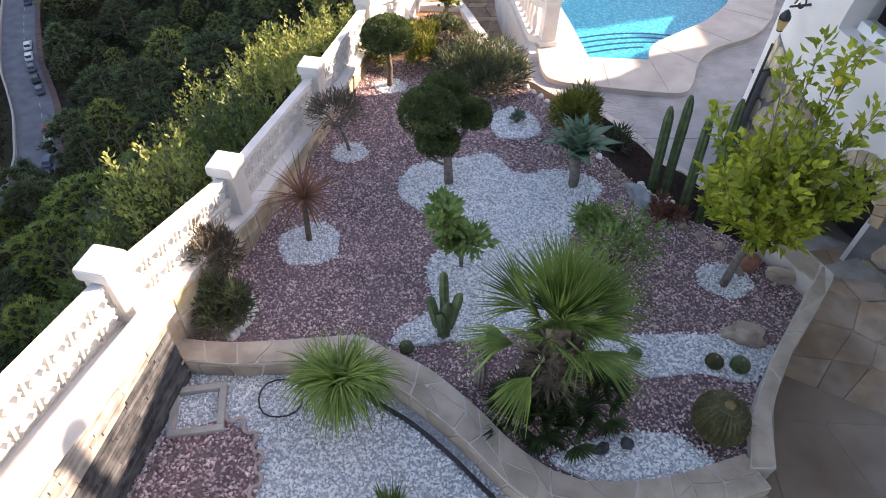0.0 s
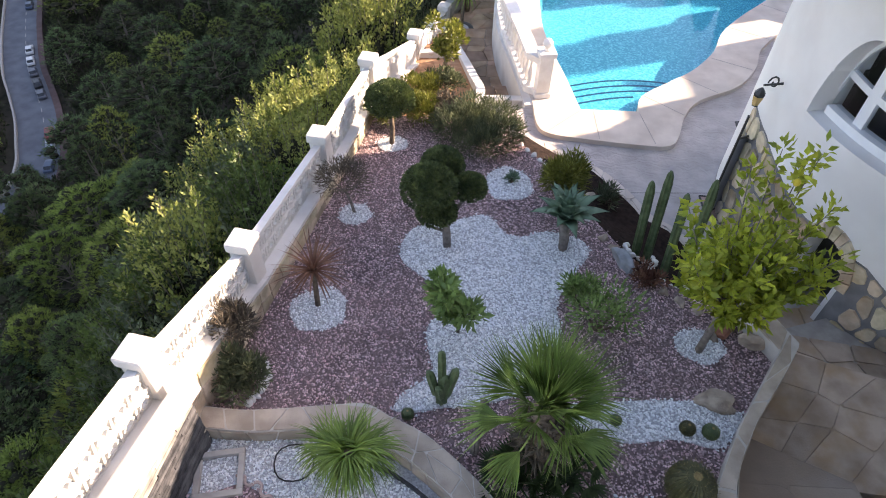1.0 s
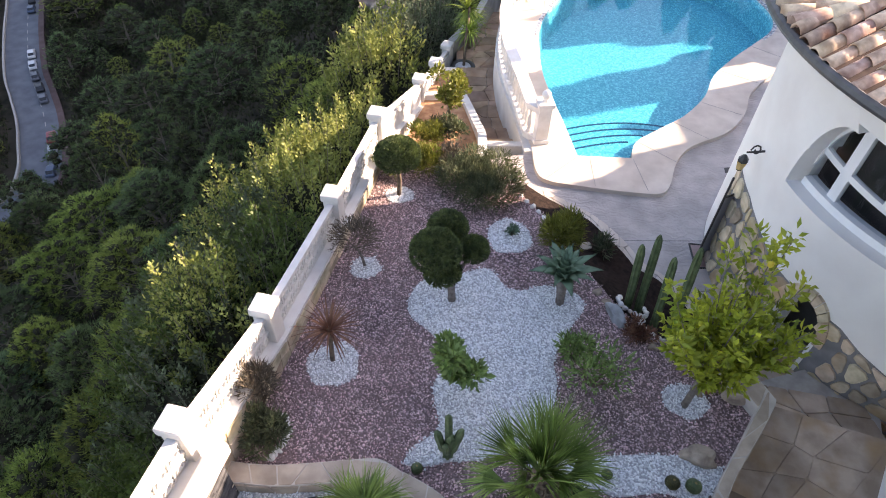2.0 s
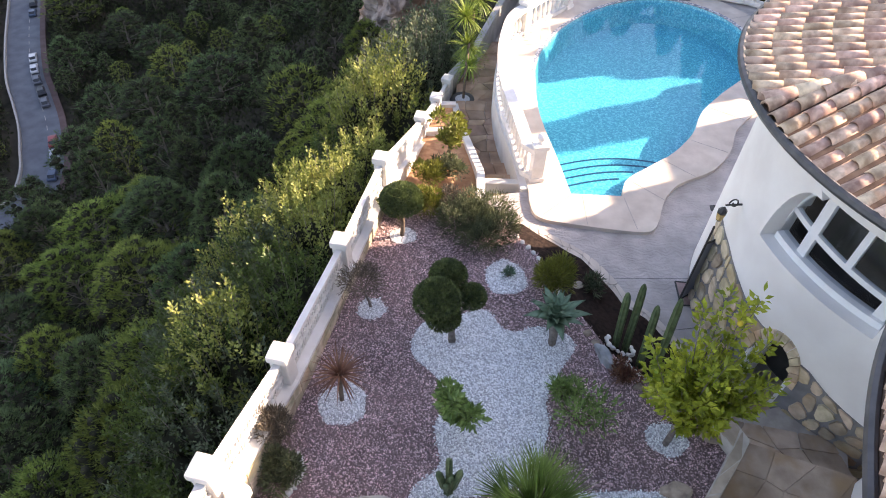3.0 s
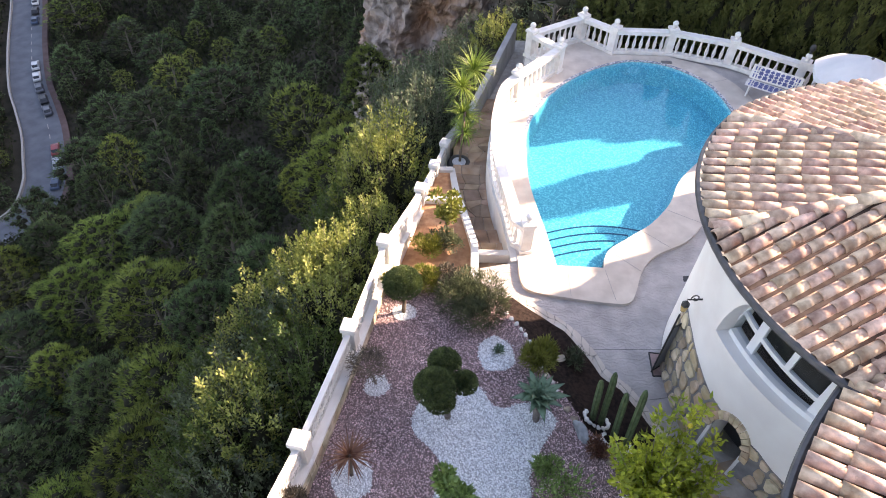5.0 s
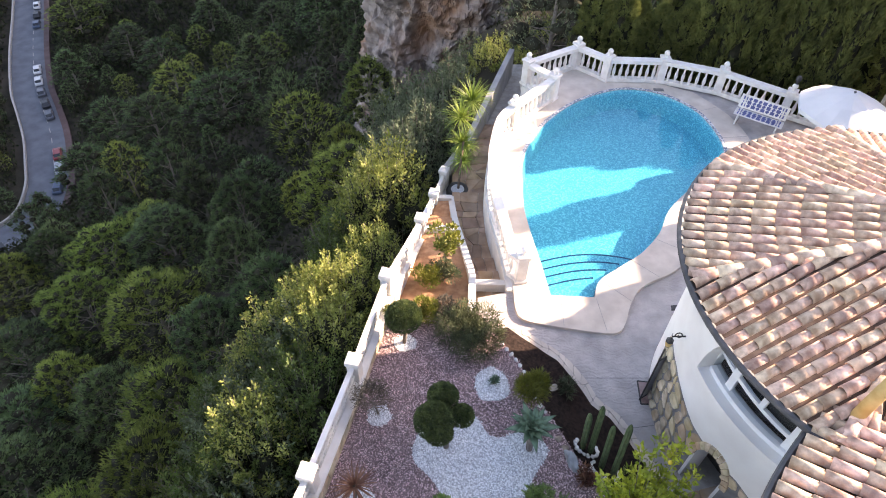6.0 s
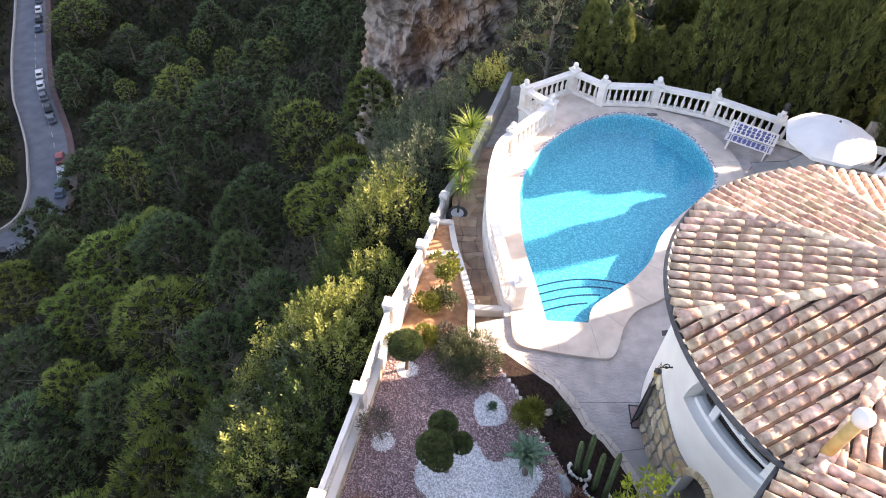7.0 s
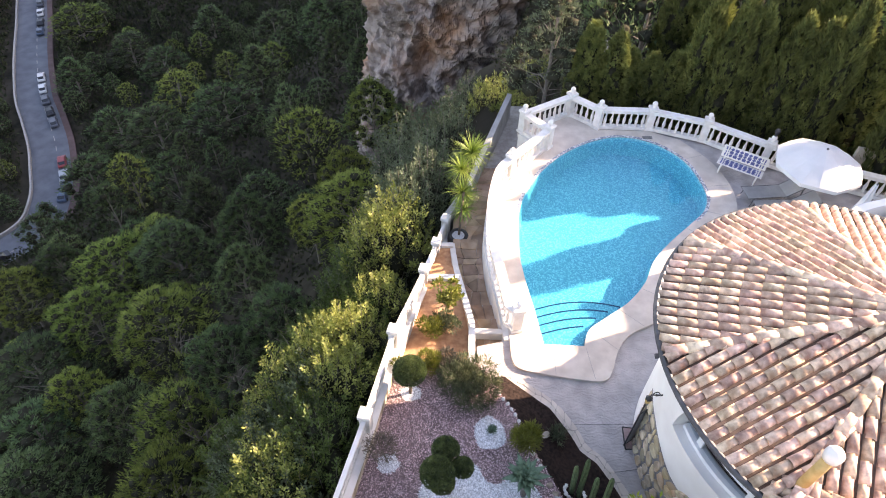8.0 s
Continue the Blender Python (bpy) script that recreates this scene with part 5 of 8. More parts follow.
for d in range(int(WIN[0]), int(WIN[1])):
    bm.faces.new([bm.verts.new(ring_pt(a, R_WALL - 0.29, z)) for a, z in ((d, WIN[2]), (d, WIN[3]), (d + 1, WIN[3]), (d + 1, WIN[2]))])
glass_ob = part("pane", bm, GLASS, win, "reflective window glass")
glass_ob.visible_shadow = False

# second wing: wall and roof running towards the south
WA, WB = Vector((5.06, 4.66)), Vector((3.1, 2.01))      # chord of the gently bowed eave of the wing
wd = (WB - WA).normalized()
wn2 = Vector((wd.y, -wd.x)) * -1
if wn2.x < 0:
    wn2 = -wn2
bm = bmesh.new()
foot = [WA + wn2 * 1.0 + wd * 0.3, WA + wn2 * 1.0 + wd * 9.5, WA + wn2 * 1.4 + wd * 9.5, WA + wn2 * 1.4 + wd * 0.3]
prism(bm, foot, 4.35, -0.5)
part("wing_wall", bm, WALLWHITE, house, "white rendered wing wall")
back_wall = [WA + wn2 * 9.0 - wd * 0.2, WA + wn2 * 9.0 + wd * 9.5, WA + wn2 * 9.3 + wd * 9.5, WA + wn2 * 9.3 - wd * 0.2]
bm = bmesh.new()
prism(bm, back_wall, 4.35, -2.5)
part("rear_wall", bm, WALLWHITE, house)
bm = bmesh.new()
prism(bm, [WA + wn2 * 1.4 + wd * 9.2, WA + wn2 * 9.0 + wd * 9.2, WA + wn2 * 9.0 + wd * 9.5, WA + wn2 * 1.4 + wd * 9.5], 4.6, -2.5)
part("end_wall", bm, WALLWHITE, house)

# roofs
def tile_mesh():
    """A tapered half-round clay tile, 0.46 long along +y, with thickness."""
    vs, fs = [], []
    k = 7
    for y, r0, r1 in ((0.0, 0.108, 0.09), (0.46, 0.1, 0.083)):
        for rr in (r0, r1):
            for i in range(k):
                a = math.pi * i / (k - 1)
                vs.append((rr * math.cos(a), y, rr * 0.72 * math.sin(a)))
    for i in range(k - 1):
        fs.append((i, i + 1, 2 * k + i + 1, 2 * k + i))
        fs.append((k + i + 1, k + i, 3 * k + i, 3 * k + i + 1))
        fs.append((i + 1, i, k + i, k + i + 1))
        fs.append((2 * k + i, 2 * k + i + 1, 3 * k + i + 1, 3 * k + i))
    return raw_mesh("roof_tile", vs, fs, TILE, True)


TILE_ME = tile_mesh()
TILE_COUNT = [0]


def tile_plane(parent, a, b, apex_dir, slope, run_of, stuff_list, rng, cap=300, pitch=0.205, size=(0.8, 0.92, 1.4)):
    """Rows of tiles on a roof plane: a-b is the eave line in plan, apex_dir the way up the slope in plan."""
    ab = Vector((b.x - a.x, b.y - a.y))
    L = ab.length
    n = int(L / pitch)
    ca, sa = math.cos(slope), math.sin(slope)
    u = Vector((apex_dir.x * ca, apex_dir.y * ca, sa))
    nrm = Vector((-apex_dir.x * sa, -apex_dir.y * sa, ca))
    x = u.cross(nrm)
    for i in range(n):
        s = (i + 0.5) / n
        p = Vector((a.x + ab.x * s, a.y + ab.y * s, a.z))
        run, start = run_of(s)
        t = start
        while t < run:
            q = p + u * t + nrm * (0.05 + rng.uniform(-0.006, 0.006))
            tl = rng.uniform(-0.03, 0.03)
            m = Matrix((x, u, nrm)).transposed().to_4x4()
            m = Matrix.Translation(q) @ m @ Matrix.Rotation(tl, 4, "Z") @ Matrix.Rotation(-0.047, 4, "X") @ Matrix.Diagonal((*size, 1))
            if TILE_COUNT[0] < cap:
                piece("roof_tile", TILE_ME, m, parent)
                TILE_COUNT[0] += 1
            else:
                stuff_list.append(m)
            t += 0.385 * size[1]


def join_tiles(parent, mats, name="roof_tiles"):
    if not mats:
        return
    v0 = np.array([v.co[:] for v in TILE_ME.vertices])
    f0 = np.array([p.vertices[:] for p in TILE_ME.polygons])
    vs, fs = [], []
    for k, m in enumerate(mats):
        mm = np.array(m)
        vs.append(v0 @ mm[:3, :3].T + mm[:3, 3])
        fs.append(f0 + k * len(v0))
    me = cloud_mesh(name, np.concatenate(vs), np.concatenate(fs), TILE)
    me.polygons.foreach_set("use_smooth", [True] * len(me.polygons))
    ob = part(name, me, TILE, parent)
    ob["kind"] = "stuff"


slope = math.atan2(RIDGE - EAVE, R_EAVE)
rng_t = random.Random(31)
HIPS = [k * 45 for k in range(8)]
bm = bmesh.new()
apex = bm.verts.new((HC.x, HC.y, RIDGE))
rim = []
for k in range(72):
    dd = k * 5
    rim.append((bm.verts.new(ring_pt(dd, R_EAVE, EAVE)), bm.verts.new(ring_pt(dd, R_EAVE, EAVE - 0.12)), bm.verts.new(ring_pt(dd, R_WALL - 0.1, EAVE - 0.12))))
for k in range(72):
    a, b = rim[k], rim[(k + 1) % 72]
    bm.faces.new((a[0], b[0], apex))
    bm.faces.new((a[0], a[1], b[1], b[0]))
    bm.faces.new((a[1], a[2], b[2], b[1]))
roof = part("tower_roof", bm, TILESHADE, house, "octagonal clay-tiled roof")
bm = bmesh.new()
loops = [[bm.verts.new(ring_pt(k * 4, R_EAVE + 0.05 + 0.06 * math.cos(a), EAVE - 0.02 + 0.06 * math.sin(a))) for a in np.linspace(0, 2 * math.pi, 9)[:-1]] for k in range(90)]
for p, q in zip(loops, loops[1:] + loops[:1]):
    for k in range(8):
        bm.faces.new((p[k], p[(k + 1) % 8], q[(k + 1) % 8], q[k]))
part("gutter", bm, GUTTER, house, "dark half-round gutter")
rest = []
order = [157.5, 202.5, 112.5, 247.5, 67.5, 22.5, 337.5, 292.5]
for mid in order:
    a, b = ring_pt(mid - 22.5, R_EAVE, EAVE), ring_pt(mid + 22.5, R_EAVE, EAVE)
    up = Vector((-math.cos(radians(mid)), -math.sin(radians(mid))))
    depth = R_EAVE * math.cos(radians(22.5)) / math.cos(slope)

    def run_of(s, depth=depth):
        e = abs(2 * s - 1)
        bulge = R_EAVE * (math.sqrt(max(0, 1 - (e * math.sin(radians(22.5))) ** 2)) - math.cos(radians(22.5)))
        return depth * (1 - e) - 0.1, -bulge - 0.02
    tile_plane(house, a, b, up, math.atan2(RIDGE - EAVE, R_EAVE * math.cos(radians(22.5))), run_of, rest, rng_t)
for hdeg in HIPS:
    e = ring_pt(hdeg, R_EAVE, EAVE)
    top = Vector((HC.x, HC.y, RIDGE + 0.02))
    d = (top - e).normalized()
    x = d.cross(Vector((0, 0, 1))).normalized()
    nrm = x.cross(d)
    L = (top - e).length
    t = 0.0
    while t < L - 0.2:
        m = Matrix.Translation(e + d * t + nrm * 0.07) @ Matrix((x, d, nrm)).transposed().to_4x4() @ Matrix.Diagonal((1.0, 1, 1.15, 1))
        piece("hip_tile", TILE_ME, m, house)
        t += 0.38
# wing roof
TILE_COUNT[0] = 0
wslope = math.atan2(1.35, 4.6)
WE = 4.42
wa, wb = Vector((WA.x - wd.x * 0.3, WA.y - wd.y * 0.3, WE)), Vector((WA.x + wd.x * 9.5, WA.y + wd.y * 9.5, WE))
W_LEN = 9.8


def wing_bow(s):
    """How far the eave swings out from its chord, s metres along it."""
    return 0.2 * math.sin(math.pi * min(max(s - 0.3, 0.0) / 3.3, 1.0))


tile_plane(house, wa, wb, wn2, wslope, lambda q: (4.6 / math.cos(wslope), -0.02 - wing_bow(q * W_LEN)), rest, rng_t, cap=180, pitch=0.205, size=(0.8, 1.0, 1.4))
join_tiles(house, rest)
bm = bmesh.new()
rows = []
for k in range(50):
    s_ = W_LEN * k / 49
    base = wa + Vector((wd.x, wd.y, 0)) * s_
    bow = wing_bow(s_)
    line = [base - Vector((wn2.x * bow, wn2.y * bow, bow * 0.29 + 0.02)), base + Vector((wn2.x * 4.6, wn2.y * 4.6, 1.33)), base + Vector((wn2.x * 9.4, wn2.y * 9.4, -0.02))]
    rows.append([bm.verts.new(v) for v in line] + [bm.verts.new(v - Vector((0, 0, 0.14))) for v in line[::-1]])
for a, b in zip(rows, rows[1:]):
    for k in range(6):
        bm.faces.new((a[k], a[(k + 1) % 6], b[(k + 1) % 6], b[k]))
bm.faces.new(rows[0][::-1])
bm.faces.new(rows[-1])
part("wing_roof", bm, TILESHADE, house, "long pitched clay-tiled wing roof")
bm = bmesh.new()
gl_ = []
for k in range(50):
    s_ = W_LEN * k / 49
    o_ = 0.05 + wing_bow(s_)
    gl_.append(wa + Vector((wd.x * s_ - wn2.x * o_, wd.y * s_ - wn2.y * o_, -0.07 - wing_bow(s_) * 0.29)))
rings = [[bm.verts.new(p + Vector((wn2.x * 0.055 * math.cos(a), wn2.y * 0.055 * math.cos(a), 0.055 * math.sin(a)))) for a in np.linspace(0, 2 * math.pi, 9)[:-1]] for p in gl_]
for a, b in zip(rings, rings[1:]):
    for k in range(8):
        bm.faces.new((a[k], a[(k + 1) % 8], b[(k + 1) % 8], b[k]))
part("wing_gutter", bm, GUTTER, house, "dark half-round gutter")
# unseen blocks added to the east to shade the pool; parapet beside the tower
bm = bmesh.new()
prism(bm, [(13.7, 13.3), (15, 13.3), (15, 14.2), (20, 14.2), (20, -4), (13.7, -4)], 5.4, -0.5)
part("main_body", bm, WALLWHITE, house, "unseen white block added to shade the pool terrace")
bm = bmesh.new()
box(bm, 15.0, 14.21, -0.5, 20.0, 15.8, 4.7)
part("side_wing", bm, WALLWHITE, house, "unseen lower white block added to shade the pool")
bm = bmesh.new()
pp = spline([(9.75, 11.75), (10.4, 12.3), (11.2, 12.6), (12.2, 12.75), (13.72, 12.8)], 5)
ribbon(bm, pp, offset_line(pp, -0.22), 3.25, -0.09)
part("parapet", bm, WALLWHITE, house, "curved white parapet behind the tower roof")
bm = bmesh.new()
prism(bm, [(10.6, 12.2), (13.7, 12.5), (13.7, 9.0), (10.6, 9.0)], 2.95, 2.7)
part("flat_roof", bm, COPING, house, "pale flat roof behind the parapet")
# flue
flue = thing("roof_flue", (5.39, 4.6, 4.55), "ochre round flue pipe with a pale domed cap", "chimney")
bm = bmesh.new()
cone(bm, (5.39, 4.6, 4.5), (5.39, 4.6, 5.6), 0.085, 0.085, 14)
part("pipe", bm, OCHRE, flue, smooth=True)
bm = bmesh.new()
lathe(bm, [(0.12, 5.6), (0.13, 5.66), (0.13, 5.74), (0.1, 5.8), (0.03, 5.84)], (5.39, 4.6, 0), 14)
part("cap", bm, BALUSTER, flue, smooth=True)
# wall lantern on a bracket, and the downpipe below
lan = thing("wall_lantern", tuple(ring_pt(174.6, R_WALL + 0.2, 2.2)), "black iron wall lantern with amber glass on a scroll bracket", "lantern")
lp = ring_pt(174.6, R_WALL + 0.24, 2.2)
wp = ring_pt(174.6, R_WALL, 2.44)
bm = bmesh.new()
cone(bm, wp, lp + Vector((0, 0, 0.2)), 0.018, 0.014, 8)
for k in range(10):
    a0, a1 = k * 0.7, (k + 1) * 0.7
    c0 = wp.lerp(lp, 0.5) + Vector((0, 0, 0.12))
    dirv = (lp - wp).normalized()
    dirv.z = 0
    f0 = lambda a: c0 + dirv * (0.11 * (1 - a / 9) * math.cos(a)) + Vector((0, 0, 0.11 * (1 - a / 9) * math.sin(a)))
    cone(bm, f0(a0), f0(a1), 0.012, 0.012, 6)
part("bracket", bm, IRON, lan)
bm = bmesh.new()
lathe(bm, [(0.04, -0.12), (0.075, 0.05), (0.08, 0.07), (0.04, 0.13), (0.012, 0.16)], lp, 6)
part("lamp_body", bm, IRON, lan)
bm = bmesh.new()
lathe(bm, [(0.046, -0.1), (0.076, 0.035)], lp, 6)
part("lamp_glass", bm, OCHRE, lan, "amber glass")


# ---- garden plants ----
def soil_at(x, y):
    return garden_z(x, y)


def tufts(rng, clumps, per, length_, width, spread=0.5, up=0.35):
    c, d = clump_points(rng, clumps, per, spread)
    n = len(c)
    return blade_cloud(c, d, rng.uniform(0.6, 1.3, n) * length_, rng.uniform(0.7, 1.3, n) * width, 0.2, rng)


def strap_mesh(name, mat, n, length_, width, rng, rise=(0.3, 1.3), droop=0.9, seg=5, base=(0, 0, 0), base_r=0.03):
    """Arching strap leaves from one crown, each a folded strip of its own."""
    vs, fs = [], []
    for k in range(n):
        a = rng.uniform(0, 2 * math.pi)
        el = rng.uniform(*rise)
        L = length_ * rng.uniform(0.75, 1.15)
        w = width * rng.uniform(0.8, 1.2)
        side = np.array([-math.sin(a), math.cos(a), 0])
        pos = np.array([base[0] + math.cos(a) * base_r, base[1] + math.sin(a) * base_r, base[2]])
        b0 = len(vs)
        dr = droop * rng.uniform(0.6, 1.3)
        for s in range(seg + 1):
            t = s / seg
            ww = w * (0.7 + 0.3 * math.sin(math.pi * min(t * 1.3, 1))) * (1 - t) ** 0.6 if s < seg else 0.001
            nrm = np.array([-math.sin(el) * math.cos(a), -math.sin(el) * math.sin(a), math.cos(el)])
            vs += [pos - side * ww / 2 + nrm * ww * 0.18, pos.copy(), pos + side * ww / 2 + nrm * ww * 0.18]
            pos = pos + np.array([math.cos(el) * math.cos(a), math.cos(el) * math.sin(a), math.sin(el)]) * L / seg
            el -= dr / seg
        for s in range(seg):
            for q in (0, 1):
                i = b0 + 3 * s + q
                fs.append((i, i + 1, i + 4, i + 3))
    me = raw_mesh(name, vs, fs, mat)
    return me


def stem(parent, pts, r0, r1, mat=BARK, name="trunk"):
    """A tapered stem through points in world metres."""
    bm = bmesh.new()
    pts = [Vector(p) for p in pts]
    k = 8
    rings = []
    for i, p in enumerate(pts):
        a, b = pts[max(i - 1, 0)], pts[min(i + 1, len(pts) - 1)]
        q = (b - a).to_track_quat("Z", "Y")
        r = r0 + (r1 - r0) * i / (len(pts) - 1)
        rings.append([bm.verts.new(p + q @ Vector((r * math.cos(2 * math.pi * j / k), r * math.sin(2 * math.pi * j / k), 0))) for j in range(k)])
    for a, b in zip(rings, rings[1:]):
        for j in range(k):
            bm.faces.new((a[j], a[(j + 1) % k], b[(j + 1) % k], b[j]))
    bm.faces.new(rings[0][::-1])
    bm.faces.new(rings[-1])
    return part(name, bm, mat, parent, smooth=True)


def leafy(parent, name, seed, clumps, per, l, w, mat, spread=0.5, label=""):
    rng = np.random.default_rng(seed)
    v, f = tufts(rng, clumps, per, l, w, spread)
    return part(name, cloud_mesh(name, v, f, mat), mat, parent, label)


def core(parent, clumps, mat, name="inner_foliage", f=0.82):
    """The dense dark inside of a clipped head."""
    bm = bmesh.new()
    for x, y, z, rx, ry, rz in clumps:
        ball(bm, (x, y, z), 1.0, 3, (rx * f, ry * f, rz * f))
    for v in bm.verts:
        v.co += Vector((noise.noise(v.co * 9), noise.noise(v.co * 9 + Vector((3, 1, 0))), noise.noise(v.co * 9 + Vector((0, 5, 2))))) * 0.03
    return part(name, bm, mat, parent, smooth=True)


# clipped ball on a stem
x, y = -0.76, 8.44
t = thing("topiary_tree", (x, y, soil_at(x, y)), "clipped dark-green ball tree on a bare stem in white gravel", "topiary")
stem(t, [(x, y, soil_at(x, y) - 0.05), (x + 0.02, y + 0.05, 0.8), (x, y + 0.12, 1.1)], 0.045, 0.035)
cl = [(x, y + 0.15, 1.27, 0.37, 0.37, 0.27)]
core(t, cl, BOX)
leafy(t, "crown", 21, cl, 5200, 0.045, 0.03, BOX, 0.12)

# cloud-pruned topiary with several heads
x, y = 0.15, 5.96
t = thing("topiary_tree", (x, y, soil_at(x, y)), "cloud-pruned dark-green topiary with four clipped heads", "topiary")
stem(t, [(x, y, soil_at(x, y) - 0.05), (x - 0.02, y + 0.02, 1.05), (x - 0.06, y + 0.05, 1.4)], 0.06, 0.045, GREYBARK)
stem(t, [(x - 0.02, y + 0.02, 1.05), (x + 0.1, y + 0.1, 1.3), (0.38, 6.13, 1.5)], 0.03, 0.02, GREYBARK, "limb")
stem(t, [(x - 0.02, y + 0.02, 1.05), (0.1, 6.3, 1.35), (0.07, 6.45, 1.55)], 0.03, 0.02, GREYBARK, "limb")
stem(t, [(x - 0.03, y, 1.0), (-0.1, 5.92, 1.15), (-0.14, 5.9, 1.25)], 0.02, 0.015, GREYBARK, "limb")
for k, c in enumerate([(-0.1, 5.95, 1.78, 0.33, 0.33, 0.27), (0.07, 6.46, 1.7, 0.27, 0.27, 0.23), (0.42, 6.13, 1.63, 0.2, 0.2, 0.17), (0.0, 5.9, 1.42, 0.24, 0.22, 0.2)]):
    core(t, [c], BOX)
    leafy(t, "clipped_head", 30 + k, [c], int(4200 * c[3] / 0.33), 0.042, 0.028, BOX, 0.12)

# bare grey shrub
x, y = -1.18, 6.65
t = thing("bare_shrub", (x, y, soil_at(x, y)), "nearly leafless grey shrub on a thin stem", "shrub")
stem(t, [(x, y, soil_at(x, y) - 0.04), (x - 0.04, y + 0.02, 0.85), (x - 0.12, y + 0.05, 1.08)], 0.025, 0.016, GREYBARK)
rng = random.Random(9)
for k in range(9):
    a = rng.uniform(0, 6.3)
    stem(t, [(x - 0.12, y + 0.05, 1.02), (x - 0.12 + 0.15 * math.cos(a), y + 0.05 + 0.15 * math.sin(a), 1.15 + rng.uniform(0, 0.1)), (x - 0.12 + 0.33 * math.cos(a), y + 0.05 + 0.33 * math.sin(a), 1.25 + rng.uniform(0, 0.18))], 0.01, 0.004, GREYBARK, "limb")
leafy(t, "foliage", 41, [(x - 0.12, y + 0.05, 1.25, 0.36, 0.36, 0.22)], 1500, 0.1, 0.009, DRY, 0.8)

# bronze cabbage palm
x, y = -1.45, 4.85
t = thing("cabbage_palm", (x, y, soil_at(x, y)), "small bronze-leaved cabbage palm on a thin trunk", "palm")
stem(t, [(x, y, soil_at(x, y) - 0.05), (x + 0.01, y + 0.03, 1.1), (x + 0.02, y + 0.06, 1.42)], 0.035, 0.03)
part("leaf_crown", strap_mesh("leaf_crown", REDLEAF, 75, 0.46, 0.03, random.Random(51), (-0.5, 1.4), 0.7, 5, (x + 0.02, y + 0.06, 1.42)), REDLEAF, t, "narrow bronze strap leaves")

# agave on a stem
x, y = 1.72, 5.91
t = thing("agave", (x, y, soil_at(x, y)), "blue-green agave rosette on a short leaning trunk", "agave")
stem(t, [(x, y, soil_at(x, y) - 0.05), (x + 0.01, y + 0.08, 0.88), (x + 0.0, y + 0.18, 1.03)], 0.06, 0.075, GREYBARK)


def agave_leaf_mesh():
    vs, fs = [], []
    k = 7
    for s in range(k + 1):
        t_ = s / k
        w = 0.088 * math.sin(math.pi * (0.18 + 0.82 * t_) ** 0.8) if s < k else 0.002
        xx = 0.5 * t_
        z = 0.1 * math.sin(t_ * 2.2) - 0.08 * t_ * t_
        vs += [(xx, -w, z + w * 0.4), (xx, 0, z - 0.002), (xx, w, z + w * 0.4), (xx, 0, z - 0.022 * (1 - t_))]
    for s in range(k):
        for a, b in ((0, 1), (1, 2), (2, 3), (3, 0)):
            fs.append((4 * s + a, 4 * s + b, 4 * s + 4 + b, 4 * s + 4 + a))
    return raw_mesh("agave_leaf", vs, fs, AGAVEM, True)


AG = agave_leaf_mesh()
rng = random.Random(52)
for k in range(34):
    m = Matrix.Translation((x, y + 0.2, 1.05)) @ Matrix.Rotation(k * 2.4, 4, "Z") @ Matrix.Rotation(-radians(20 + 66 * (k / 34)), 4, "Y") @ Matrix.Scale(rng.uniform(0.98, 1.22), 4)
    piece("leaf", AG, m, t)

# low junipers and bushes
def bush(name, x, y, z, r, h, mat, seed, label, n=2600, l=0.09, w=0.02, clumps=9, core_mat=None, category="bush"):
    ob = thing(name, (x, y, z), label, category)
    rr = random.Random(seed)
    cl = []
    for k in range(clumps):
        a, d = rr.uniform(0, 6.3), r * 0.62 * math.sqrt(rr.random())
        s = rr.uniform(0.35, 0.55)
        cl.append((x + d * math.cos(a), y + d * math.sin(a), z + h * rr.uniform(0.35, 0.7), r * s, r * s, h * rr.uniform(0.35, 0.55)))
    for k in range(5):
        c = cl[k % len(cl)]
        stem(ob, [(x, y, z - 0.03), ((x + c[0]) / 2, (y + c[1]) / 2, z + h * 0.25), (c[0], c[1], c[2])], 0.02, 0.008, BARK, "branch")
    leafy(ob, "foliage", seed, cl, int(n / clumps), l, w, mat, 0.55)
    return ob


bush("juniper", 0.72, 8.55, soil_at(0.7, 8.5), 0.84, 0.42, JUNIPER, 61, "spreading low grey-green juniper at the end of the bed", 11000, 0.11, 0.012, 18)
bush("heather", -0.35, 9.2, 0.5, 0.42, 0.34, YELLOWG, 62, "low yellow-tinged heath beside the wall", 2000, 0.09, 0.02, 7)
bush("heather", 0.2, 9.3, 0.48, 0.4, 0.3, DRY, 63, "low brownish heath beside the wall", 1800, 0.09, 0.02, 7)
bush("heather", -0.95, 9.1, 0.52, 0.32, 0.34, YELLOWG, 64, "low sunlit yellow heath against the fence", 1700, 0.08, 0.02, 6)
bush("broom_bush", 1.85, 7.1, bed_z(1.85, 7.1) - 0.05, 0.34, 0.72, YELLOWG, 65, "upright yellow-green bush in the soil bed", 2600, 0.14, 0.018, 9)
bush("succulent", 1.13, 7.42, soil_at(1.1, 7.4) + 0.01, 0.12, 0.14, AGAVEM, 66, "small grey-green succulent in a white gravel circle", 220, 0.07, 0.02, 4)
bush("green_shrub", 1.93, 4.5, soil_at(1.9, 4.5), 0.44, 0.62, FERNY, 67, "loose light-green shrub in the mauve gravel", 520, 0.11, 0.03, 13)
bush("green_shrub", 1.75, 4.95, soil_at(1.75, 4.95), 0.25, 0.45, FERNY, 68, "small upright green shrub in the gravel", 700, 0.1, 0.025, 6)
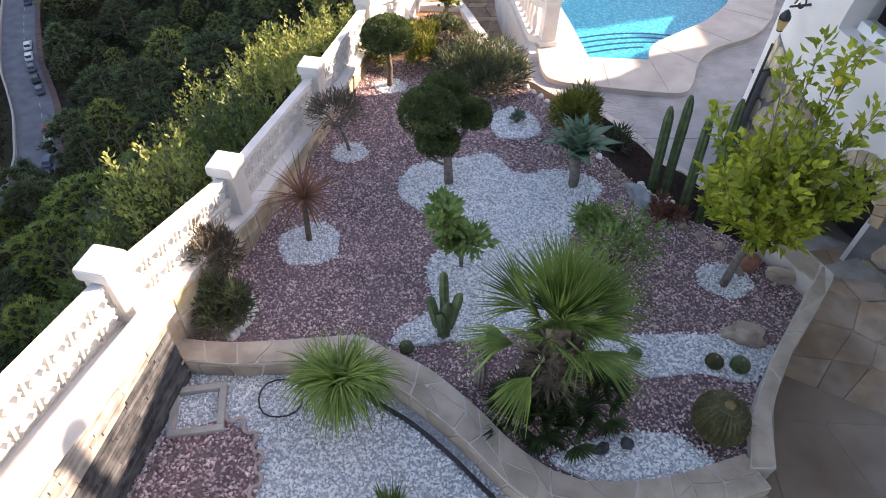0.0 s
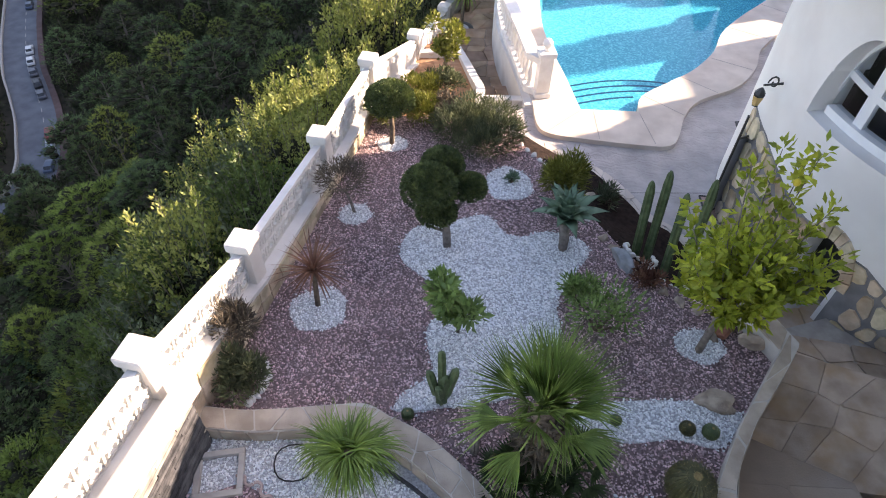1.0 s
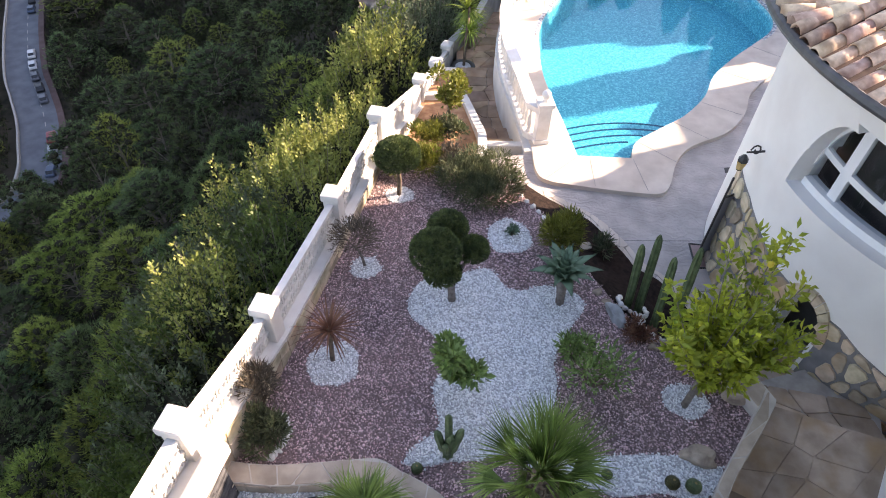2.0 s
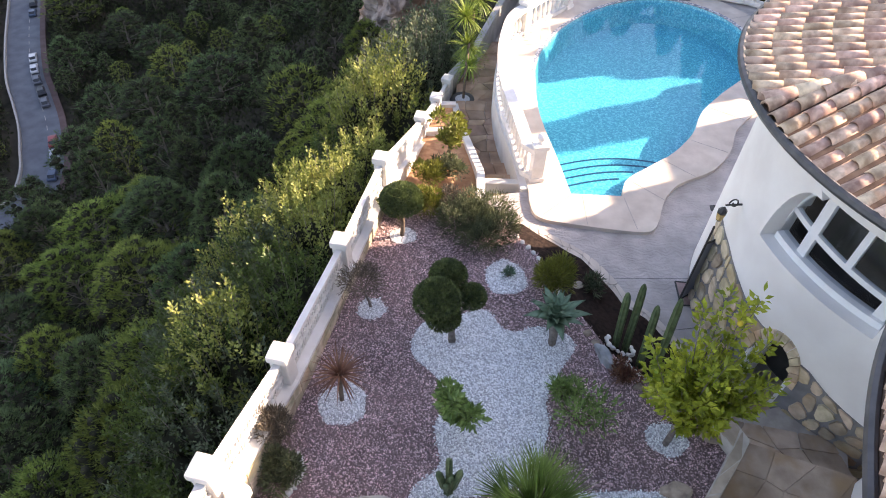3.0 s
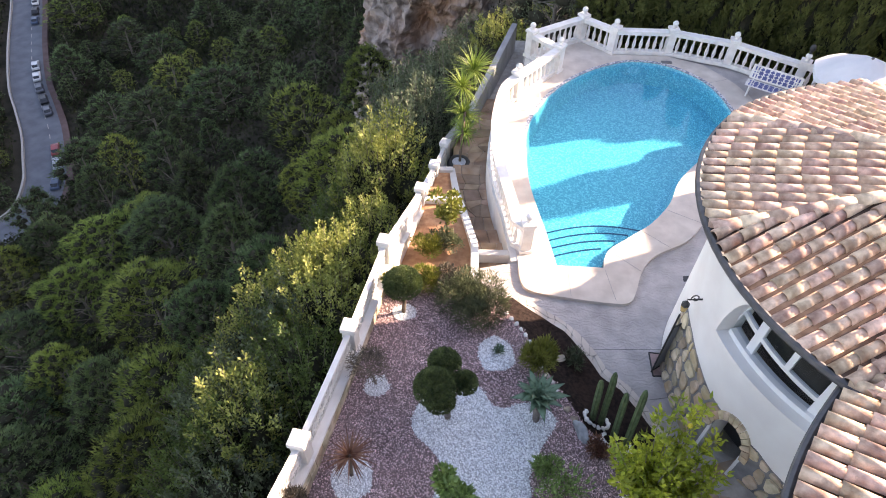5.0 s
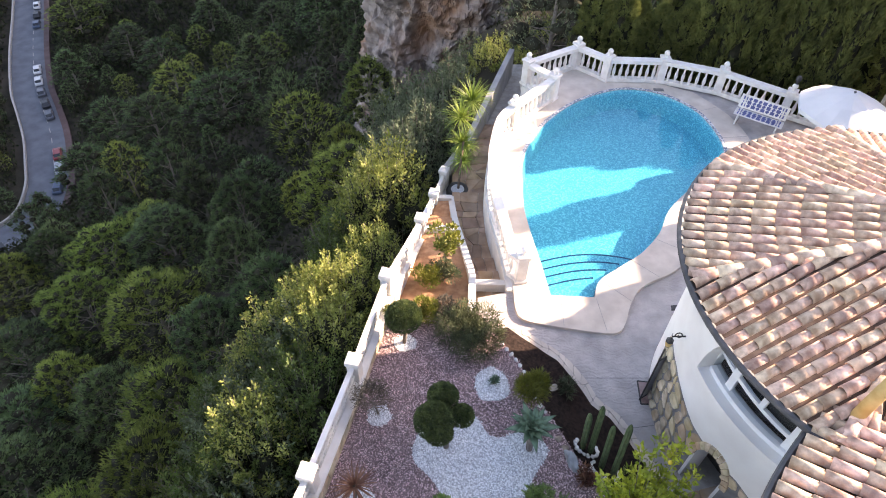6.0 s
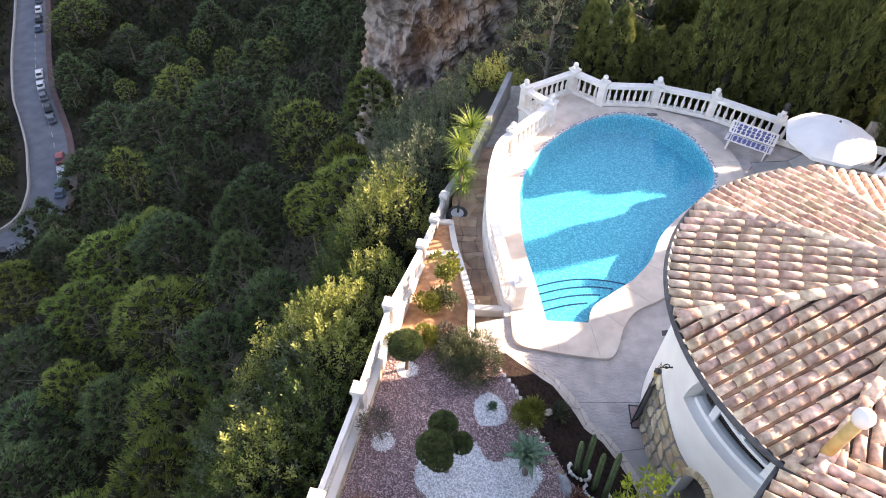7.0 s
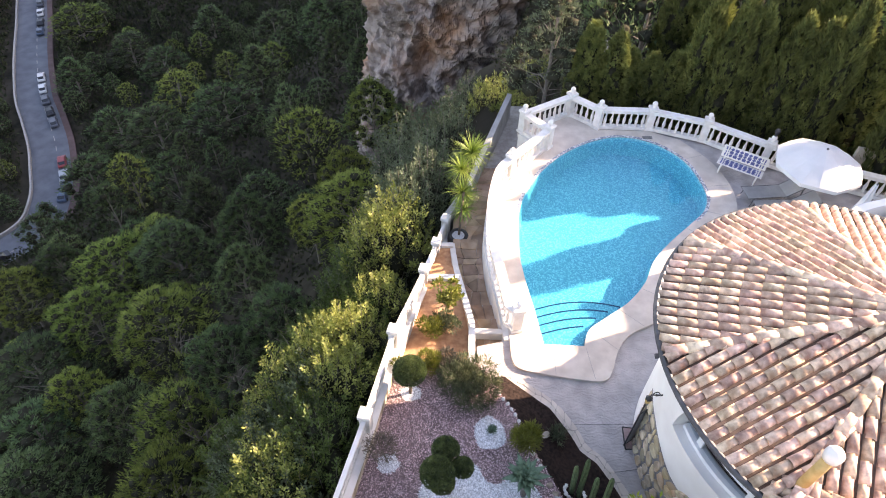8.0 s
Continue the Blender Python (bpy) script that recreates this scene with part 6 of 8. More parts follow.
bush("brown_succulent", 2.75, 5.35, bed_z(2.75, 5.35), 0.24, 0.22, REDLEAF, 69, "low reddish-brown succulent among the edging stones", 700, 0.07, 0.022, 6)
bush("small_aloe", 2.72, 7.55, bed_z(2.7, 7.5), 0.22, 0.22, OLIVE, 70, "small spiky grey-green plant in dark soil", 260, 0.16, 0.02, 4)
bush("dry_shrub", -2.1, 3.68, soil_at(-2.1, 3.7), 0.34, 0.42, JUNIPER, 71, "straggly green and ochre shrub against the wall", 2200, 0.09, 0.02, 9)
bush("dry_shrub", -2.22, 4.1, soil_at(-2.1, 4.1), 0.26, 0.75, DRY, 72, "dry yellowish shrub climbing the stone wall foot", 1500, 0.12, 0.012, 7)
bush("planter_bush", 0.15, 10.75, 0.02, 0.42, 0.4, JUNIPER, 73, "dark green bush in the red soil planter", 1600, 0.1, 0.025, 8)
bush("planter_bush", -0.35, 10.6, 0.05, 0.4, 0.35, YELLOWG, 74, "sunlit yellow-green bush in the red soil planter", 1500, 0.1, 0.025, 8)
bush("grass_tuft", -0.3, 1.72, LOWER_Z, 0.14, 0.24, GRASSY, 75, "tuft of green grass in the white gravel", 300, 0.2, 0.012, 3)

# fern-like sapling and planter shrub
for nm, x, y, z, h, r, mat, seed, lab in (("sapling", 0.27, 4.45, soil_at(0.27, 4.45), 0.95, 0.3, FERNY, 81, "young light-green leafy shrub on thin stems"), ("sapling", 0.15, 11.3, -0.02, 1.2, 0.36, YELLOWG, 82, "sunlit yellow-green leafy shrub in the planter")):
    t = thing(nm, (x, y, z), lab, "shrub")
    rr = random.Random(seed)
    cl = []
    for k in range(5):
        a = rr.uniform(0, 6.3)
        e = (x + r * 0.7 * math.cos(a), y + r * 0.7 * math.sin(a), z + h * rr.uniform(0.6, 0.95))
        stem(t, [(x, y, z - 0.04), (x + 0.03 * math.cos(a), y + 0.03 * math.sin(a), z + h * 0.35), e], 0.016, 0.006, GREYBARK, "branch")
        cl.append((*e, r * 0.45, r * 0.45, h * 0.18))
        cl.append(((x + e[0]) / 2, (y + e[1]) / 2, z + h * 0.5, r * 0.4, r * 0.4, h * 0.2))
    leafy(t, "foliage", seed, cl, 95, 0.11, 0.06, mat, 0.75)

# columnar cacti
def ribbed(parent, x, y, z, h, r, ribs, mat, lean=(0, 0), name="column"):
    bm = bmesh.new()
    k = ribs * 2
    rings = []
    prof = [(0.85, 0), (1.0, 0.15), (0.97, 0.4), (1.0, 0.7), (0.93, 0.88), (0.7, 0.96), (0.3, 1.0)]
    for f_, t_ in prof:
        rings.append([bm.verts.new((x + lean[0] * t_ + r * f_ * (1.0 if j % 2 else 0.74) * math.cos(2 * math.pi * j / k), y + lean[1] * t_ + r * f_ * (1.0 if j % 2 else 0.74) * math.sin(2 * math.pi * j / k), z + h * t_)) for j in range(k)])
    for a, b in zip(rings, rings[1:]):
        for j in range(k):
            bm.faces.new((a[j], a[(j + 1) % k], b[(j + 1) % k], b[j]))
    bm.faces.new(rings[-1])
    return part(name, bm, mat, parent)


for x, y, h, ln in ((2.83, 6.12, 1.45, (-0.12, -0.02)), (2.98, 6.06, 1.6, (-0.03, 0.14)), (3.13, 5.72, 1.5, (-0.04, 0.14)), (3.34, 5.6, 1.95, (-0.06, 0.1))):
    z = bed_z(x, y) - 0.05
    t = thing("column_cactus", (x, y, z), "tall ribbed green columnar cactus in dark soil", "cactus", "columnar cacti")
    ribbed(t, x, y, z, h, 0.064, 7, CACTUS, ln)
x, y = 0.07, 3.5
z = soil_at(x, y)
t = thing("branching_cactus", (x, y, z), "branching green cactus with several upright arms", "cactus")
ribbed(t, x, y, z - 0.03, 0.55, 0.07, 6, CACTUS, (0.03, 0))
for dx, dy, h, ln in ((-0.1, 0.02, 0.45, (-0.08, 0.0)), (0.1, -0.02, 0.5, (0.1, 0.02)), (0.03, 0.06, 0.75, (-0.02, 0.02)), (-0.02, -0.06, 0.3, (-0.02, -0.06))):
    ribbed(t, x + dx * 0.5, y + dy * 0.5, z + 0.15, h, 0.05, 6, CACTUS, ln, "arm")
for x, y, h in ((0.5, 3.25, 0.5), (0.4, 2.92, 0.42)):
    z = soil_at(x, y)
    t = thing("woolly_cactus", (x, y, z), "grey woolly columnar cactus beside the palm", "cactus")
    ribbed(t, x, y, z - 0.03, h, 0.055, 9, GREYBARK)


def barrel(x, y, r, seed, label, mat=BARREL):
    z = soil_at(x, y)
    t = thing("barrel_cactus", (x, y, z), label, "cactus", "barrel cacti")
    bm = bmesh.new()
    k, ribs = 56, 28
    rings = []
    n = 9
    for i in range(n + 1):
        a = -0.9 + (math.pi / 2 + 0.75) * i / n
        rings.append([bm.verts.new((x + r * math.cos(a) * (1.0 if j % 2 else 0.87) * math.cos(2 * math.pi * j / k), y + r * math.cos(a) * (1.0 if j % 2 else 0.87) * math.sin(2 * math.pi * j / k), z + r * 0.78 + r * 0.95 * math.sin(a))) for j in range(k)])
    for a, b in zip(rings, rings[1:]):
        for j in range(k):
            bm.faces.new((a[j], a[(j + 1) % k], b[(j + 1) % k], b[j]))
    bm.faces.new(rings[-1])
    part("body", bm, mat, t)
    c, d = [], []
    for j in range(1, k, 2):
        for i in range(2, n + 1):
            a = -0.9 + (math.pi / 2 + 0.75) * i / n
            p = np.array([x + r * math.cos(a) * math.cos(2 * math.pi * j / k), y + r * math.cos(a) * math.sin(2 * math.pi * j / k), z + r * 0.78 + r * 0.95 * math.sin(a)])
            for q in range(2):
                c.append(p)
                d.append(p - np.array([x, y, z + r * 0.78]))
    rng2 = np.random.default_rng(seed)
    c, d = np.array(c), np.array(d)
    d = d / np.linalg.norm(d, axis=1, keepdims=True) + rng2.normal(size=d.shape) * 0.7
    v, f = blade_cloud(c, d, np.full(len(c), r * 0.14), np.full(len(c), r * 0.018), 0, rng2)
    part("spines", cloud_mesh("spines", v, f, SPINE), SPINE, t, "short brownish-yellow spines")["kind"] = "stuff"
    bm = bmesh.new()
    ball(bm, (x, y, z + r * 1.68), r * 0.2, 2, (1, 1, 0.35))
    part("woolly_crown", bm, material("woolly_crown", (0.2, 0.14, 0.06), (0.34, 0.26, 0.12), 30, 0.9, 0.5, 80), t, "brown woolly crown")


barrel(2.42, 2.5, 0.24, 5, "large round olive-brown barrel cactus in mauve gravel")
barrel(1.9, 3.27, 0.065, 6, "tiny dark barrel cactus in white gravel", CACTUS)
barrel(2.62, 3.17, 0.085, 7, "small golden barrel cactus in white gravel")
barrel(2.85, 3.13, 0.09, 8, "small grey-green barrel cactus in white gravel", CACTUS)
barrel(1.42, 2.98, 0.13, 9, "golden barrel cactus half hidden by the palm")
barrel(0.6, 2.72, 0.12, 10, "golden barrel cactus at the foot of the palm")
barrel(-0.28, 3.32, 0.07, 11, "tiny green barrel cactus beside the kerb", CACTUS)

# fan palm
PX, PY = 1.02, 2.8
PZ = soil_at(PX, PY)
t = thing("fan_palm", (PX, PY, PZ), "young green fan palm with shaggy trunk and drooping lower fronds", "palm")
stem(t, [(PX, PY, PZ - 0.05), (PX - 0.03, PY, PZ + 0.5), (PX - 0.06, PY + 0.02, PZ + 1.1)], 0.15, 0.1)
leafy(t, "shaggy_bark", 90, [(PX - 0.03, PY, PZ + 0.45, 0.19, 0.19, 0.5)], 500, 0.16, 0.035, DRY, 0.3, "brown shaggy leaf bases")


def fan_frond(parent, base, az, el, stalk, rad, n, mat, rng, droop, spread=2.4):
    """A fan leaf: a stalk and folded fingers spreading from its end."""
    d = Vector((math.cos(el) * math.cos(az), math.cos(el) * math.sin(az), math.sin(el)))
    side = Vector((-math.sin(az), math.cos(az), 0))
    up = side.cross(d) * -1
    b = Vector(base)
    tip = b + d * stalk - Vector((0, 0, droop * 0.12))
    vs, fs = [], []
    for s in (-1, 1):
        vs += [b + side * 0.012 * s, tip + side * 0.008 * s]
    fs.append((0, 1, 3, 2))
    for k in range(n):
        a = -spread / 2 + spread * k / (n - 1) + rng.uniform(-0.03, 0.03)
        fd = d * math.cos(a) + side * math.sin(a) + up * 0.12 * math.cos(a * 2)
        L = rad * (0.75 + 0.25 * math.cos(a)) * rng.uniform(0.85, 1.1)
        w = 0.27 / n
        p0 = tip
        mid1 = tip + fd * L * 0.45
        e = tip + fd * L - Vector((0, 0, 1)) * L * droop * rng.uniform(0.15, 0.5)
        sd = fd.cross(up).normalized()
        i = len(vs)
        vs += [p0, mid1 + sd * w + up * 0.01, e, mid1 - sd * w + up * 0.01, mid1]
        fs += [(i, i + 1, i + 4), (i + 1, i + 2, i + 4), (i, i + 4, i + 3), (i + 4, i + 2, i + 3)]
    me = raw_mesh("frond", vs, fs, mat)
    return part("frond", me, mat, parent)


rng = random.Random(77)
for k in range(17):
    el = radians(84 - 58 * (k / 17) ** 1.1)
    fan_frond(t, (PX - 0.06, PY + 0.02, PZ + 1.0), k * 2.4 + 0.5, el, 0.14 + 0.24 * (k / 17), 0.62, 34, PALM, rng, 0.1 + 0.4 * (k / 17), 1.7)
for az_, el_, st_, ra_ in ((3.05, 4, 0.34, 0.5), (3.85, -32, 0.3, 0.42), (6.0, -6, 0.3, 0.5), (0.35, 2, 0.34, 0.48)):
    fan_frond(t, (PX - 0.05, PY, PZ + 0.95), az_, radians(el_), st_, ra_, 24, PALM, rng, 1.3, 1.3)
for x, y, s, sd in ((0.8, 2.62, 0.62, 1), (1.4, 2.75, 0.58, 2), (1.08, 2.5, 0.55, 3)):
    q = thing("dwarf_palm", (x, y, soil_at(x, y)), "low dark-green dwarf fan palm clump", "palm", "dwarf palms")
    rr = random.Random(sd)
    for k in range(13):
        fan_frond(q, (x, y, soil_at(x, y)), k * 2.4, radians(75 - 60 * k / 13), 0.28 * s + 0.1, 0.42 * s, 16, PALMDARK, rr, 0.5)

# grass-leaved plant in the lower bed
x, y = -0.82, 2.72
t = thing("grass_lily", (x, y, LOWER_Z), "fountain of arching bright-green strap leaves", "plant")
stem(t, [(x, y, LOWER_Z - 0.03), (x, y, LOWER_Z + 0.2), (x + 0.02, y, LOWER_Z + 0.5)], 0.07, 0.06)
part("leaves", strap_mesh("leaves", GRASSY, 420, 0.5, 0.017, random.Random(55), (-0.3, 1.45), 2.0, 7, (x + 0.02, y, LOWER_Z + 0.5), 0.05), GRASSY, t)
for k, (dx, dy, s) in enumerate(((0.18, 0.05, 0.5), (-0.16, 0.1, 0.45))):
    part("leaves", strap_mesh("leaves", GRASSY, 110, 0.42, 0.016, random.Random(56 + k), (-0.2, 1.3), 2.0, 6, (x + dx, y + dy, LOWER_Z + s), 0.04), GRASSY, t)

# lemon tree
x, y = 3.06, 4.21
z = soil_at(x, y)
t = thing("lemon_tree", (x, y, z), "young lemon tree with bright yellow-green leaves", "tree")
stem(t, [(x, y, z - 0.05), (x + 0.05, y + 0.05, z + 0.5), (x + 0.1, y + 0.1, z + 0.85)], 0.045, 0.035, GREYBARK)
rng = random.Random(12)
rng_l = np.random.default_rng(12)
cl, lc, ld = [], [], []
fork = Vector((x + 0.08, y + 0.05, z + 0.7))
leaders = [(3.29, 4.9, 3.28), (3.62, 4.8, 3.31), (3.52, 4.8, 3.18), (3.01, 4.8, 3.17), (2.4, 4.5, 2.9), (3.89, 4.6, 2.8), (3.92, 4.2, 2.49), (3.83, 4.1, 2.3), (2.47, 4.1, 2.5), (2.91, 3.9, 1.93), (3.32, 3.9, 1.93), (3.14, 4.3, 2.65)]
for k in range(44):
    a, q = k * 2.4, math.sqrt((k + 0.5) / 44)
    leaders.append((x + 0.18 + 0.74 * q * math.cos(a), y + 0.2 + 0.6 * q * math.sin(a), z + 0.75 + (1.65 - 0.95 * q) * rng.uniform(0.45, 1.0)))
for k, e in enumerate(leaders):
    e = Vector(e)
    bend = fork.lerp(e, 0.5) + Vector((0, 0, -0.1 * (e - fork).length))
    if k < 26:
        stem(t, [tuple(fork), tuple(bend), tuple(e)], 0.014, 0.004, GREYBARK, "limb")
    for i in range(95 if k < 12 else 54):
        q = rng.uniform(0.42, 1.03)
        p = fork.lerp(bend, q * 2) if q < 0.5 else bend.lerp(e, q * 2 - 1)
        o = Vector((rng.gauss(0, 1), rng.gauss(0, 1), rng.gauss(0, 1))).normalized()
        lc.append(tuple(p + o * rng.uniform(0.0, 0.085)))
        ld.append(tuple(o + (e - bend).normalized() * 0.7))
    cl.append((*e, 0.1, 0.1, 0.1))
n = len(lc)
v, f = blade_cloud(np.array(lc), np.array(ld), rng_l.uniform(0.075, 0.135, n), rng_l.uniform(0.042, 0.07, n), 0.25, rng_l)
part("crown", cloud_mesh("crown", v, f, LEMON), LEMON, t)
for k in range(1):
    c = cl[k * 9 + 2]
    bm = bmesh.new()
    ball(bm, (c[0] - 0.1, c[1] - 0.15, c[2] - 0.1), 0.035, 2, (1, 1, 1.25))
    part("lemon", bm, material("lemon_peel", (0.55, 0.42, 0.03), (0.65, 0.5, 0.06), 20, 0.5, 0.3, 90), t, "yellow lemon", smooth=True)

# ---- rocks and edging stones ----
def rock(x, y, z, sx, sy, sz, seed, mat=ROCKM, label="rough weathered garden rock", name="rock", group=""):
    bm = bmesh.new()
    ball(bm, (0, 0, 0), 1.0, 3)
    o = Vector((seed * 3.1, seed * 1.7, 0))
    if max(sx, sy) > 0.06:
        chip = random.Random(seed)
        for k in range(9):
            nrm_ = Vector((chip.gauss(0, 1), chip.gauss(0, 1), chip.gauss(0, 0.8))).normalized()
            lim_ = chip.uniform(0.62, 0.85)
            for v in bm.verts:
                h_ = v.co.dot(nrm_)
                if h_ > lim_:
                    v.co -= nrm_ * (h_ - lim_)
    for v in bm.verts:
        n_ = noise.noise(v.co * 0.9 + o) * 0.45 + noise.noise(v.co * 2.4 + o) * 0.16
        v.co *= 1 + n_
        v.co.x *= sx
        v.co.y *= sy
        v.co.z *= sz
    ob = new(name, mesh_of(bm, name, mat))
    ob.location = (x, y, z + sz * 0.35)
    ob.rotation_euler = (0, 0, seed * 1.3)
    return tagged(ob, label, "rock", group)


rock(3.02, 3.5, soil_at(3, 3.5), 0.14, 0.27, 0.12, 1, label="large tan boulder at the edge of the white gravel")
rock(3.72, 4.32, soil_at(3.7, 4.3), 0.15, 0.12, 0.12, 2, label="grey boulder in the corner of the bed")
rock(3.45, 4.52, soil_at(3.4, 4.5), 0.17, 0.12, 0.1, 3, material("red_rock", (0.2, 0.08, 0.05), (0.34, 0.15, 0.1), 6, 0.9, 0.6, 40), "reddish boulder beside the lemon tree")
rock(3.28, 4.42, soil_at(3.3, 4.5), 0.09, 0.07, 0.07, 4, label="small brown stone beside the lemon tree")
rock(2.5, 5.72, soil_at(2.5, 5.7) - 0.02, 0.13, 0.24, 0.16, 5, material("blue_grey_rock", (0.2, 0.22, 0.23), (0.36, 0.38, 0.39), 6, 0.85, 0.7, 40), "blue-grey upright boulder at the soil edge")
rs = random.Random(3)
edge_line = spline([(2.28, 6.25), (2.42, 5.95), (2.62, 5.5), (2.9, 5.15), (3.2, 4.85), (3.5, 4.65)], 4)
for k in range(9):
    p, _ = along(edge_line, 0.1 + k * 0.235)
    rock(p.x, p.y, soil_at(p.x, p.y) - 0.01, rs.uniform(0.07, 0.11), rs.uniform(0.05, 0.08), rs.uniform(0.04, 0.07), 10 + k, label="edging stone along the soil bed", group="edging stones")
edge2 = spline([(1.42, 8.45), (1.72, 7.95), (1.9, 7.5), (2.0, 7.1), (2.25, 6.45)], 4)
for k in range(13):
    p, _ = along(edge2, k * 0.17)
    if 5 < k < 8:
        continue
    rock(p.x - 0.03, p.y, soil_at(p.x, p.y), rs.uniform(0.03, 0.06), rs.uniform(0.03, 0.05), rs.uniform(0.03, 0.045), 30 + k, PEBBLE, "whitish cobble along the soil edge", "cobble", "edge cobbles")
for cx, cy, rx, ry, n in ((2.9, 6.1, 0.24, 0.2, 12), (3.2, 5.66, 0.3, 0.2, 15)):
    for k in range(n):
        a = math.pi * (0.75 + 1.35 * k / (n - 1))
        px, py = cx + rx * math.cos(a), cy + ry * math.sin(a)
        rock(px, py, bed_z(px, py) + 0.05, rs.uniform(0.03, 0.048), rs.uniform(0.03, 0.045), 0.035, 50 + k, PEBBLE, "white cobble in a ring round the cacti", "cobble", "cactus ring cobbles")
for k in range(12):
    a = k / 11
    px, py = -1.98 + 0.13 * math.sin(a * 2.8), 3.45 + 0.55 * a
    rock(px, py, soil_at(px, py) + 0.01, rs.uniform(0.04, 0.06), rs.uniform(0.035, 0.05), 0.035, 70 + k, PEBBLE, "white cobble beside the wall shrub", "cobble", "wall cobbles")
rock(2.45, 7.55, bed_z(2.45, 7.55), 0.14, 0.09, 0.05, 90, CREAM, "flat pale stone lying in the dark soil")
rock(1.4, 2.28, soil_at(1.4, 2.28), 0.05, 0.08, 0.08, 91, SLATE, "dark stone standing in the white gravel")
rock(1.62, 2.33, soil_at(1.6, 2.3), 0.055, 0.05, 0.06, 92, SLATE, "dark stone in the white gravel")
rock(0.9, 16.02, -1.5, 0.3, 0.22, 0.16, 93, label="flat rock beside the potted yucca")

# scalloped terracotta edging round the lower mauve patch
edging = thing("scalloped_edging", (-1.5, 2.0, LOWER_Z), "pinkish scalloped garden edging strip", "edging")
el = spline([(-1.95, 2.68), (-1.68, 2.56), (-1.53, 2.36), (-1.46, 2.1), (-1.5, 1.8), (-1.43, 1.5), (-1.46, 1.1)], 6)
EDG = material("edging_terracotta", (0.4, 0.3, 0.27), (0.55, 0.44, 0.4), 10, 0.85, 0.3, 60)
bm = bmesh.new()
for i in range(7):
    a = math.pi * i / 6
    cone(bm, (0.05 * math.cos(a), 0.035 * math.sin(a), 0), (0.05 * math.cos(a + math.pi / 6), 0.035 * math.sin(a + math.pi / 6), 0.0), 0.016, 0.016, 6) if i < 6 else None
EDGE_ME = mesh_of(bm, "scallop", EDG)
for k in range(int(length(el) / 0.1)):
    p, tdir = along(el, k * 0.1 + 0.05)
    piece("scallop", EDGE_ME, Matrix.Translation((p.x, p.y, LOWER_Z + 0.04)) @ Matrix.Rotation(math.atan2(tdir.y, tdir.x) + (math.pi if k % 2 else 0), 4, "Z"), edging)
# small square gravel planter and a loop of hose
sq = thing("gravel_box", (-2.12, 2.72, LOWER_Z), "small stone-edged square filled with white gravel", "planter")
bm = bmesh.new()
m = Matrix.Translation((-2.12, 2.7, LOWER_Z)) @ Matrix.Rotation(0.15, 4, "Z")
for a in ((-0.24, -0.24, 0.24, -0.18), (-0.24, 0.18, 0.24, 0.24), (-0.24, -0.18, -0.18, 0.18), (0.18, -0.18, 0.24, 0.18)):
    box(bm, a[0], a[1], 0, a[2], a[3], 0.07, 0.008, m)
part("edge", bm, MORTAR, sq)
hose = thing("garden_hose", (-1.35, 2.85, LOWER_Z), "thin black irrigation hose lying in a loop", "hose")
bm = bmesh.new()
hp = [Vector((-1.4 + 0.2 * math.cos(a), 2.82 + 0.2 * math.sin(a), LOWER_Z + 0.05 + 0.02 * math.sin(3 * a))) for a in [0.4 * k for k in range(17)]]
for a, b in zip(hp, hp[1:]):
    cone(bm, a, b, 0.008, 0.008, 6)
part("tube", bm, BLACKPOT, hose)
# thin black line following the foot of the middle kerb
bm = bmesh.new()
dl = spline([(-0.55, 2.82), (-0.2, 2.6), (0.15, 2.3), (0.42, 2.02), (0.66, 1.8), (1.0, 1.65)], 5)
ribbon(bm, dl, offset_line(dl, -0.03), LOWER_Z + 0.05, LOWER_Z - 0.05)
structure("edging_strip", bm, BLACKPOT, "thin black line along the kerb foot", "edging")

# potted tree and yucca on the lower path
pot = thing("plant_pot", (0.56, 15.2, -1.32), "round black pot topped with white gravel", "pot")
bm = bmesh.new()
lathe(bm, [(0.27, -1.5), (0.36, -1.25), (0.36, -1.05), (0.32, -0.98), (0.23, -1.0)], (0.56, 15.2, 0), 20)
part("body", bm, BLACKPOT, pot, smooth=True)
bm = bmesh.new()
lathe(bm, [(0.225, -1.03), (0.2, -0.985), (0.0, -0.98)], (0.56, 15.2, 0), 20)
part("gravel_top", bm, WGRAVEL, pot, "white gravel")
t = thing("yucca", (0.62, 15.3, -1.0), "tall yucca with three heads of bright-green sword leaves", "yucca")
stem(t, [(0.58, 15.2, -1.05), (0.62, 15.45, -0.3), (0.7, 15.9, 0.3)], 0.04, 0.035)
stem(t, [(0.75, 16.4, -1.6), (0.78, 16.6, -0.3), (0.82, 16.8, 0.75)], 0.08, 0.05, BARK, "trunk")
for k, (p, n, L) in enumerate((((0.95, 17.1, 0.95), 150, 0.8), ((0.62, 16.5, 0.75), 130, 0.75), ((0.66, 16.0, 0.2), 110, 0.65), ((0.7, 15.6, -0.2), 90, 0.55), ((0.8, 16.5, -0.35), 90, 0.6))):
    part("leaf_head", strap_mesh("leaf_head", YUCCA if k < 3 else GRASSY, n, L, 0.04, random.Random(60 + k), (-0.9, 1.5), 0.6, 4, p, 0.03), YUCCA, t)


# ---- hillside woods ----
SPH0 = sphere_arrays(1)


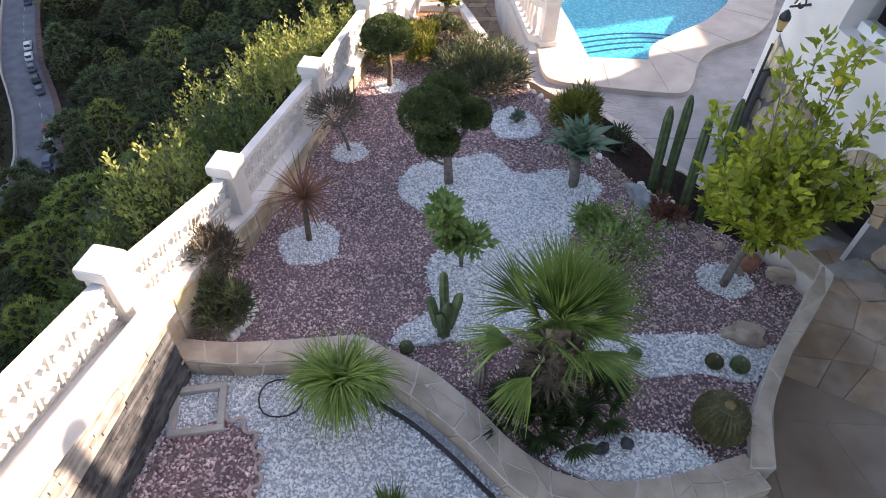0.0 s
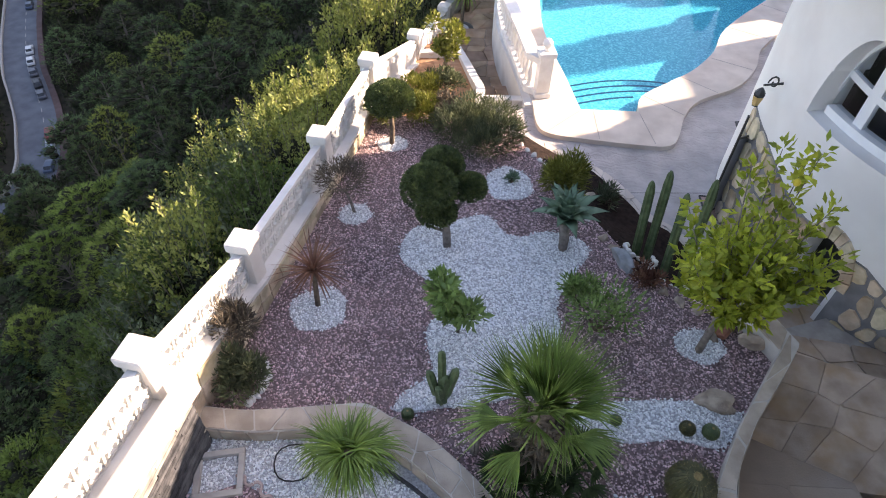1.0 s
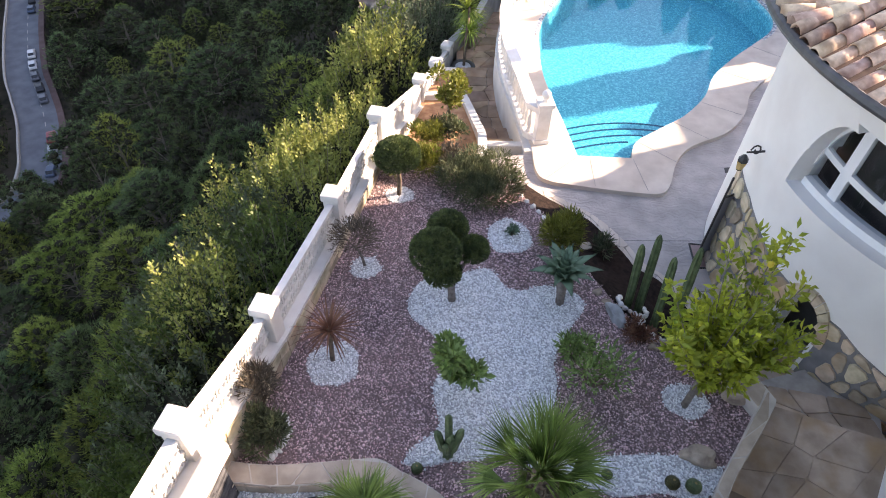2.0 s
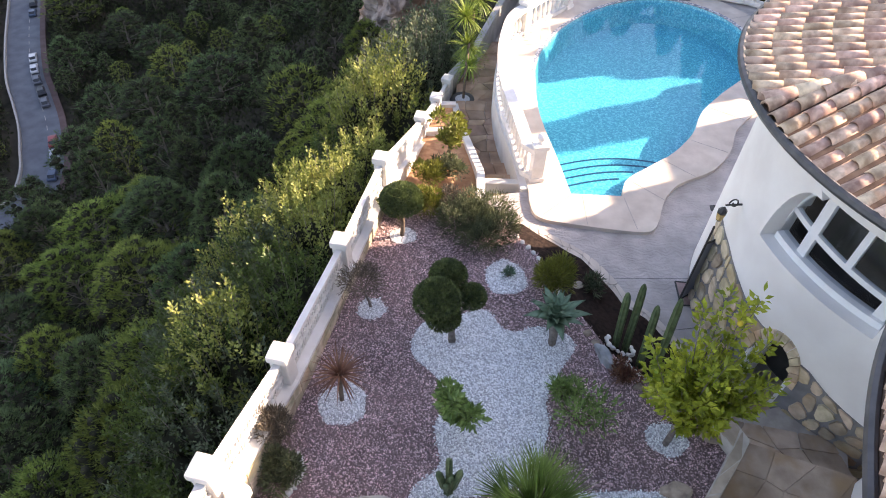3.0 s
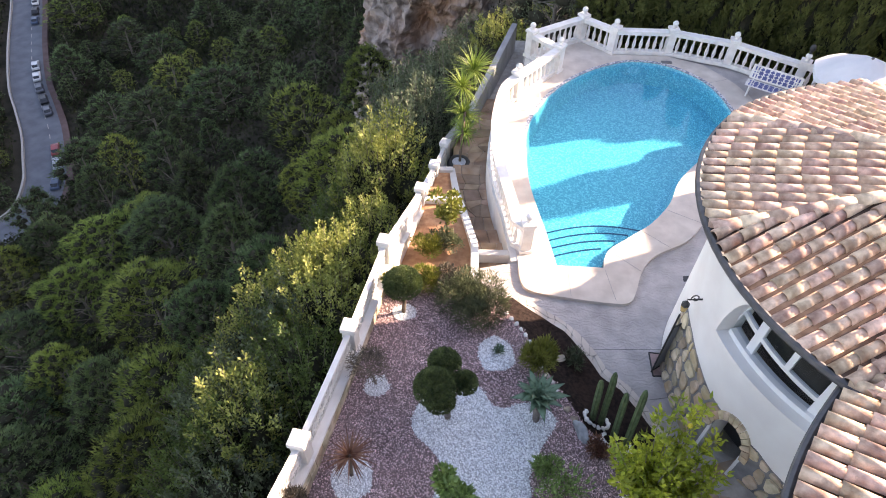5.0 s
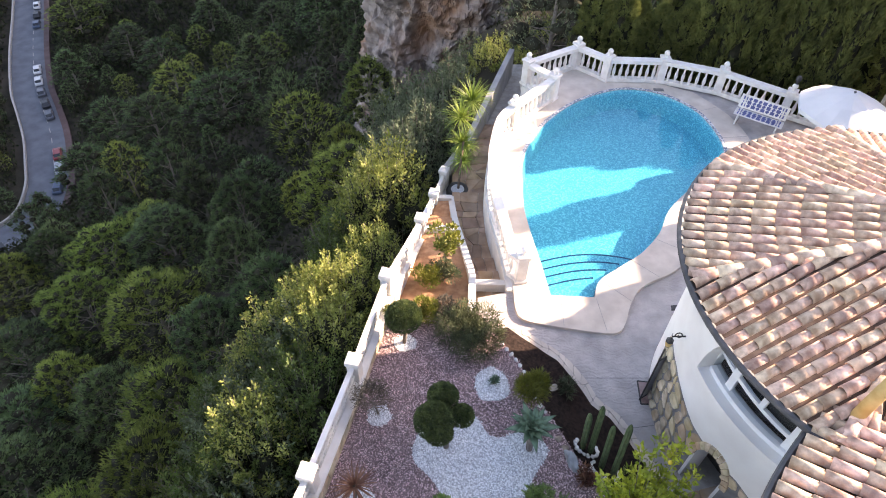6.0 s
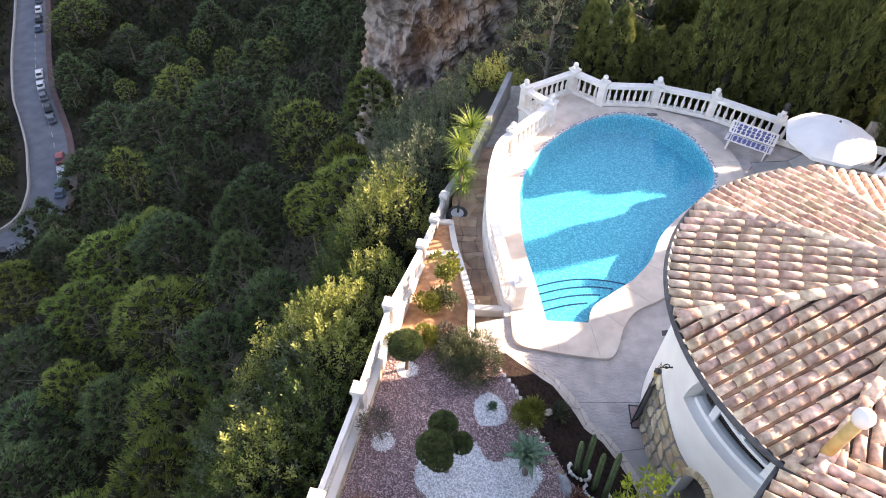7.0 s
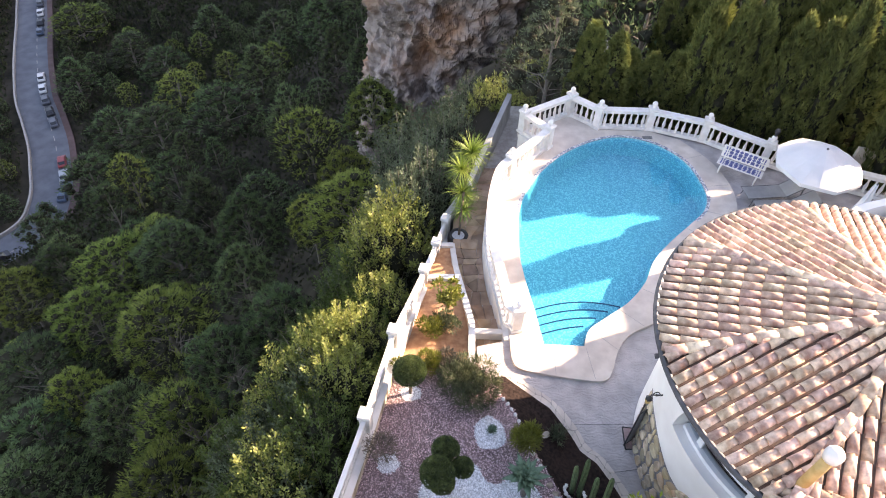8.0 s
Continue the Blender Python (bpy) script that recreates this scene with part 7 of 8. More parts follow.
def needle_tufts(c, d, out, length_, width, rng):
    """Single-triangle needle tufts along d that show their broad side outwards."""
    n = len(c)
    d = d / np.maximum(np.linalg.norm(d, axis=1, keepdims=True), 1e-6)
    side = np.cross(d, out + rng.normal(size=(n, 3)) * 0.45)
    side /= np.maximum(np.linalg.norm(side, axis=1, keepdims=True), 1e-6)
    L = (rng.uniform(0.6, 1.35, n) * length_)[:, None]
    W = (rng.uniform(0.7, 1.3, n) * width)[:, None]
    v = np.stack([c - side * W / 2, c + side * W / 2, c + d * L], 1).reshape(-1, 3)
    return v, np.arange(n * 3).reshape(-1, 3)


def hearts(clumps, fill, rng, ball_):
    """Lumpy near-black cores inside the plumes, shade put into the colour."""
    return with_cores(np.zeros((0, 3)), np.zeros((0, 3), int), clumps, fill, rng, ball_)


def pine_mesh(seed, h, r, mat, plumes=84, per=95, tuft=0.22, pointed=False, low=0.28):
    """An Aleppo pine: a leaning trunk, rising limbs, and a lobed dome of many small plumes of needles over dark shade
    cores.
    """
    rr = random.Random(seed)
    rng2 = np.random.default_rng(seed)
    lobes = [(rr.uniform(0, 6.3), rr.uniform(0.1, 0.75), rr.uniform(0.25, 0.45)) for k in range(7)]
    cl = []
    for k in range(plumes):
        f_ = (k + 0.5) / plumes
        a = k * 2.39996 + rr.uniform(-0.35, 0.35)
        env = (1 - f_) ** 0.8 * 0.95 + 0.05 if pointed else math.sqrt(max(0.0, 1 - f_ ** 2.2)) * (0.72 + 0.28 * min(1.0, f_ * 3))
        lob = 0.95
        for la, lf, lw in lobes:
            da = (a - la + math.pi) % (2 * math.pi) - math.pi
            lob = max(lob, 0.95 + lw * math.exp(-(da / 0.55) ** 2 - ((f_ - lf) / 0.22) ** 2))
        d = r * env * lob * rr.uniform(0.72, 0.95)
        z = h * (low + (0.93 - low) * f_) + 0.06 * h * (lob - 0.95) + rr.uniform(-0.03, 0.03) * h
        s = r * rr.uniform(0.13, 0.22) * (0.8 + 0.3 * env) * math.sqrt(84 / plumes)
        cl.append((d * math.cos(a), d * math.sin(a), z, s * 1.15, s * 1.15, s * rr.uniform(0.6, 0.85)))
    cs, ds, os_ = [], [], []
    for x, y, z, rx, ry, rz in cl:
        v = rng2.normal(size=(per, 3))
        v[:, 2] = np.abs(v[:, 2]) * 1.1 - 0.45
        v /= np.linalg.norm(v, axis=1, keepdims=True)
        rad = rng2.uniform(0.72, 1.08, (per, 1)) * (1 + 0.18 * np.sin(5 * v[:, :1] + x) * np.cos(4 * v[:, 1:2] + y))
        cs.append(np.array([x, y, z]) + v * rad * np.array([rx, ry, rz]))
        away = np.array([x, y, 0.0]) / max(math.hypot(x, y), 0.4)
        ds.append(v * 0.55 + away * 0.5 + np.array([0, 0, 0.6]) + rng2.normal(size=(per, 3)) * 0.28)
        os_.append(v)
    v, f = needle_tufts(np.concatenate(cs), np.concatenate(ds), np.concatenate(os_), tuft, tuft * 0.3, rng2)
    crown = cloud_mesh("crown", v, f, mat)
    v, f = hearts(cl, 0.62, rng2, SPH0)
    inner = cloud_mesh("twig_tangle", v, f, COREDARK)
    bm = bmesh.new()
    lean = rr.uniform(-0.5, 0.5)
    cone(bm, (0, 0, -1.2), (lean * 0.4, 0, h * 0.5), 0.062 * r, 0.04 * r, 7)
    cone(bm, (lean * 0.4, 0, h * 0.5), (lean * 0.6, 0.1, h * 0.9), 0.04 * r, 0.01 * r, 6)
    for c in cl[::3]:
        cone(bm, (lean * 0.4 * min(1, c[2] / h * 2), 0, max(c[2] - 0.16 * h, h * 0.15)), c[:3], 0.016 * r, 0.006 * r, 4, False)
    for k in range(5):
        c = cl[k * 3 % len(cl)]
        cone(bm, (0, 0, h * 0.2 + 0.2 * k), (c[0] * 1.1, c[1] * 1.1, h * 0.16 + 0.25 * k), 0.03, 0.008, 4, False)
    trunk = mesh_of(bm, "trunk", GREYBARK)
    return crown, inner, trunk


def shrub_mesh(seed, h, r, mat, shoots=58, leaves=64, leaf=0.092, bare=6):
    """An evergreen shrub: many upright shoots that fork from the ground, each tipped with a spray of small leaves, and a few bare twigs."""
    rr = random.Random(seed)
    rng2 = np.random.default_rng(seed)
    bm = bmesh.new()
    cs, ds = [], []
    for k in range(shoots + bare):
        a, q = k * 2.39996 + rr.uniform(-0.3, 0.3), math.sqrt((k + 0.5) / shoots)
        top = h * (1.0 - 0.55 * q * q) * rr.uniform(0.78, 1.08)
        e = Vector((r * min(q, 1.0) * math.cos(a), r * min(q, 1.0) * math.sin(a), top))
        b0 = Vector((e.x * 0.15, e.y * 0.15, 0))
        mid = b0.lerp(e, 0.55) + Vector((e.x * 0.15, e.y * 0.15, 0))
        if k >= shoots:
            e = mid.lerp(e, 1.25)
        if k % 2 == 0 or k >= shoots:
            cone(bm, b0, mid, 0.016, 0.01, 4, False)
            cone(bm, mid, e, 0.01, 0.004, 4, False)
        if k >= shoots:
            continue
        n = int(leaves * rr.uniform(0.6, 1.3))
        t_ = rng2.random(n)[:, None] ** 0.7
        base = np.array(mid) * (1 - t_) + np.array(e) * t_
        o = rng2.normal(size=(n, 3))
        o /= np.linalg.norm(o, axis=1, keepdims=True)
        cs.append(base + o * rng2.uniform(0.01, 0.16, (n, 1)) * (1.15 - 0.6 * t_))
        ds.append(o + np.array((e - mid).normalized()) * 0.9 + np.array([0, 0, 0.3]))
    c, d = np.concatenate(cs), np.concatenate(ds)
    n = len(c)
    v, f = blade_cloud(c, d, rng2.uniform(0.7, 1.3, n) * leaf, rng2.uniform(0.7, 1.2, n) * leaf * 0.58, 0.15, rng2)
    crown = cloud_mesh("crown", v, f, mat)
    # dark cores that paint shade into the middle of the shrub
    cl = []
    for k in range(9):
        a, q = k * 2.4, math.sqrt(k / 9)
        cl.append((0.62 * r * q * math.cos(a), 0.62 * r * q * math.sin(a), h * 0.42 * (1 - 0.4 * q), r * 0.34, r * 0.34, h * 0.3))
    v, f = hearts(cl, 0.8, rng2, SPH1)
    return crown, cloud_mesh("twig_tangle", v, f, COREDARK), mesh_of(bm, "trunk", GREYBARK)


def tree_proto(name, label, category, meshes, group):
    ob = new(name)
    tagged(ob, label, category, group)
    for me in meshes:
        p = new(me.name.split(".")[0], me)
        p.parent = ob
        if p.name.startswith("twig_tangle"):
            p["kind"] = "stuff"
    return ob


FINE, PINES = [], []
for k in range(6):
    lab = "dense yellow-green Aleppo pine on the hillside" if k % 2 == 0 else "dark green Aleppo pine on the hillside"
    m_, far_m = (PINE if k % 2 == 0 else PINEDARK), (PINE if k == 2 else PINEDARK)
    FINE.append((pine_mesh(100 + k, 11.0, 3.2, m_, 96, 105, 0.25, low=0.34), lab))
    PINES.append((pine_mesh(120 + k, 11.0, 3.2, far_m, 50, 44, 0.42, pointed=(k in (3, 4)), low=0.2), "dense yellow-green Aleppo pine on the hillside" if k == 2 else "dark green Aleppo pine on the hillside"))
SHRUBS = [(shrub_mesh(140, 3.2, 1.3, LIME), "sunlit yellow-green leafy bush outside the garden wall"), (shrub_mesh(141, 3.2, 1.5, OLIVE, 64, 52, 0.092), "grey-green bush outside the garden wall"), (shrub_mesh(142, 3.2, 1.45, MYRTLE, 64, 56, 0.092), "dark green leafy bush outside the garden wall"), (shrub_mesh(143, 3.2, 1.05, LIME, 40, 50, 0.085, 12), "sunlit straggly bush with bare twigs outside the wall")]


def plant_tree(protos, k, x, y, z, s, rot, name, category, group, wide=1.0):
    meshes, lab = protos[k]
    if (name, k) not in MADE:
        o = MADE[name, k] = tree_proto(name, lab, category, meshes, group)
        o.matrix_basis = Matrix.Translation((x, y, z)) @ Matrix.Rotation(rot, 4, "Z")
    else:
        o = copy_thing(MADE[name, k], Matrix.Translation((x, y, z)) @ Matrix.Rotation(rot, 4, "Z"))
    o.scale = (s * wide, s * wide, s)
    return o


MADE = {}
random.seed(17)
placed = []


def far_enough(x, y, d):
    for a, b in placed:
        if (a - x) ** 2 + (b - y) ** 2 < d * d:
            return False
    return True


def wall_top(y):
    return float(np.interp(y, [1, 3.2, 7.35, 9.75, 12.75, 15.7, 25], [2.9, 2.3, 1.6, 1.3, 0.2, -0.6, -1.6]))


def road_near(x, y):
    d = math.hypot(x, y)
    return any(np.min(np.hypot(ROAD_XY[:, 0] - x - x / d * q, ROAD_XY[:, 1] - y - y / d * q)) < 5.8 for q in (0, 4, 8, 12))


# the pines that stand out from the woods: place and crown radius; in the ravine also the height of the top
NEAR_PINES = ((-21.2, 29.2, 3.9), (-13.6, 17.1, 3.1), (-31.4, 34.7, 3.4), (-35.3, 30.4, 5.0), (-34.1, 44.4, 3.7), (-26.4, 43.1, 4.0), (-43.7, 41.6, 3.2), (-40.3, 44.9, 2.8), (-12.6, 12.3, 2.6), (-30.5, 22.5, 4.6), (-28.3, 25.7, 2.6), (-28.6, 18.0, 3.7), (-29.8, 47.3, 3.6), (-21.5, 21.5, 2.4), (-19.5, 12.5, 2.8))
FAR_PINES = ((-34.1, 84.8, 5.0), (-47.4, 86.9, 4.8), (-14.8, 58.4, 3.4), (-10.8, 80.0, 3.4), (-32.3, 100.0, 4.3), (-36.4, 130.3, 4.4), (-62.8, 128.8, 5.1), (-77.2, 143.5, 5.7), (-94.9, 155.9, 6.5), (-86.5, 131.5, 5.0), (-24.7, 121.6, 4.3), (-56.5, 78.3, 4.3), (-40.3, 56.8, 2.8), (-20.4, 74.1, 2.9), (-50.8, 106.4, 4.3), (-27.4, 54.2, 3.3), (-59.8, 156.2, 6.0), (-19.3, 66.3, 2.8), (-33.5, 61.4, 3.1), (-60.1, 97.0, 4.2), (-42.0, 65.7, 3.0), (-16.9, 93.7, 3.2))
RAVINE_PINES = ((-5.9, 47.0, 2.4, -15.4), (-6.4, 34.7, 2.3, -13.4), (-16.9, 40.0, 2.8, -22.5), (-9.0, 32.4, 1.6, -15.4), (-7.0, 17.7, 1.9, -7.6), (-11.8, 25.1, 1.8, -12.9), (-10.0, 17.0, 1.7, -9.4), (-4.1, 50.1, 2.0, -20.1))
for k, (x, y, r) in enumerate(NEAR_PINES):
    placed.append((x, y))
    h = 10.2
    plant_tree(FINE, (k * 2 if k < 3 else k) % 6, x, y, ground_z(x, y) - 0.8, h / 11, k * 1.9, "pine_tree", "pine", "hillside pines", r / 3.2 * 11 / h)
for k, (x, y, r) in enumerate(FAR_PINES):
    placed.append((x, y))
    plant_tree(PINES, k % 6, x, y, ground_z(x, y) - 0.8, 1.0, k * 1.7, "far_pine_tree", "pine", "hillside pines", r / 3.2)
for k, (x, y, r, top) in enumerate(RAVINE_PINES):
    placed.append((x, y))
    h = max(5.0, 4.0 * r)
    plant_tree(FINE, (0, 2, 1, 4, 3, 5, 1, 3)[k], x, y, top - 0.95 * h, h / 11, k * 2.3, "pine_tree", "pine", "hillside pines", r / 3.2 * 11 / h)
# the woods between them, a loose stand that widens with distance and keeps off the road
tries = 0
while len(placed) < 300 and tries < 14000:
    tries += 1
    depth = random.random() ** 0.7
    y = -2 + 170 * depth
    lim = fence_x(y) - 5.5
    x = lim - random.random() ** 1.1 * (26 + 0.85 * y)
    if y > 30 and x > -8 + 0.04 * (y - 30):
        continue
    if road_near(x, y):
        continue
    if not far_enough(x, y, 6.0 + y * 0.016):
        continue
    placed.append((x, y))
    h = random.uniform(4.8, 8.6)
    near = lim + 5.5 - x
    h = min(h, wall_top(y) - 1.2 - 0.62 * near - ground_z(x, y))
    if h < 2.5:
        continue
    k = random.choice((0, 1, 1, 2, 3, 4, 5, 5))
    plant_tree(FINE if y < 40 else PINES, k, x, y, ground_z(x, y) - 0.8, h / 11, random.uniform(0, 6.3), "pine_tree" if y < 40 else "far_pine_tree", "pine", "hillside pines", random.uniform(0.95, 1.3))

# undergrowth and far woods in one sheet of tufts
rngw = np.random.default_rng(44)
n = 110000
yy = -6 + 230 * rngw.random(n) ** 0.8
xx = np.array([fence_x(v) for v in yy]) - 2.6 - rngw.random(n) ** 0.9 * (34 + 0.95 * yy)
keep = np.ones(n, bool)
for p in ROAD_XY:
    keep &= np.hypot(xx - p[0], yy - p[1]) > 6.0
xx, yy = xx[keep], yy[keep]
cell = np.array([0.9 * max(0.0, noise.noise((a * 0.35, b * 0.35, 9.0)) + 0.45) for a, b in zip(xx, yy)])
zz = np.array([ground_z(a, b) for a, b in zip(xx, yy)]) + rngw.random(len(xx)) * 2.6 * cell
cc = np.stack([xx, yy, zz], 1)
dd = rngw.normal(size=cc.shape) * 0.6 + np.array([0, 0, 0.8])
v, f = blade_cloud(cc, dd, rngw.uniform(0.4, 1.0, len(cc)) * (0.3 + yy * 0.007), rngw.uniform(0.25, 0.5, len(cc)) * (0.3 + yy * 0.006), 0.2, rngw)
tagged(new("undergrowth", cloud_mesh("undergrowth", v, f, SCRUB)), "dense maquis scrub under the pines, shade in its dark colour", "scrub", kind="stuff")

# bushes just outside the garden wall, their tops in the sun
random.seed(23)
for k in range(54):
    y = -1 + 20 * (k + random.random()) / 54
    off = random.uniform(1.2, 3.8)
    x = fence_x(y) - off
    kind_ = random.choice((2, 2, 2, 1))
    top = wall_top(y) - (0.55 if y > 6 else 1.5) - (0.5 if y > 6 else 0.8) * off + random.uniform(-0.7, 0.25)
    s = random.uniform(0.85, 1.2)
    plant_tree(SHRUBS, kind_, x, y, top - 3.2 * s, s, random.uniform(0, 6.3), "wild_bush", "bush", "bushes outside the wall")
# bright kinds 0 and 3 paint sunlight into lit spots; darker kinds fill shade
for x, y, top, s, k in ((-2.7, 9.6, 0.75, 0.9, 0), (-2.8, 11.1, 0.35, 0.9, 0), (-1.62, 15.6, 0.55, 1.2, 0), (-4.8, 9.4, -0.75, 0.85, 3), (-5.3, 8.6, -1.3, 0.9, 2), (-4.4, 10.2, -0.3, 0.95, 3), (-3.8, 9.0, -0.35, 0.9, 2), (-4.5, 7.7, -0.2, 0.9, 3), (-3.4, 10.9, 0.0, 0.9, 0), (-4.2, 5.6, -0.1, 0.9, 1), (-1.3, 17.2, -0.1, 1.2, 1), (-0.6, 18.6, -0.3, 1.2, 1), (-0.5, 20.0, -0.5, 1.3, 1), (-2.3, 11.2, 0.45, 0.85, 3), (-3.05, 8.0, 0.75, 0.85, 2), (-1.95, 12.7, -0.1, 0.85, 0), (-3.98, 6.74, 0.75, 1.0, 0), (-4.6, 6.2, -0.4, 1.0, 2), (-2.15, 15.4, 0.1, 1.15, 0), (-3.0, 15.0, -1.7, 1.2, 2), (-1.2, 19.5, -1.6, 1.3, 1), (-0.4, 21.2, -1.8, 1.3, 1), (0.6, 23.6, -1.6, 1.2, 1), (-2.8, 10.6, 0.2, 1.1, 0), (-2.4, 12.4, -0.6, 1.0, 2), (-3.4, 8.8, -0.1, 1.0, 1), (-1.9, 17.6, -1.4, 1.1, 1), (2.3, 25.5, -1.2, 1.0, 0), (3.4, 24.5, -1.0, 0.9, 0), (1.4, 27, -2.2, 1.2, 1), (3.2, 28, -3.2, 1.3, 3), (0.2, 26, -3.0, 1.4, 1), (-1.4, 24, -3.2, 1.4, 1), (4.6, 27.5, -1.4, 1.2, 0), (0.4, 31, -6.5, 1.7, 2), (-1.6, 29, -5.4, 1.7, 1), (16.2, 20.2, 1.2, 1.4, 2), (17.6, 19.0, 1.4, 1.4, 2), (15.6, 21.6, 1.4, 1.5, 2)):
    plant_tree(SHRUBS, k, x, y, top - 3.2 * s, s, x * 3, "wild_bush", "bush", "bushes outside the wall")

# cypress hedge behind the terrace
def cypress_mesh(seed, h, r):
    """A cypress: a dense spindle of upright feathery sprays round a dark shade core."""
    rr = random.Random(seed)
    rng2 = np.random.default_rng(seed)
    cs, ds, os_ = [], [], []
    n_sp, per = 190, 72
    for k in range(n_sp):
        t_ = (k + 0.5) / n_sp
        env = min(1.0, 0.8 + 2 * t_) * (1 - t_ ** 2.6) ** 0.7
        a = k * 2.39996 + rr.uniform(-0.4, 0.4)
        d = r * 0.86 * env * rr.uniform(0.82, 1.1)
        w, tall = r * rr.uniform(0.1, 0.19), rr.uniform(0.3, 0.62)
        q = rng2.random((per, 1))
        ang = rng2.uniform(0, 2 * np.pi, (per, 1))
        rad = w * np.sin(np.pi * np.clip(0.15 + 0.85 * q, 0, 1)) * rng2.uniform(0.7, 1.1, (per, 1))
        o = np.concatenate([np.cos(ang), np.sin(ang), np.full((per, 1), 0.15)], 1)
        cs.append(np.array([d * math.cos(a), d * math.sin(a), h * 0.93 * t_]) + np.concatenate([o[:, :2] * rad, q * tall], 1) + np.array([math.cos(a), math.sin(a), 0]) * q * 0.07)
        ds.append(o * 0.5 + np.array([0.3 * math.cos(a), 0.3 * math.sin(a), 1.0]) + rng2.normal(size=(per, 3)) * 0.25)
        os_.append(o)
    v, f = needle_tufts(np.concatenate(cs), np.concatenate(ds), np.concatenate(os_), 0.15, 0.065, rng2)
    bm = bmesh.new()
    # lumpy near-black spindle standing in for the shade inside the crown
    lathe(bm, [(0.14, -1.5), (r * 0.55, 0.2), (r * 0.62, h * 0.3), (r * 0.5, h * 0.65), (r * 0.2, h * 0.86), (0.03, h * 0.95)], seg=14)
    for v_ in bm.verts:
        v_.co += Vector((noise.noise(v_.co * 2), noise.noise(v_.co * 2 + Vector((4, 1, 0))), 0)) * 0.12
    return cloud_mesh("crown", v, f, HEDGE), mesh_of(bm, "twig_tangle", COREDARK)


CYP = [(cypress_mesh(200 + k, 5.2, 0.76), "tall dark-green cypress clipped into a hedge behind the pool") for k in range(4)]
random.seed(5)
hedge_line = spline([(5.6, 22.6), (7.5, 22.4), (9.5, 21.7), (11.5, 20.7), (13.3, 19.9), (14.4, 19.6)], 5)
Lh = length(hedge_line)
nh = int(Lh / 0.85)
for k in range(nh):
    p, _ = along(hedge_line, k * Lh / nh)
    hs = float(np.interp(k / nh, [0, 0.1, 0.2, 0.38, 0.5, 1], [0.76, 0.7, 0.5, 0.76, 1.1, 1.14])) * random.uniform(0.9, 1.12)
    plant_tree(CYP, k % 4, p.x + random.uniform(-0.2, 0.2), p.y + random.uniform(-0.25, 0.25), -1.4, hs, random.uniform(0, 6.3), "cypress", "cypress", "cypress hedge", min(1.3, 0.95 / hs))
# the first, at the side edge, is added to throw shade on the pool
for x, y, s in ((14.9, 17.3, 1.5), (9.4, 24.6, 1.0), (10.5, 24.0, 1.05), (12.8, 23.0, 1.2), (14.6, 22.4, 1.3)):
    o = plant_tree(CYP, int(x) % 4, x, y, -0.6, s, x, "cypress", "cypress", "cypress hedge")
    if y < 18:
        o.scale = (1.05, 1.05, s)
# mostly unseen cypress row added beyond the terrace to shade the far pool
for k in range(11):
    plant_tree(CYP, k % 4, 15.2 + 0.8 * k, 20.1 + 0.1 * (k % 2), -1.2, 1.12, k * 1.3, "cypress", "cypress", "cypress hedge")

# light open pine at the terrace corner
o = tree_proto("corner_pine", "slender open grey-green pine behind the balustrade", "pine", pine_mesh(301, 6.2, 1.7, OLIVE, 46, 110, 0.13, True, 0.14), "")
o.matrix_basis = Matrix.Translation((4.3, 23.4, -1.9))

# pines and scrub on the shoulder behind the hedge
random.seed(31)
shoulder = []
tries = 0
while len(shoulder) < 46 and tries < 4000:
    tries += 1
    x, y = random.uniform(2.5, 34), random.uniform(26.5, 75)
    if x < 8.5 or any((a - x) ** 2 + (b - y) ** 2 < 12 for a, b in shoulder):
        continue
    shoulder.append((x, y))
    plant_tree(PINES, random.choice((1, 3, 4, 5)), x, y, ground_z(x, y) - 2.2, random.uniform(0.55, 0.8), random.uniform(0, 6.3), "far_pine_tree", "pine", "hillside pines")
rngw = np.random.default_rng(45)
n = 60000
xx, yy = rngw.uniform(2.6, 40, n), rngw.uniform(23.5, 95, n)
zz = np.array([ground_z(a, b) for a, b in zip(xx, yy)]) + rngw.random(n) * 1.0
cc = np.stack([xx, yy, zz], 1)
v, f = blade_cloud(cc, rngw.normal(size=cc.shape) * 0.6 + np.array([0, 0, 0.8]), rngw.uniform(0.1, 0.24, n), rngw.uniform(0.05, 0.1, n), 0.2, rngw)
tagged(new("scrub", cloud_mesh("scrub", v, f, SCRUB)), "scrub on the shoulder behind the hedge, shade in its dark colour", "scrub", kind="stuff")

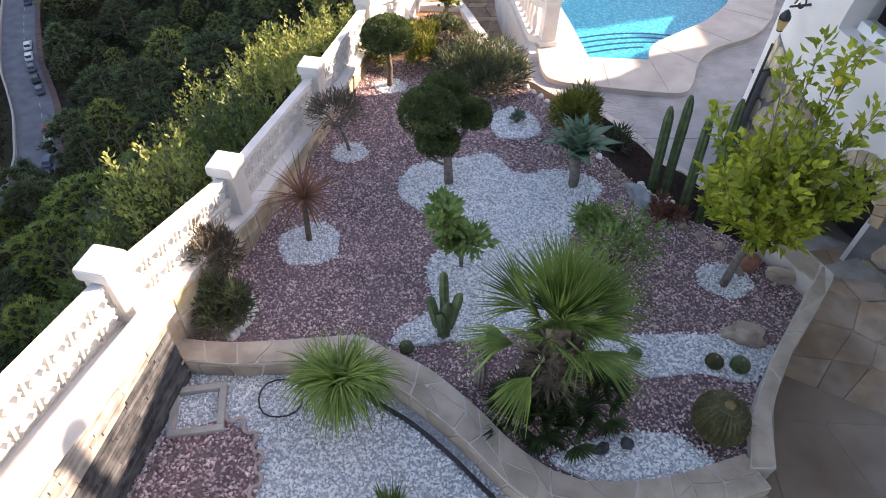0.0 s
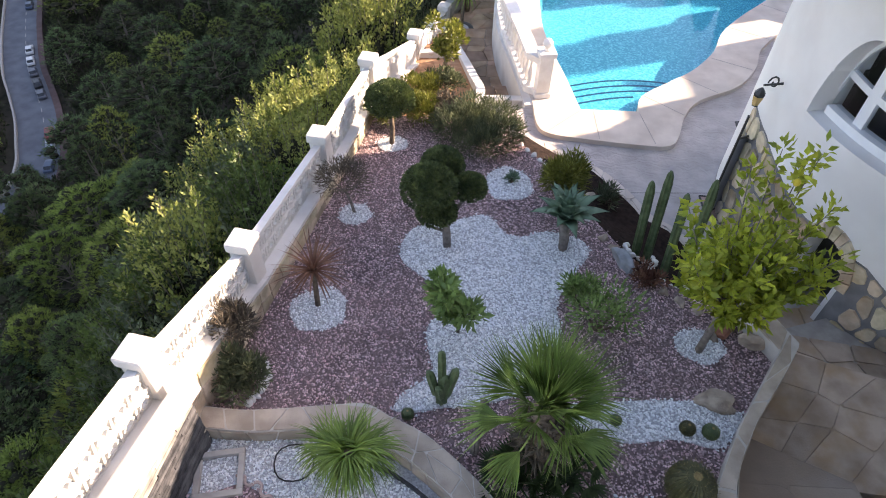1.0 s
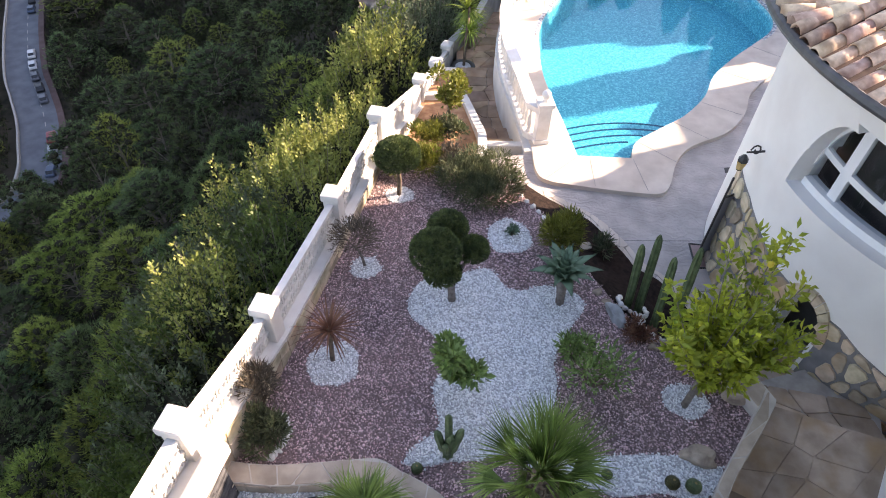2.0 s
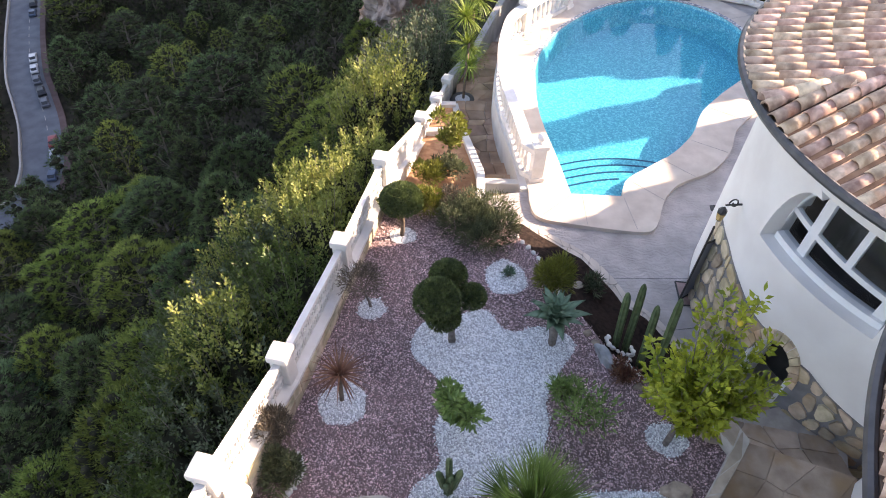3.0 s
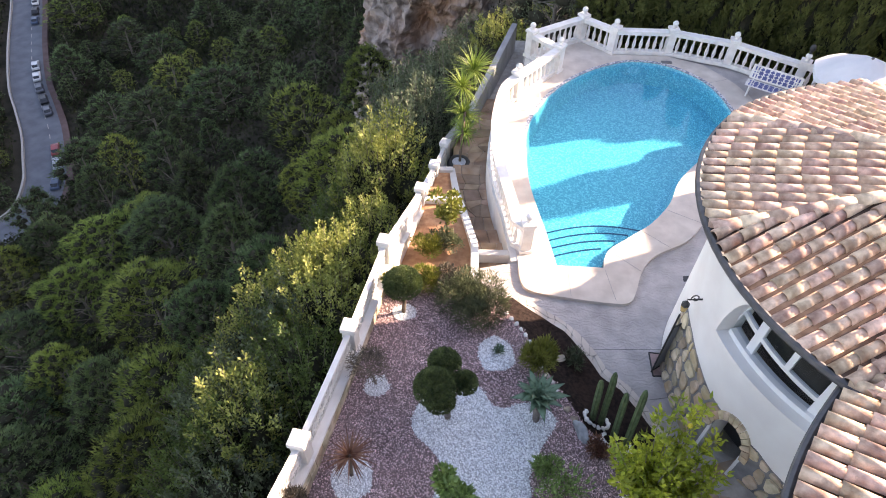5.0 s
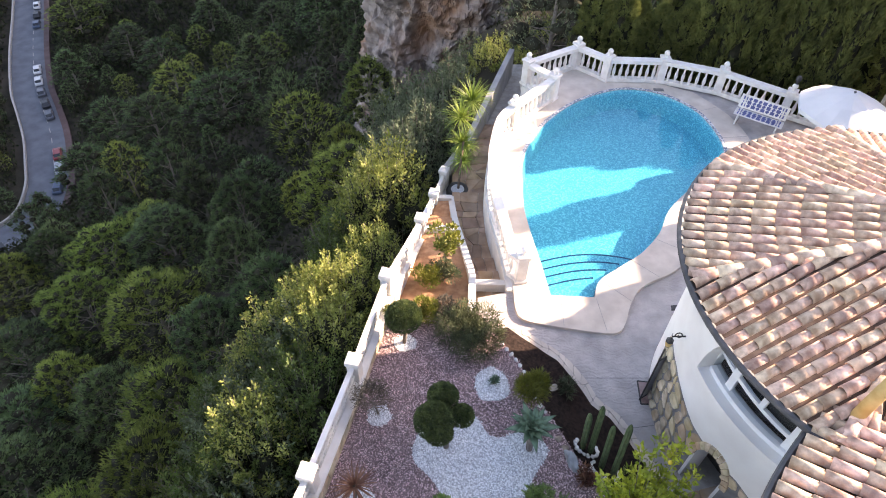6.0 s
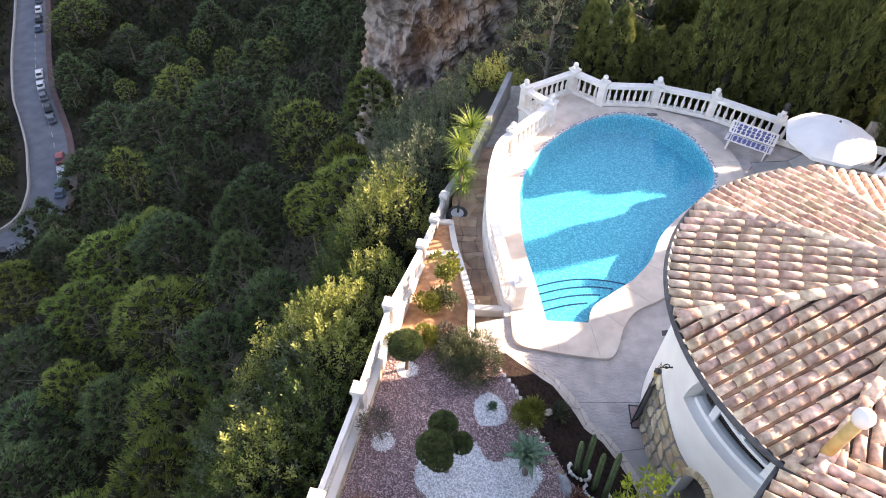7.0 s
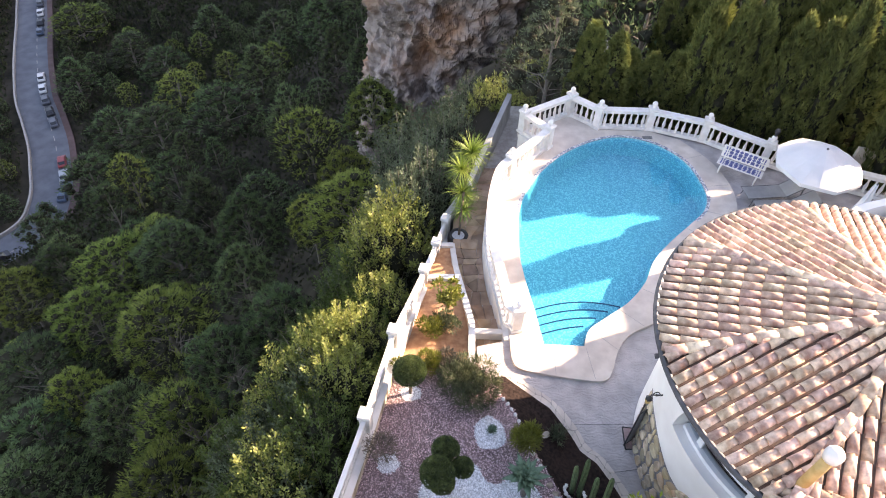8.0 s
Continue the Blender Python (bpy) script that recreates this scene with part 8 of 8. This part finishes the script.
# cliff
def cliff():
    nx, nz = 190, 170
    vs, fs = [], []
    for j in range(nz + 1):
        for i in range(nx + 1):
            u, w_ = i / nx, j / nz
            a = math.pi * (1.15 - 1.1 * u)
            x = 0.3 + 6.2 * math.cos(a) * (1 + 0.14 * w_) + 3 * max(0, u - 0.6)
            z = -33 + 36 * w_
            over = 1.6 * math.exp(-((z + 16.5 + 0.35 * x) / 2.2) ** 2)
            y = 55.5 - 4.5 * math.sin(a) + 1.2 * w_ + over
            p = Vector((x, y, z))
            q = Vector((x * 1.0, y, z * 0.45))
            ridge = 2.2 * noise.noise(q * 0.17) + 2.4 * (0.5 - abs(noise.noise(q * 0.42 + Vector((5, 2, 1))))) + 0.8 * (0.5 - abs(noise.noise(p * 0.95))) + 0.42 * (0.5 - abs(noise.noise(Vector((p.x + 0.4 * p.z, p.y, p.z * 0.5)) * 1.9))) + 0.2 * noise.noise(p * 3.1) + 0.12 * noise.noise(p * 6.0)
            nrm = Vector((math.cos(a), -math.sin(a), 0.15))
            vs.append(p + nrm * ridge)
    n1 = nx + 1
    for j in range(nz):
        for i in range(nx):
            fs.append((j * n1 + i, j * n1 + i + 1, (j + 1) * n1 + i + 1, (j + 1) * n1 + i))
    structure("cliff", raw_mesh("cliff", vs, fs, CLIFF), CLIFF, "weathered grey and ochre limestone crag rising from the woods", "cliff")


cliff()


# ---- terrace furniture ----
def umbrella(x, y, top, r, n=8):
    t = thing("parasol", (x, y, -0.09), "open white canvas parasol beside the loungers", "parasol")
    bm = bmesh.new()
    cone(bm, (x, y, -0.09), (x, y, top), 0.025, 0.025, 10)
    part("pole", bm, GREYMETAL, t)
    bm = bmesh.new()
    lathe(bm, [(0.26, -0.09), (0.26, -0.03), (0.05, 0.0)], (x, y, 0), 18)
    part("base", bm, MORTAR, t)
    bm = bmesh.new()
    ap = bm.verts.new((x, y, top))
    rings = []
    for q, dz in ((0.5, 0.24), (1.0, 0.58)):
        rings.append([bm.verts.new((x + r * q * math.cos(math.pi * k / n) * (1 if k % 2 == 0 else 0.95), y + r * q * math.sin(math.pi * k / n) * (1 if k % 2 == 0 else 0.95), top - dz - (0.0 if k % 2 == 0 else -0.02))) for k in range(2 * n)])
    val = [bm.verts.new(v.co + Vector((0, 0, -0.12))) for v in rings[1]]
    m2 = 2 * n
    for k in range(m2):
        bm.faces.new((ap, rings[0][k], rings[0][(k + 1) % m2]))
        bm.faces.new((rings[0][k], rings[1][k], rings[1][(k + 1) % m2], rings[0][(k + 1) % m2]))
        bm.faces.new((rings[1][k], val[k], val[(k + 1) % m2], rings[1][(k + 1) % m2]))
    part("canopy", bm, CANVAS, t, "white canvas canopy")
    bm = bmesh.new()
    ball(bm, (x, y, top + 0.02), 0.04, 2)
    part("finial", bm, GREYMETAL, t)
    for k in range(n):
        bm = bmesh.new()
        a = 2 * math.pi * k / n
        cone(bm, (x, y, top - 0.05), (x + r * math.cos(a), y + r * math.sin(a), top - 0.6), 0.01, 0.008, 5)
        part("rib", bm, GREYMETAL, t)


umbrella(11.8, 16.05, 2.15, 1.32)
t = thing("folded_parasol", (12.35, 14.2, -0.09), "folded white canvas parasol", "parasol")
bm = bmesh.new()
cone(bm, (12.35, 14.2, -0.09), (12.35, 14.2, 2.4), 0.025, 0.025, 10)
part("pole", bm, GREYMETAL, t)
bm = bmesh.new()
lathe(bm, [(0.3, 0.7), (0.24, 1.1), (0.13, 1.8), (0.05, 2.35)], (12.35, 14.2, 0), 10)
for k, v in enumerate(bm.verts):
    if k % 2:
        v.co = Vector((12.35, 14.2, v.co.z)).lerp(v.co, 0.6)
part("canopy", bm, CANVAS, t, "furled white canvas")


def lounger(x, y, rot):
    t = thing("sun_lounger", (x, y, -0.09), "grey metal and mesh sun lounger on the terrace", "lounger", "sun loungers")
    m = Matrix.Translation((x, y, -0.09)) @ Matrix.Rotation(rot, 4, "Z")
    for s in (-0.3, 0.3):
        bm = bmesh.new()
        cone(bm, m @ Vector((-0.95, s, 0.32)), m @ Vector((0.35, s, 0.32)), 0.018, 0.018, 6)
        cone(bm, m @ Vector((0.35, s, 0.32)), m @ Vector((0.95, s, 0.72)), 0.018, 0.018, 6)
        part("side_rail", bm, GREYMETAL, t)
    for lx in (-0.75, 0.3):
        for s in (-0.3, 0.3):
            bm = bmesh.new()
            cone(bm, m @ Vector((lx, s, 0.32)), m @ Vector((lx - 0.08, s * 1.08, 0.0)), 0.016, 0.014, 6)
            part("leg", bm, GREYMETAL, t)
    MESH = GREYWALL
    bm = bmesh.new()
    box(bm, -0.95, -0.29, 0.31, 0.35, 0.29, 0.325, m=m)
    part("seat", bm, MESH, t, "grey mesh seat")
    bm = bmesh.new()
    box(bm, 0, -0.29, -0.008, 0.72, 0.29, 0.008, m=m @ Matrix.Translation((0.35, 0, 0.32)) @ Matrix.Rotation(-0.588, 4, "Y"))
    part("backrest", bm, MESH, t, "grey mesh backrest")


lounger(10.95, 16.25, 0.1)
lounger(11.1, 15.55, 0.05)

# tiled garden bench
bx, by, br = 10.2, 17.35, -0.58
t = thing("garden_bench", (bx, by, -0.09), "white ornate bench with blue patterned tile seat and back", "bench")
m = Matrix.Translation((bx, by, -0.09)) @ Matrix.Rotation(br, 4, "Z")
for s in (-0.6, 0.6):
    bm = bmesh.new()
    for a, b in (((s, -0.22, 0.42), (s, -0.28, 0)), ((s, 0.2, 0.42), (s, 0.28, 0)), ((s, -0.28, 0.02), (s, 0.28, 0.02)), ((s, -0.22, 0.42), (s, 0.2, 0.42)), ((s, -0.24, 0.2), (s, 0.24, 0.22)), ((s, 0.18, 0.42), (s, 0.3, 0.9))):
        cone(bm, m @ Vector(a), m @ Vector(b), 0.028, 0.028, 6)
    part("leg_frame", bm, BALUSTER, t, "white cast leg frame")
for nm, mm, w, h in (("seat", m @ Matrix.Translation((0, -0.02, 0.43)), 1.5, 0.42), ("backrest", m @ Matrix.Translation((0, 0.24, 0.68)) @ Matrix.Rotation(radians(76), 4, "X"), 1.5, 0.44)):
    bm = bmesh.new()
    box(bm, -w / 2, -h / 2, -0.02, w / 2, h / 2, 0.0, 0.006, mm)
    panel = part(nm, bm, BALUSTER, t)
    nx, ny = 9, 3
    bm = bmesh.new()
    for i in range(nx):
        for j in range(ny):
            cx, cy = -w / 2 + 0.07 + (w - 0.14) * (i + 0.5) / nx, -h / 2 + 0.05 + (h - 0.1) * (j + 0.5) / ny
            k_ = 0.062 if (i + j) % 2 == 0 else 0.05
            box(bm, -k_, -k_ * 0.85, 0.0, k_, k_ * 0.85, 0.006, m=mm @ Matrix.Translation((cx, cy, 0)) @ (Matrix.Rotation(math.pi / 4, 4, "Z") if (i + j) % 2 else Matrix.Identity(4)))
    tl = part("tile_pattern", bm, BLUETILE, panel, "blue glazed tile pattern", at_world=False)
    tl.data.transform(Matrix.Translation(-Vector((bx, by, -0.09))))
    tl["kind"] = "stuff"

# pool ladder rails
t = thing("pool_ladder", (2.85, 16.6, 0), "pair of curved white pool ladder rails", "ladder")
for dx in (0.0, 0.38):
    bm = bmesh.new()
    p0 = Vector((2.38 + dx * 0.75, 16.85 + dx * 0.8, 0))
    dirv = Vector((0.72, -0.65, 0))
    pts = [p0, p0 + Vector((0, 0, 0.3)) + dirv * 0.05, p0 + Vector((0, 0, 0.42)) + dirv * 0.2, p0 + Vector((0, 0, 0.36)) + dirv * 0.42, p0 + dirv * 0.6 + Vector((0, 0, -0.4))]
    sp = spline(pts, 4)
    for a, b in zip(sp, sp[1:]):
        cone(bm, a, b, 0.017, 0.017, 7, False)
    part("rail", bm, BALUSTER, t)

# patio fittings
def flat_thing(name, label, category, pts, top, mat, frame_mat=None):
    ob = thing(name, (pts[0][0], pts[0][1], -0.09), label, category)
    bm = bmesh.new()
    prism(bm, pts, top, -0.1)
    part("plate", bm, mat, ob)
    if frame_mat:
        bm = bmesh.new()
        for a, b in zip(pts, pts[1:] + pts[:1]):
            cone(bm, (a[0], a[1], top), (b[0], b[1], top), 0.016, 0.016, 6)
        part("rim", bm, frame_mat, ob)
    return ob


flat_thing("access_hatch", "pinkish access hatch with a black iron rim in the patio", "hatch", [(4.41, 7.92), (4.81, 7.87), (4.77, 7.35), (4.37, 7.35)], -0.08, material("hatch_infill", (0.3, 0.2, 0.19), (0.42, 0.3, 0.28), 6, 0.85, 0.3, 40), IRON)
flat_thing("drain_cover", "small black drain grating in the patio", "drain", [(5.66, 9.88), (5.84, 9.9), (5.86, 10.06), (5.68, 10.04)], -0.08, IRON)
bm = bmesh.new()
for a, b in (((3.2, 7.98), (4.75, 8.0)), ((3.75, 6.75), (4.8, 6.9))):
    d = Vector((b[0] - a[0], b[1] - a[1]))
    box(bm, 0, -0.006, 0, d.length, 0.006, 0.003, m=Matrix.Translation((a[0], a[1], -0.089)) @ Matrix.Rotation(math.atan2(d.y, d.x), 4, "Z"))
structure("patio_joint", bm, GREYMETAL, "thin dark expansion joint across the patio", "joint")

# black wrought-iron gate leaf standing open against the wall
t = thing("iron_gate", (4.36, 7.46, -0.09), "black iron gate leaf with a smoked panel against the wall", "gate")
g0, g1 = Vector((4.36, 7.46, -0.09)), Vector((4.62, 7.62, -0.09))
bm = bmesh.new()
for a, b in ((g0, g0 + Vector((0, 0, 1.95))), (g1, g1 + Vector((0, 0, 1.5))), (g0 + Vector((0, 0, 1.55)), g1 + Vector((0, 0, 1.5))), (g0 + Vector((0, 0, 0.05)), g1 + Vector((0, 0, 0.05)))):
    cone(bm, a, b, 0.018, 0.018, 6)
part("gate_frame", bm, IRON, t)
bm = bmesh.new()
vs = [bm.verts.new(p) for p in (g0 + Vector((0, 0, 0.05)), g1 + Vector((0, 0, 0.05)), g1 + Vector((0, 0, 1.48)), g0 + Vector((0, 0, 1.53)))]
bm.faces.new(vs)
r_ = bmesh.ops.extrude_face_region(bm, geom=bm.faces[:])
bmesh.ops.translate(bm, vec=(-0.012, 0.004, 0), verts=[v for v in r_["geom"] if isinstance(v, bmesh.types.BMVert)])
part("panel", bm, material("smoked_panel", (0.2, 0.23, 0.28), (0.28, 0.31, 0.36), 3, 0.3, 0), t, "blue-grey panel")

# black globe lamp on the balustrade pillar
t = thing("pillar_lamp", (11.3, 18.0, 1.18), "small black lantern on the balustrade pillar", "lamp")
bm = bmesh.new()
lathe(bm, [(0.05, 1.18), (0.03, 1.22), (0.07, 1.28), (0.09, 1.36), (0.07, 1.44), (0.02, 1.48)], (11.3, 18.0, 0), 10)
part("lantern", bm, IRON, t)

# ---- cars parked along the valley road ----
CARCOL = [material("car_paint", c, tuple(min(1, v * 1.15) for v in c), 2, 0.3, 0) for c in ((0.02, 0.022, 0.026), (0.55, 0.56, 0.57), (0.09, 0.1, 0.12), (0.25, 0.04, 0.045), (0.3, 0.33, 0.36), (0.05, 0.08, 0.13), (0.3, 0.34, 0.12))]
CARWORD = ["black", "white", "dark grey", "red", "silver", "dark blue", "pale green"]
CARGLASS = material("car_glass", (0.02, 0.025, 0.03), (0.04, 0.045, 0.05), 3, 0.1, 0)
TYRE = material("tyre", (0.015, 0.015, 0.015), (0.03, 0.03, 0.03), 9, 0.85, 0.2)


def car(x, y, z, rot, k):
    t = thing("car", (x, y, z), CARWORD[k] + " small car parked at the kerb of the valley road", "car", "parked cars")
    L, W = 4.3, 1.85
    prof = [(-2.15, 0.35), (-2.1, 0.8), (-1.25, 0.95), (-0.55, 1.45), (1.2, 1.48), (1.95, 0.95), (2.15, 0.85), (2.15, 0.35)]
    bm = bmesh.new()
    rows = [[bm.verts.new((a, s * (W / 2 if b < 1.2 else W / 2 - 0.22), b)) for a, b in prof] for s in (-1, 1)]
    n = len(prof)
    for i in range(n):
        bm.faces.new((rows[0][i], rows[0][(i + 1) % n], rows[1][(i + 1) % n], rows[1][i]))
    bm.faces.new(rows[0][::-1])
    bm.faces.new(rows[1])
    bmesh.ops.bevel(bm, geom=bm.edges[:], offset=0.06, segments=1, affect="EDGES")
    body = part("body", bm, CARCOL[k], t, at_world=False)
    for nm, x0, x1, z0, z1 in (("windscreen", -1.2, -0.62, 0.99, 1.42), ("rear_window", 1.26, 1.88, 1.42, 1.0)):
        bm = bmesh.new()
        vs = [bm.verts.new(p) for p in ((x0, -0.74, z0), (x1, -0.62, z1), (x1, 0.62, z1), (x0, 0.74, z0))]
        bm.faces.new(vs)
        bmesh.ops.translate(bm, vec=(0, 0, 0.03), verts=bm.verts)
        bmesh.ops.solidify(bm, geom=bm.faces[:], thickness=0.02)
        g = new(nm, mesh_of(bm, nm, CARGLASS))
        g.parent = t
    for sx in (-1.35, 1.35):
        for sy in (-0.85, 0.85):
            bm = bmesh.new()
            cone(bm, (sx, sy - 0.1, 0.32), (sx, sy + 0.1, 0.32), 0.32, 0.32, 14)
            wv = new("wheel", mesh_of(bm, "wheel", TYRE))
            wv.parent = t
    t.rotation_euler = (0, 0, rot)
    t.scale = (0.92, 0.92, 0.92)
    return t


for s, k, off in ((56, 0, 2.0), (62, 4, 2.0), (76, 2, 2.0), (82, 1, 2.0), (88, 0, 2.0), (93.5, 5, 2.0), (118, 1, 2.0), (123.5, 1, 2.0), (129, 2, 2.0), (134.5, 0, 2.0), (139.5, 2, 2.0), (155.0, 3, 2.1), (160.0, 4, 2.1), (166.0, 5, 2.2), (183.0, 0, 1.7), (190.0, 6, 1.2)):
    p, tdir = along(ROAD, s + 8)
    q = p + Vector((-tdir.y, tdir.x)) * off
    car(q.x, q.y, -73.0, math.atan2(tdir.y, tdir.x), k)

# beige boundary wall beyond the parasol, and a red-roofed house in the distance
bm = bmesh.new()
ribbon(bm, [(13.9, 17.35), (15.4, 16.9), (19.5, 15.6)], [(13.95, 17.55), (15.45, 17.1), (19.6, 15.8)], 1.15, -1.5)
structure("wall_boundary", bm, CREAM, "beige rendered boundary wall beside the hedge", "wall")
nb = thing("neighbour_house", (27, 42, -1), "distant house with a red tiled roof above the hedge", "house")
bm = bmesh.new()
box(bm, 23.5, 38, -3, 33, 46, 3.4)
part("wall", bm, WALLWHITE, nb)
bm = bmesh.new()
REDTILE = material("red_roof_tile", (0.26, 0.1, 0.08), (0.4, 0.18, 0.14), 4, 0.85, 0.6, 14)
for k in range(26):
    x0 = 22.8 + k * 0.42
    for j in range(2):
        vs_ = [(x0, 37.3, 3.4), (x0 + 0.38, 37.3, 3.4), (x0 + 0.38, 42, 5.2), (x0, 42, 5.2)] if j == 0 else [(x0, 46.7, 3.4), (x0 + 0.38, 46.7, 3.4), (x0 + 0.38, 42, 5.2), (x0, 42, 5.2)]
        q0 = [bm.verts.new(v) for v in vs_]
        q1 = [bm.verts.new((v[0] + (0.1 if i in (0, 3) else -0.1), v[1], v[2] + 0.13)) for i, v in enumerate(vs_)]
        bm.faces.new(q1)
        for i in range(4):
            bm.faces.new((q0[i], q0[(i + 1) % 4], q1[(i + 1) % 4], q1[i]))
rf = part("roof", bm, REDTILE, nb, "red clay tile roof")
rf["kind"] = "stuff"
# pale domed lamp top showing above the hedge
t = thing("garden_pavilion", (7.5, 25.1, -1.5), "small pale domed pavilion roof behind the hedge", "pavilion")
bm = bmesh.new()
lathe(bm, [(0.95, 0.0), (0.9, 0.15), (0.6, 0.36), (0.2, 0.48), (0.06, 0.52), (0.05, 0.62), (0.1, 0.68), (0.06, 0.78), (0.01, 0.84)], (7.45, 25.3, -0.05), 16)
part("dome", bm, CREAM, t, smooth=True)
bm = bmesh.new()
lathe(bm, [(0.1, -1.6), (0.1, 0.0)], (7.45, 25.3, 0), 10)
part("column", bm, BALUSTER, t)
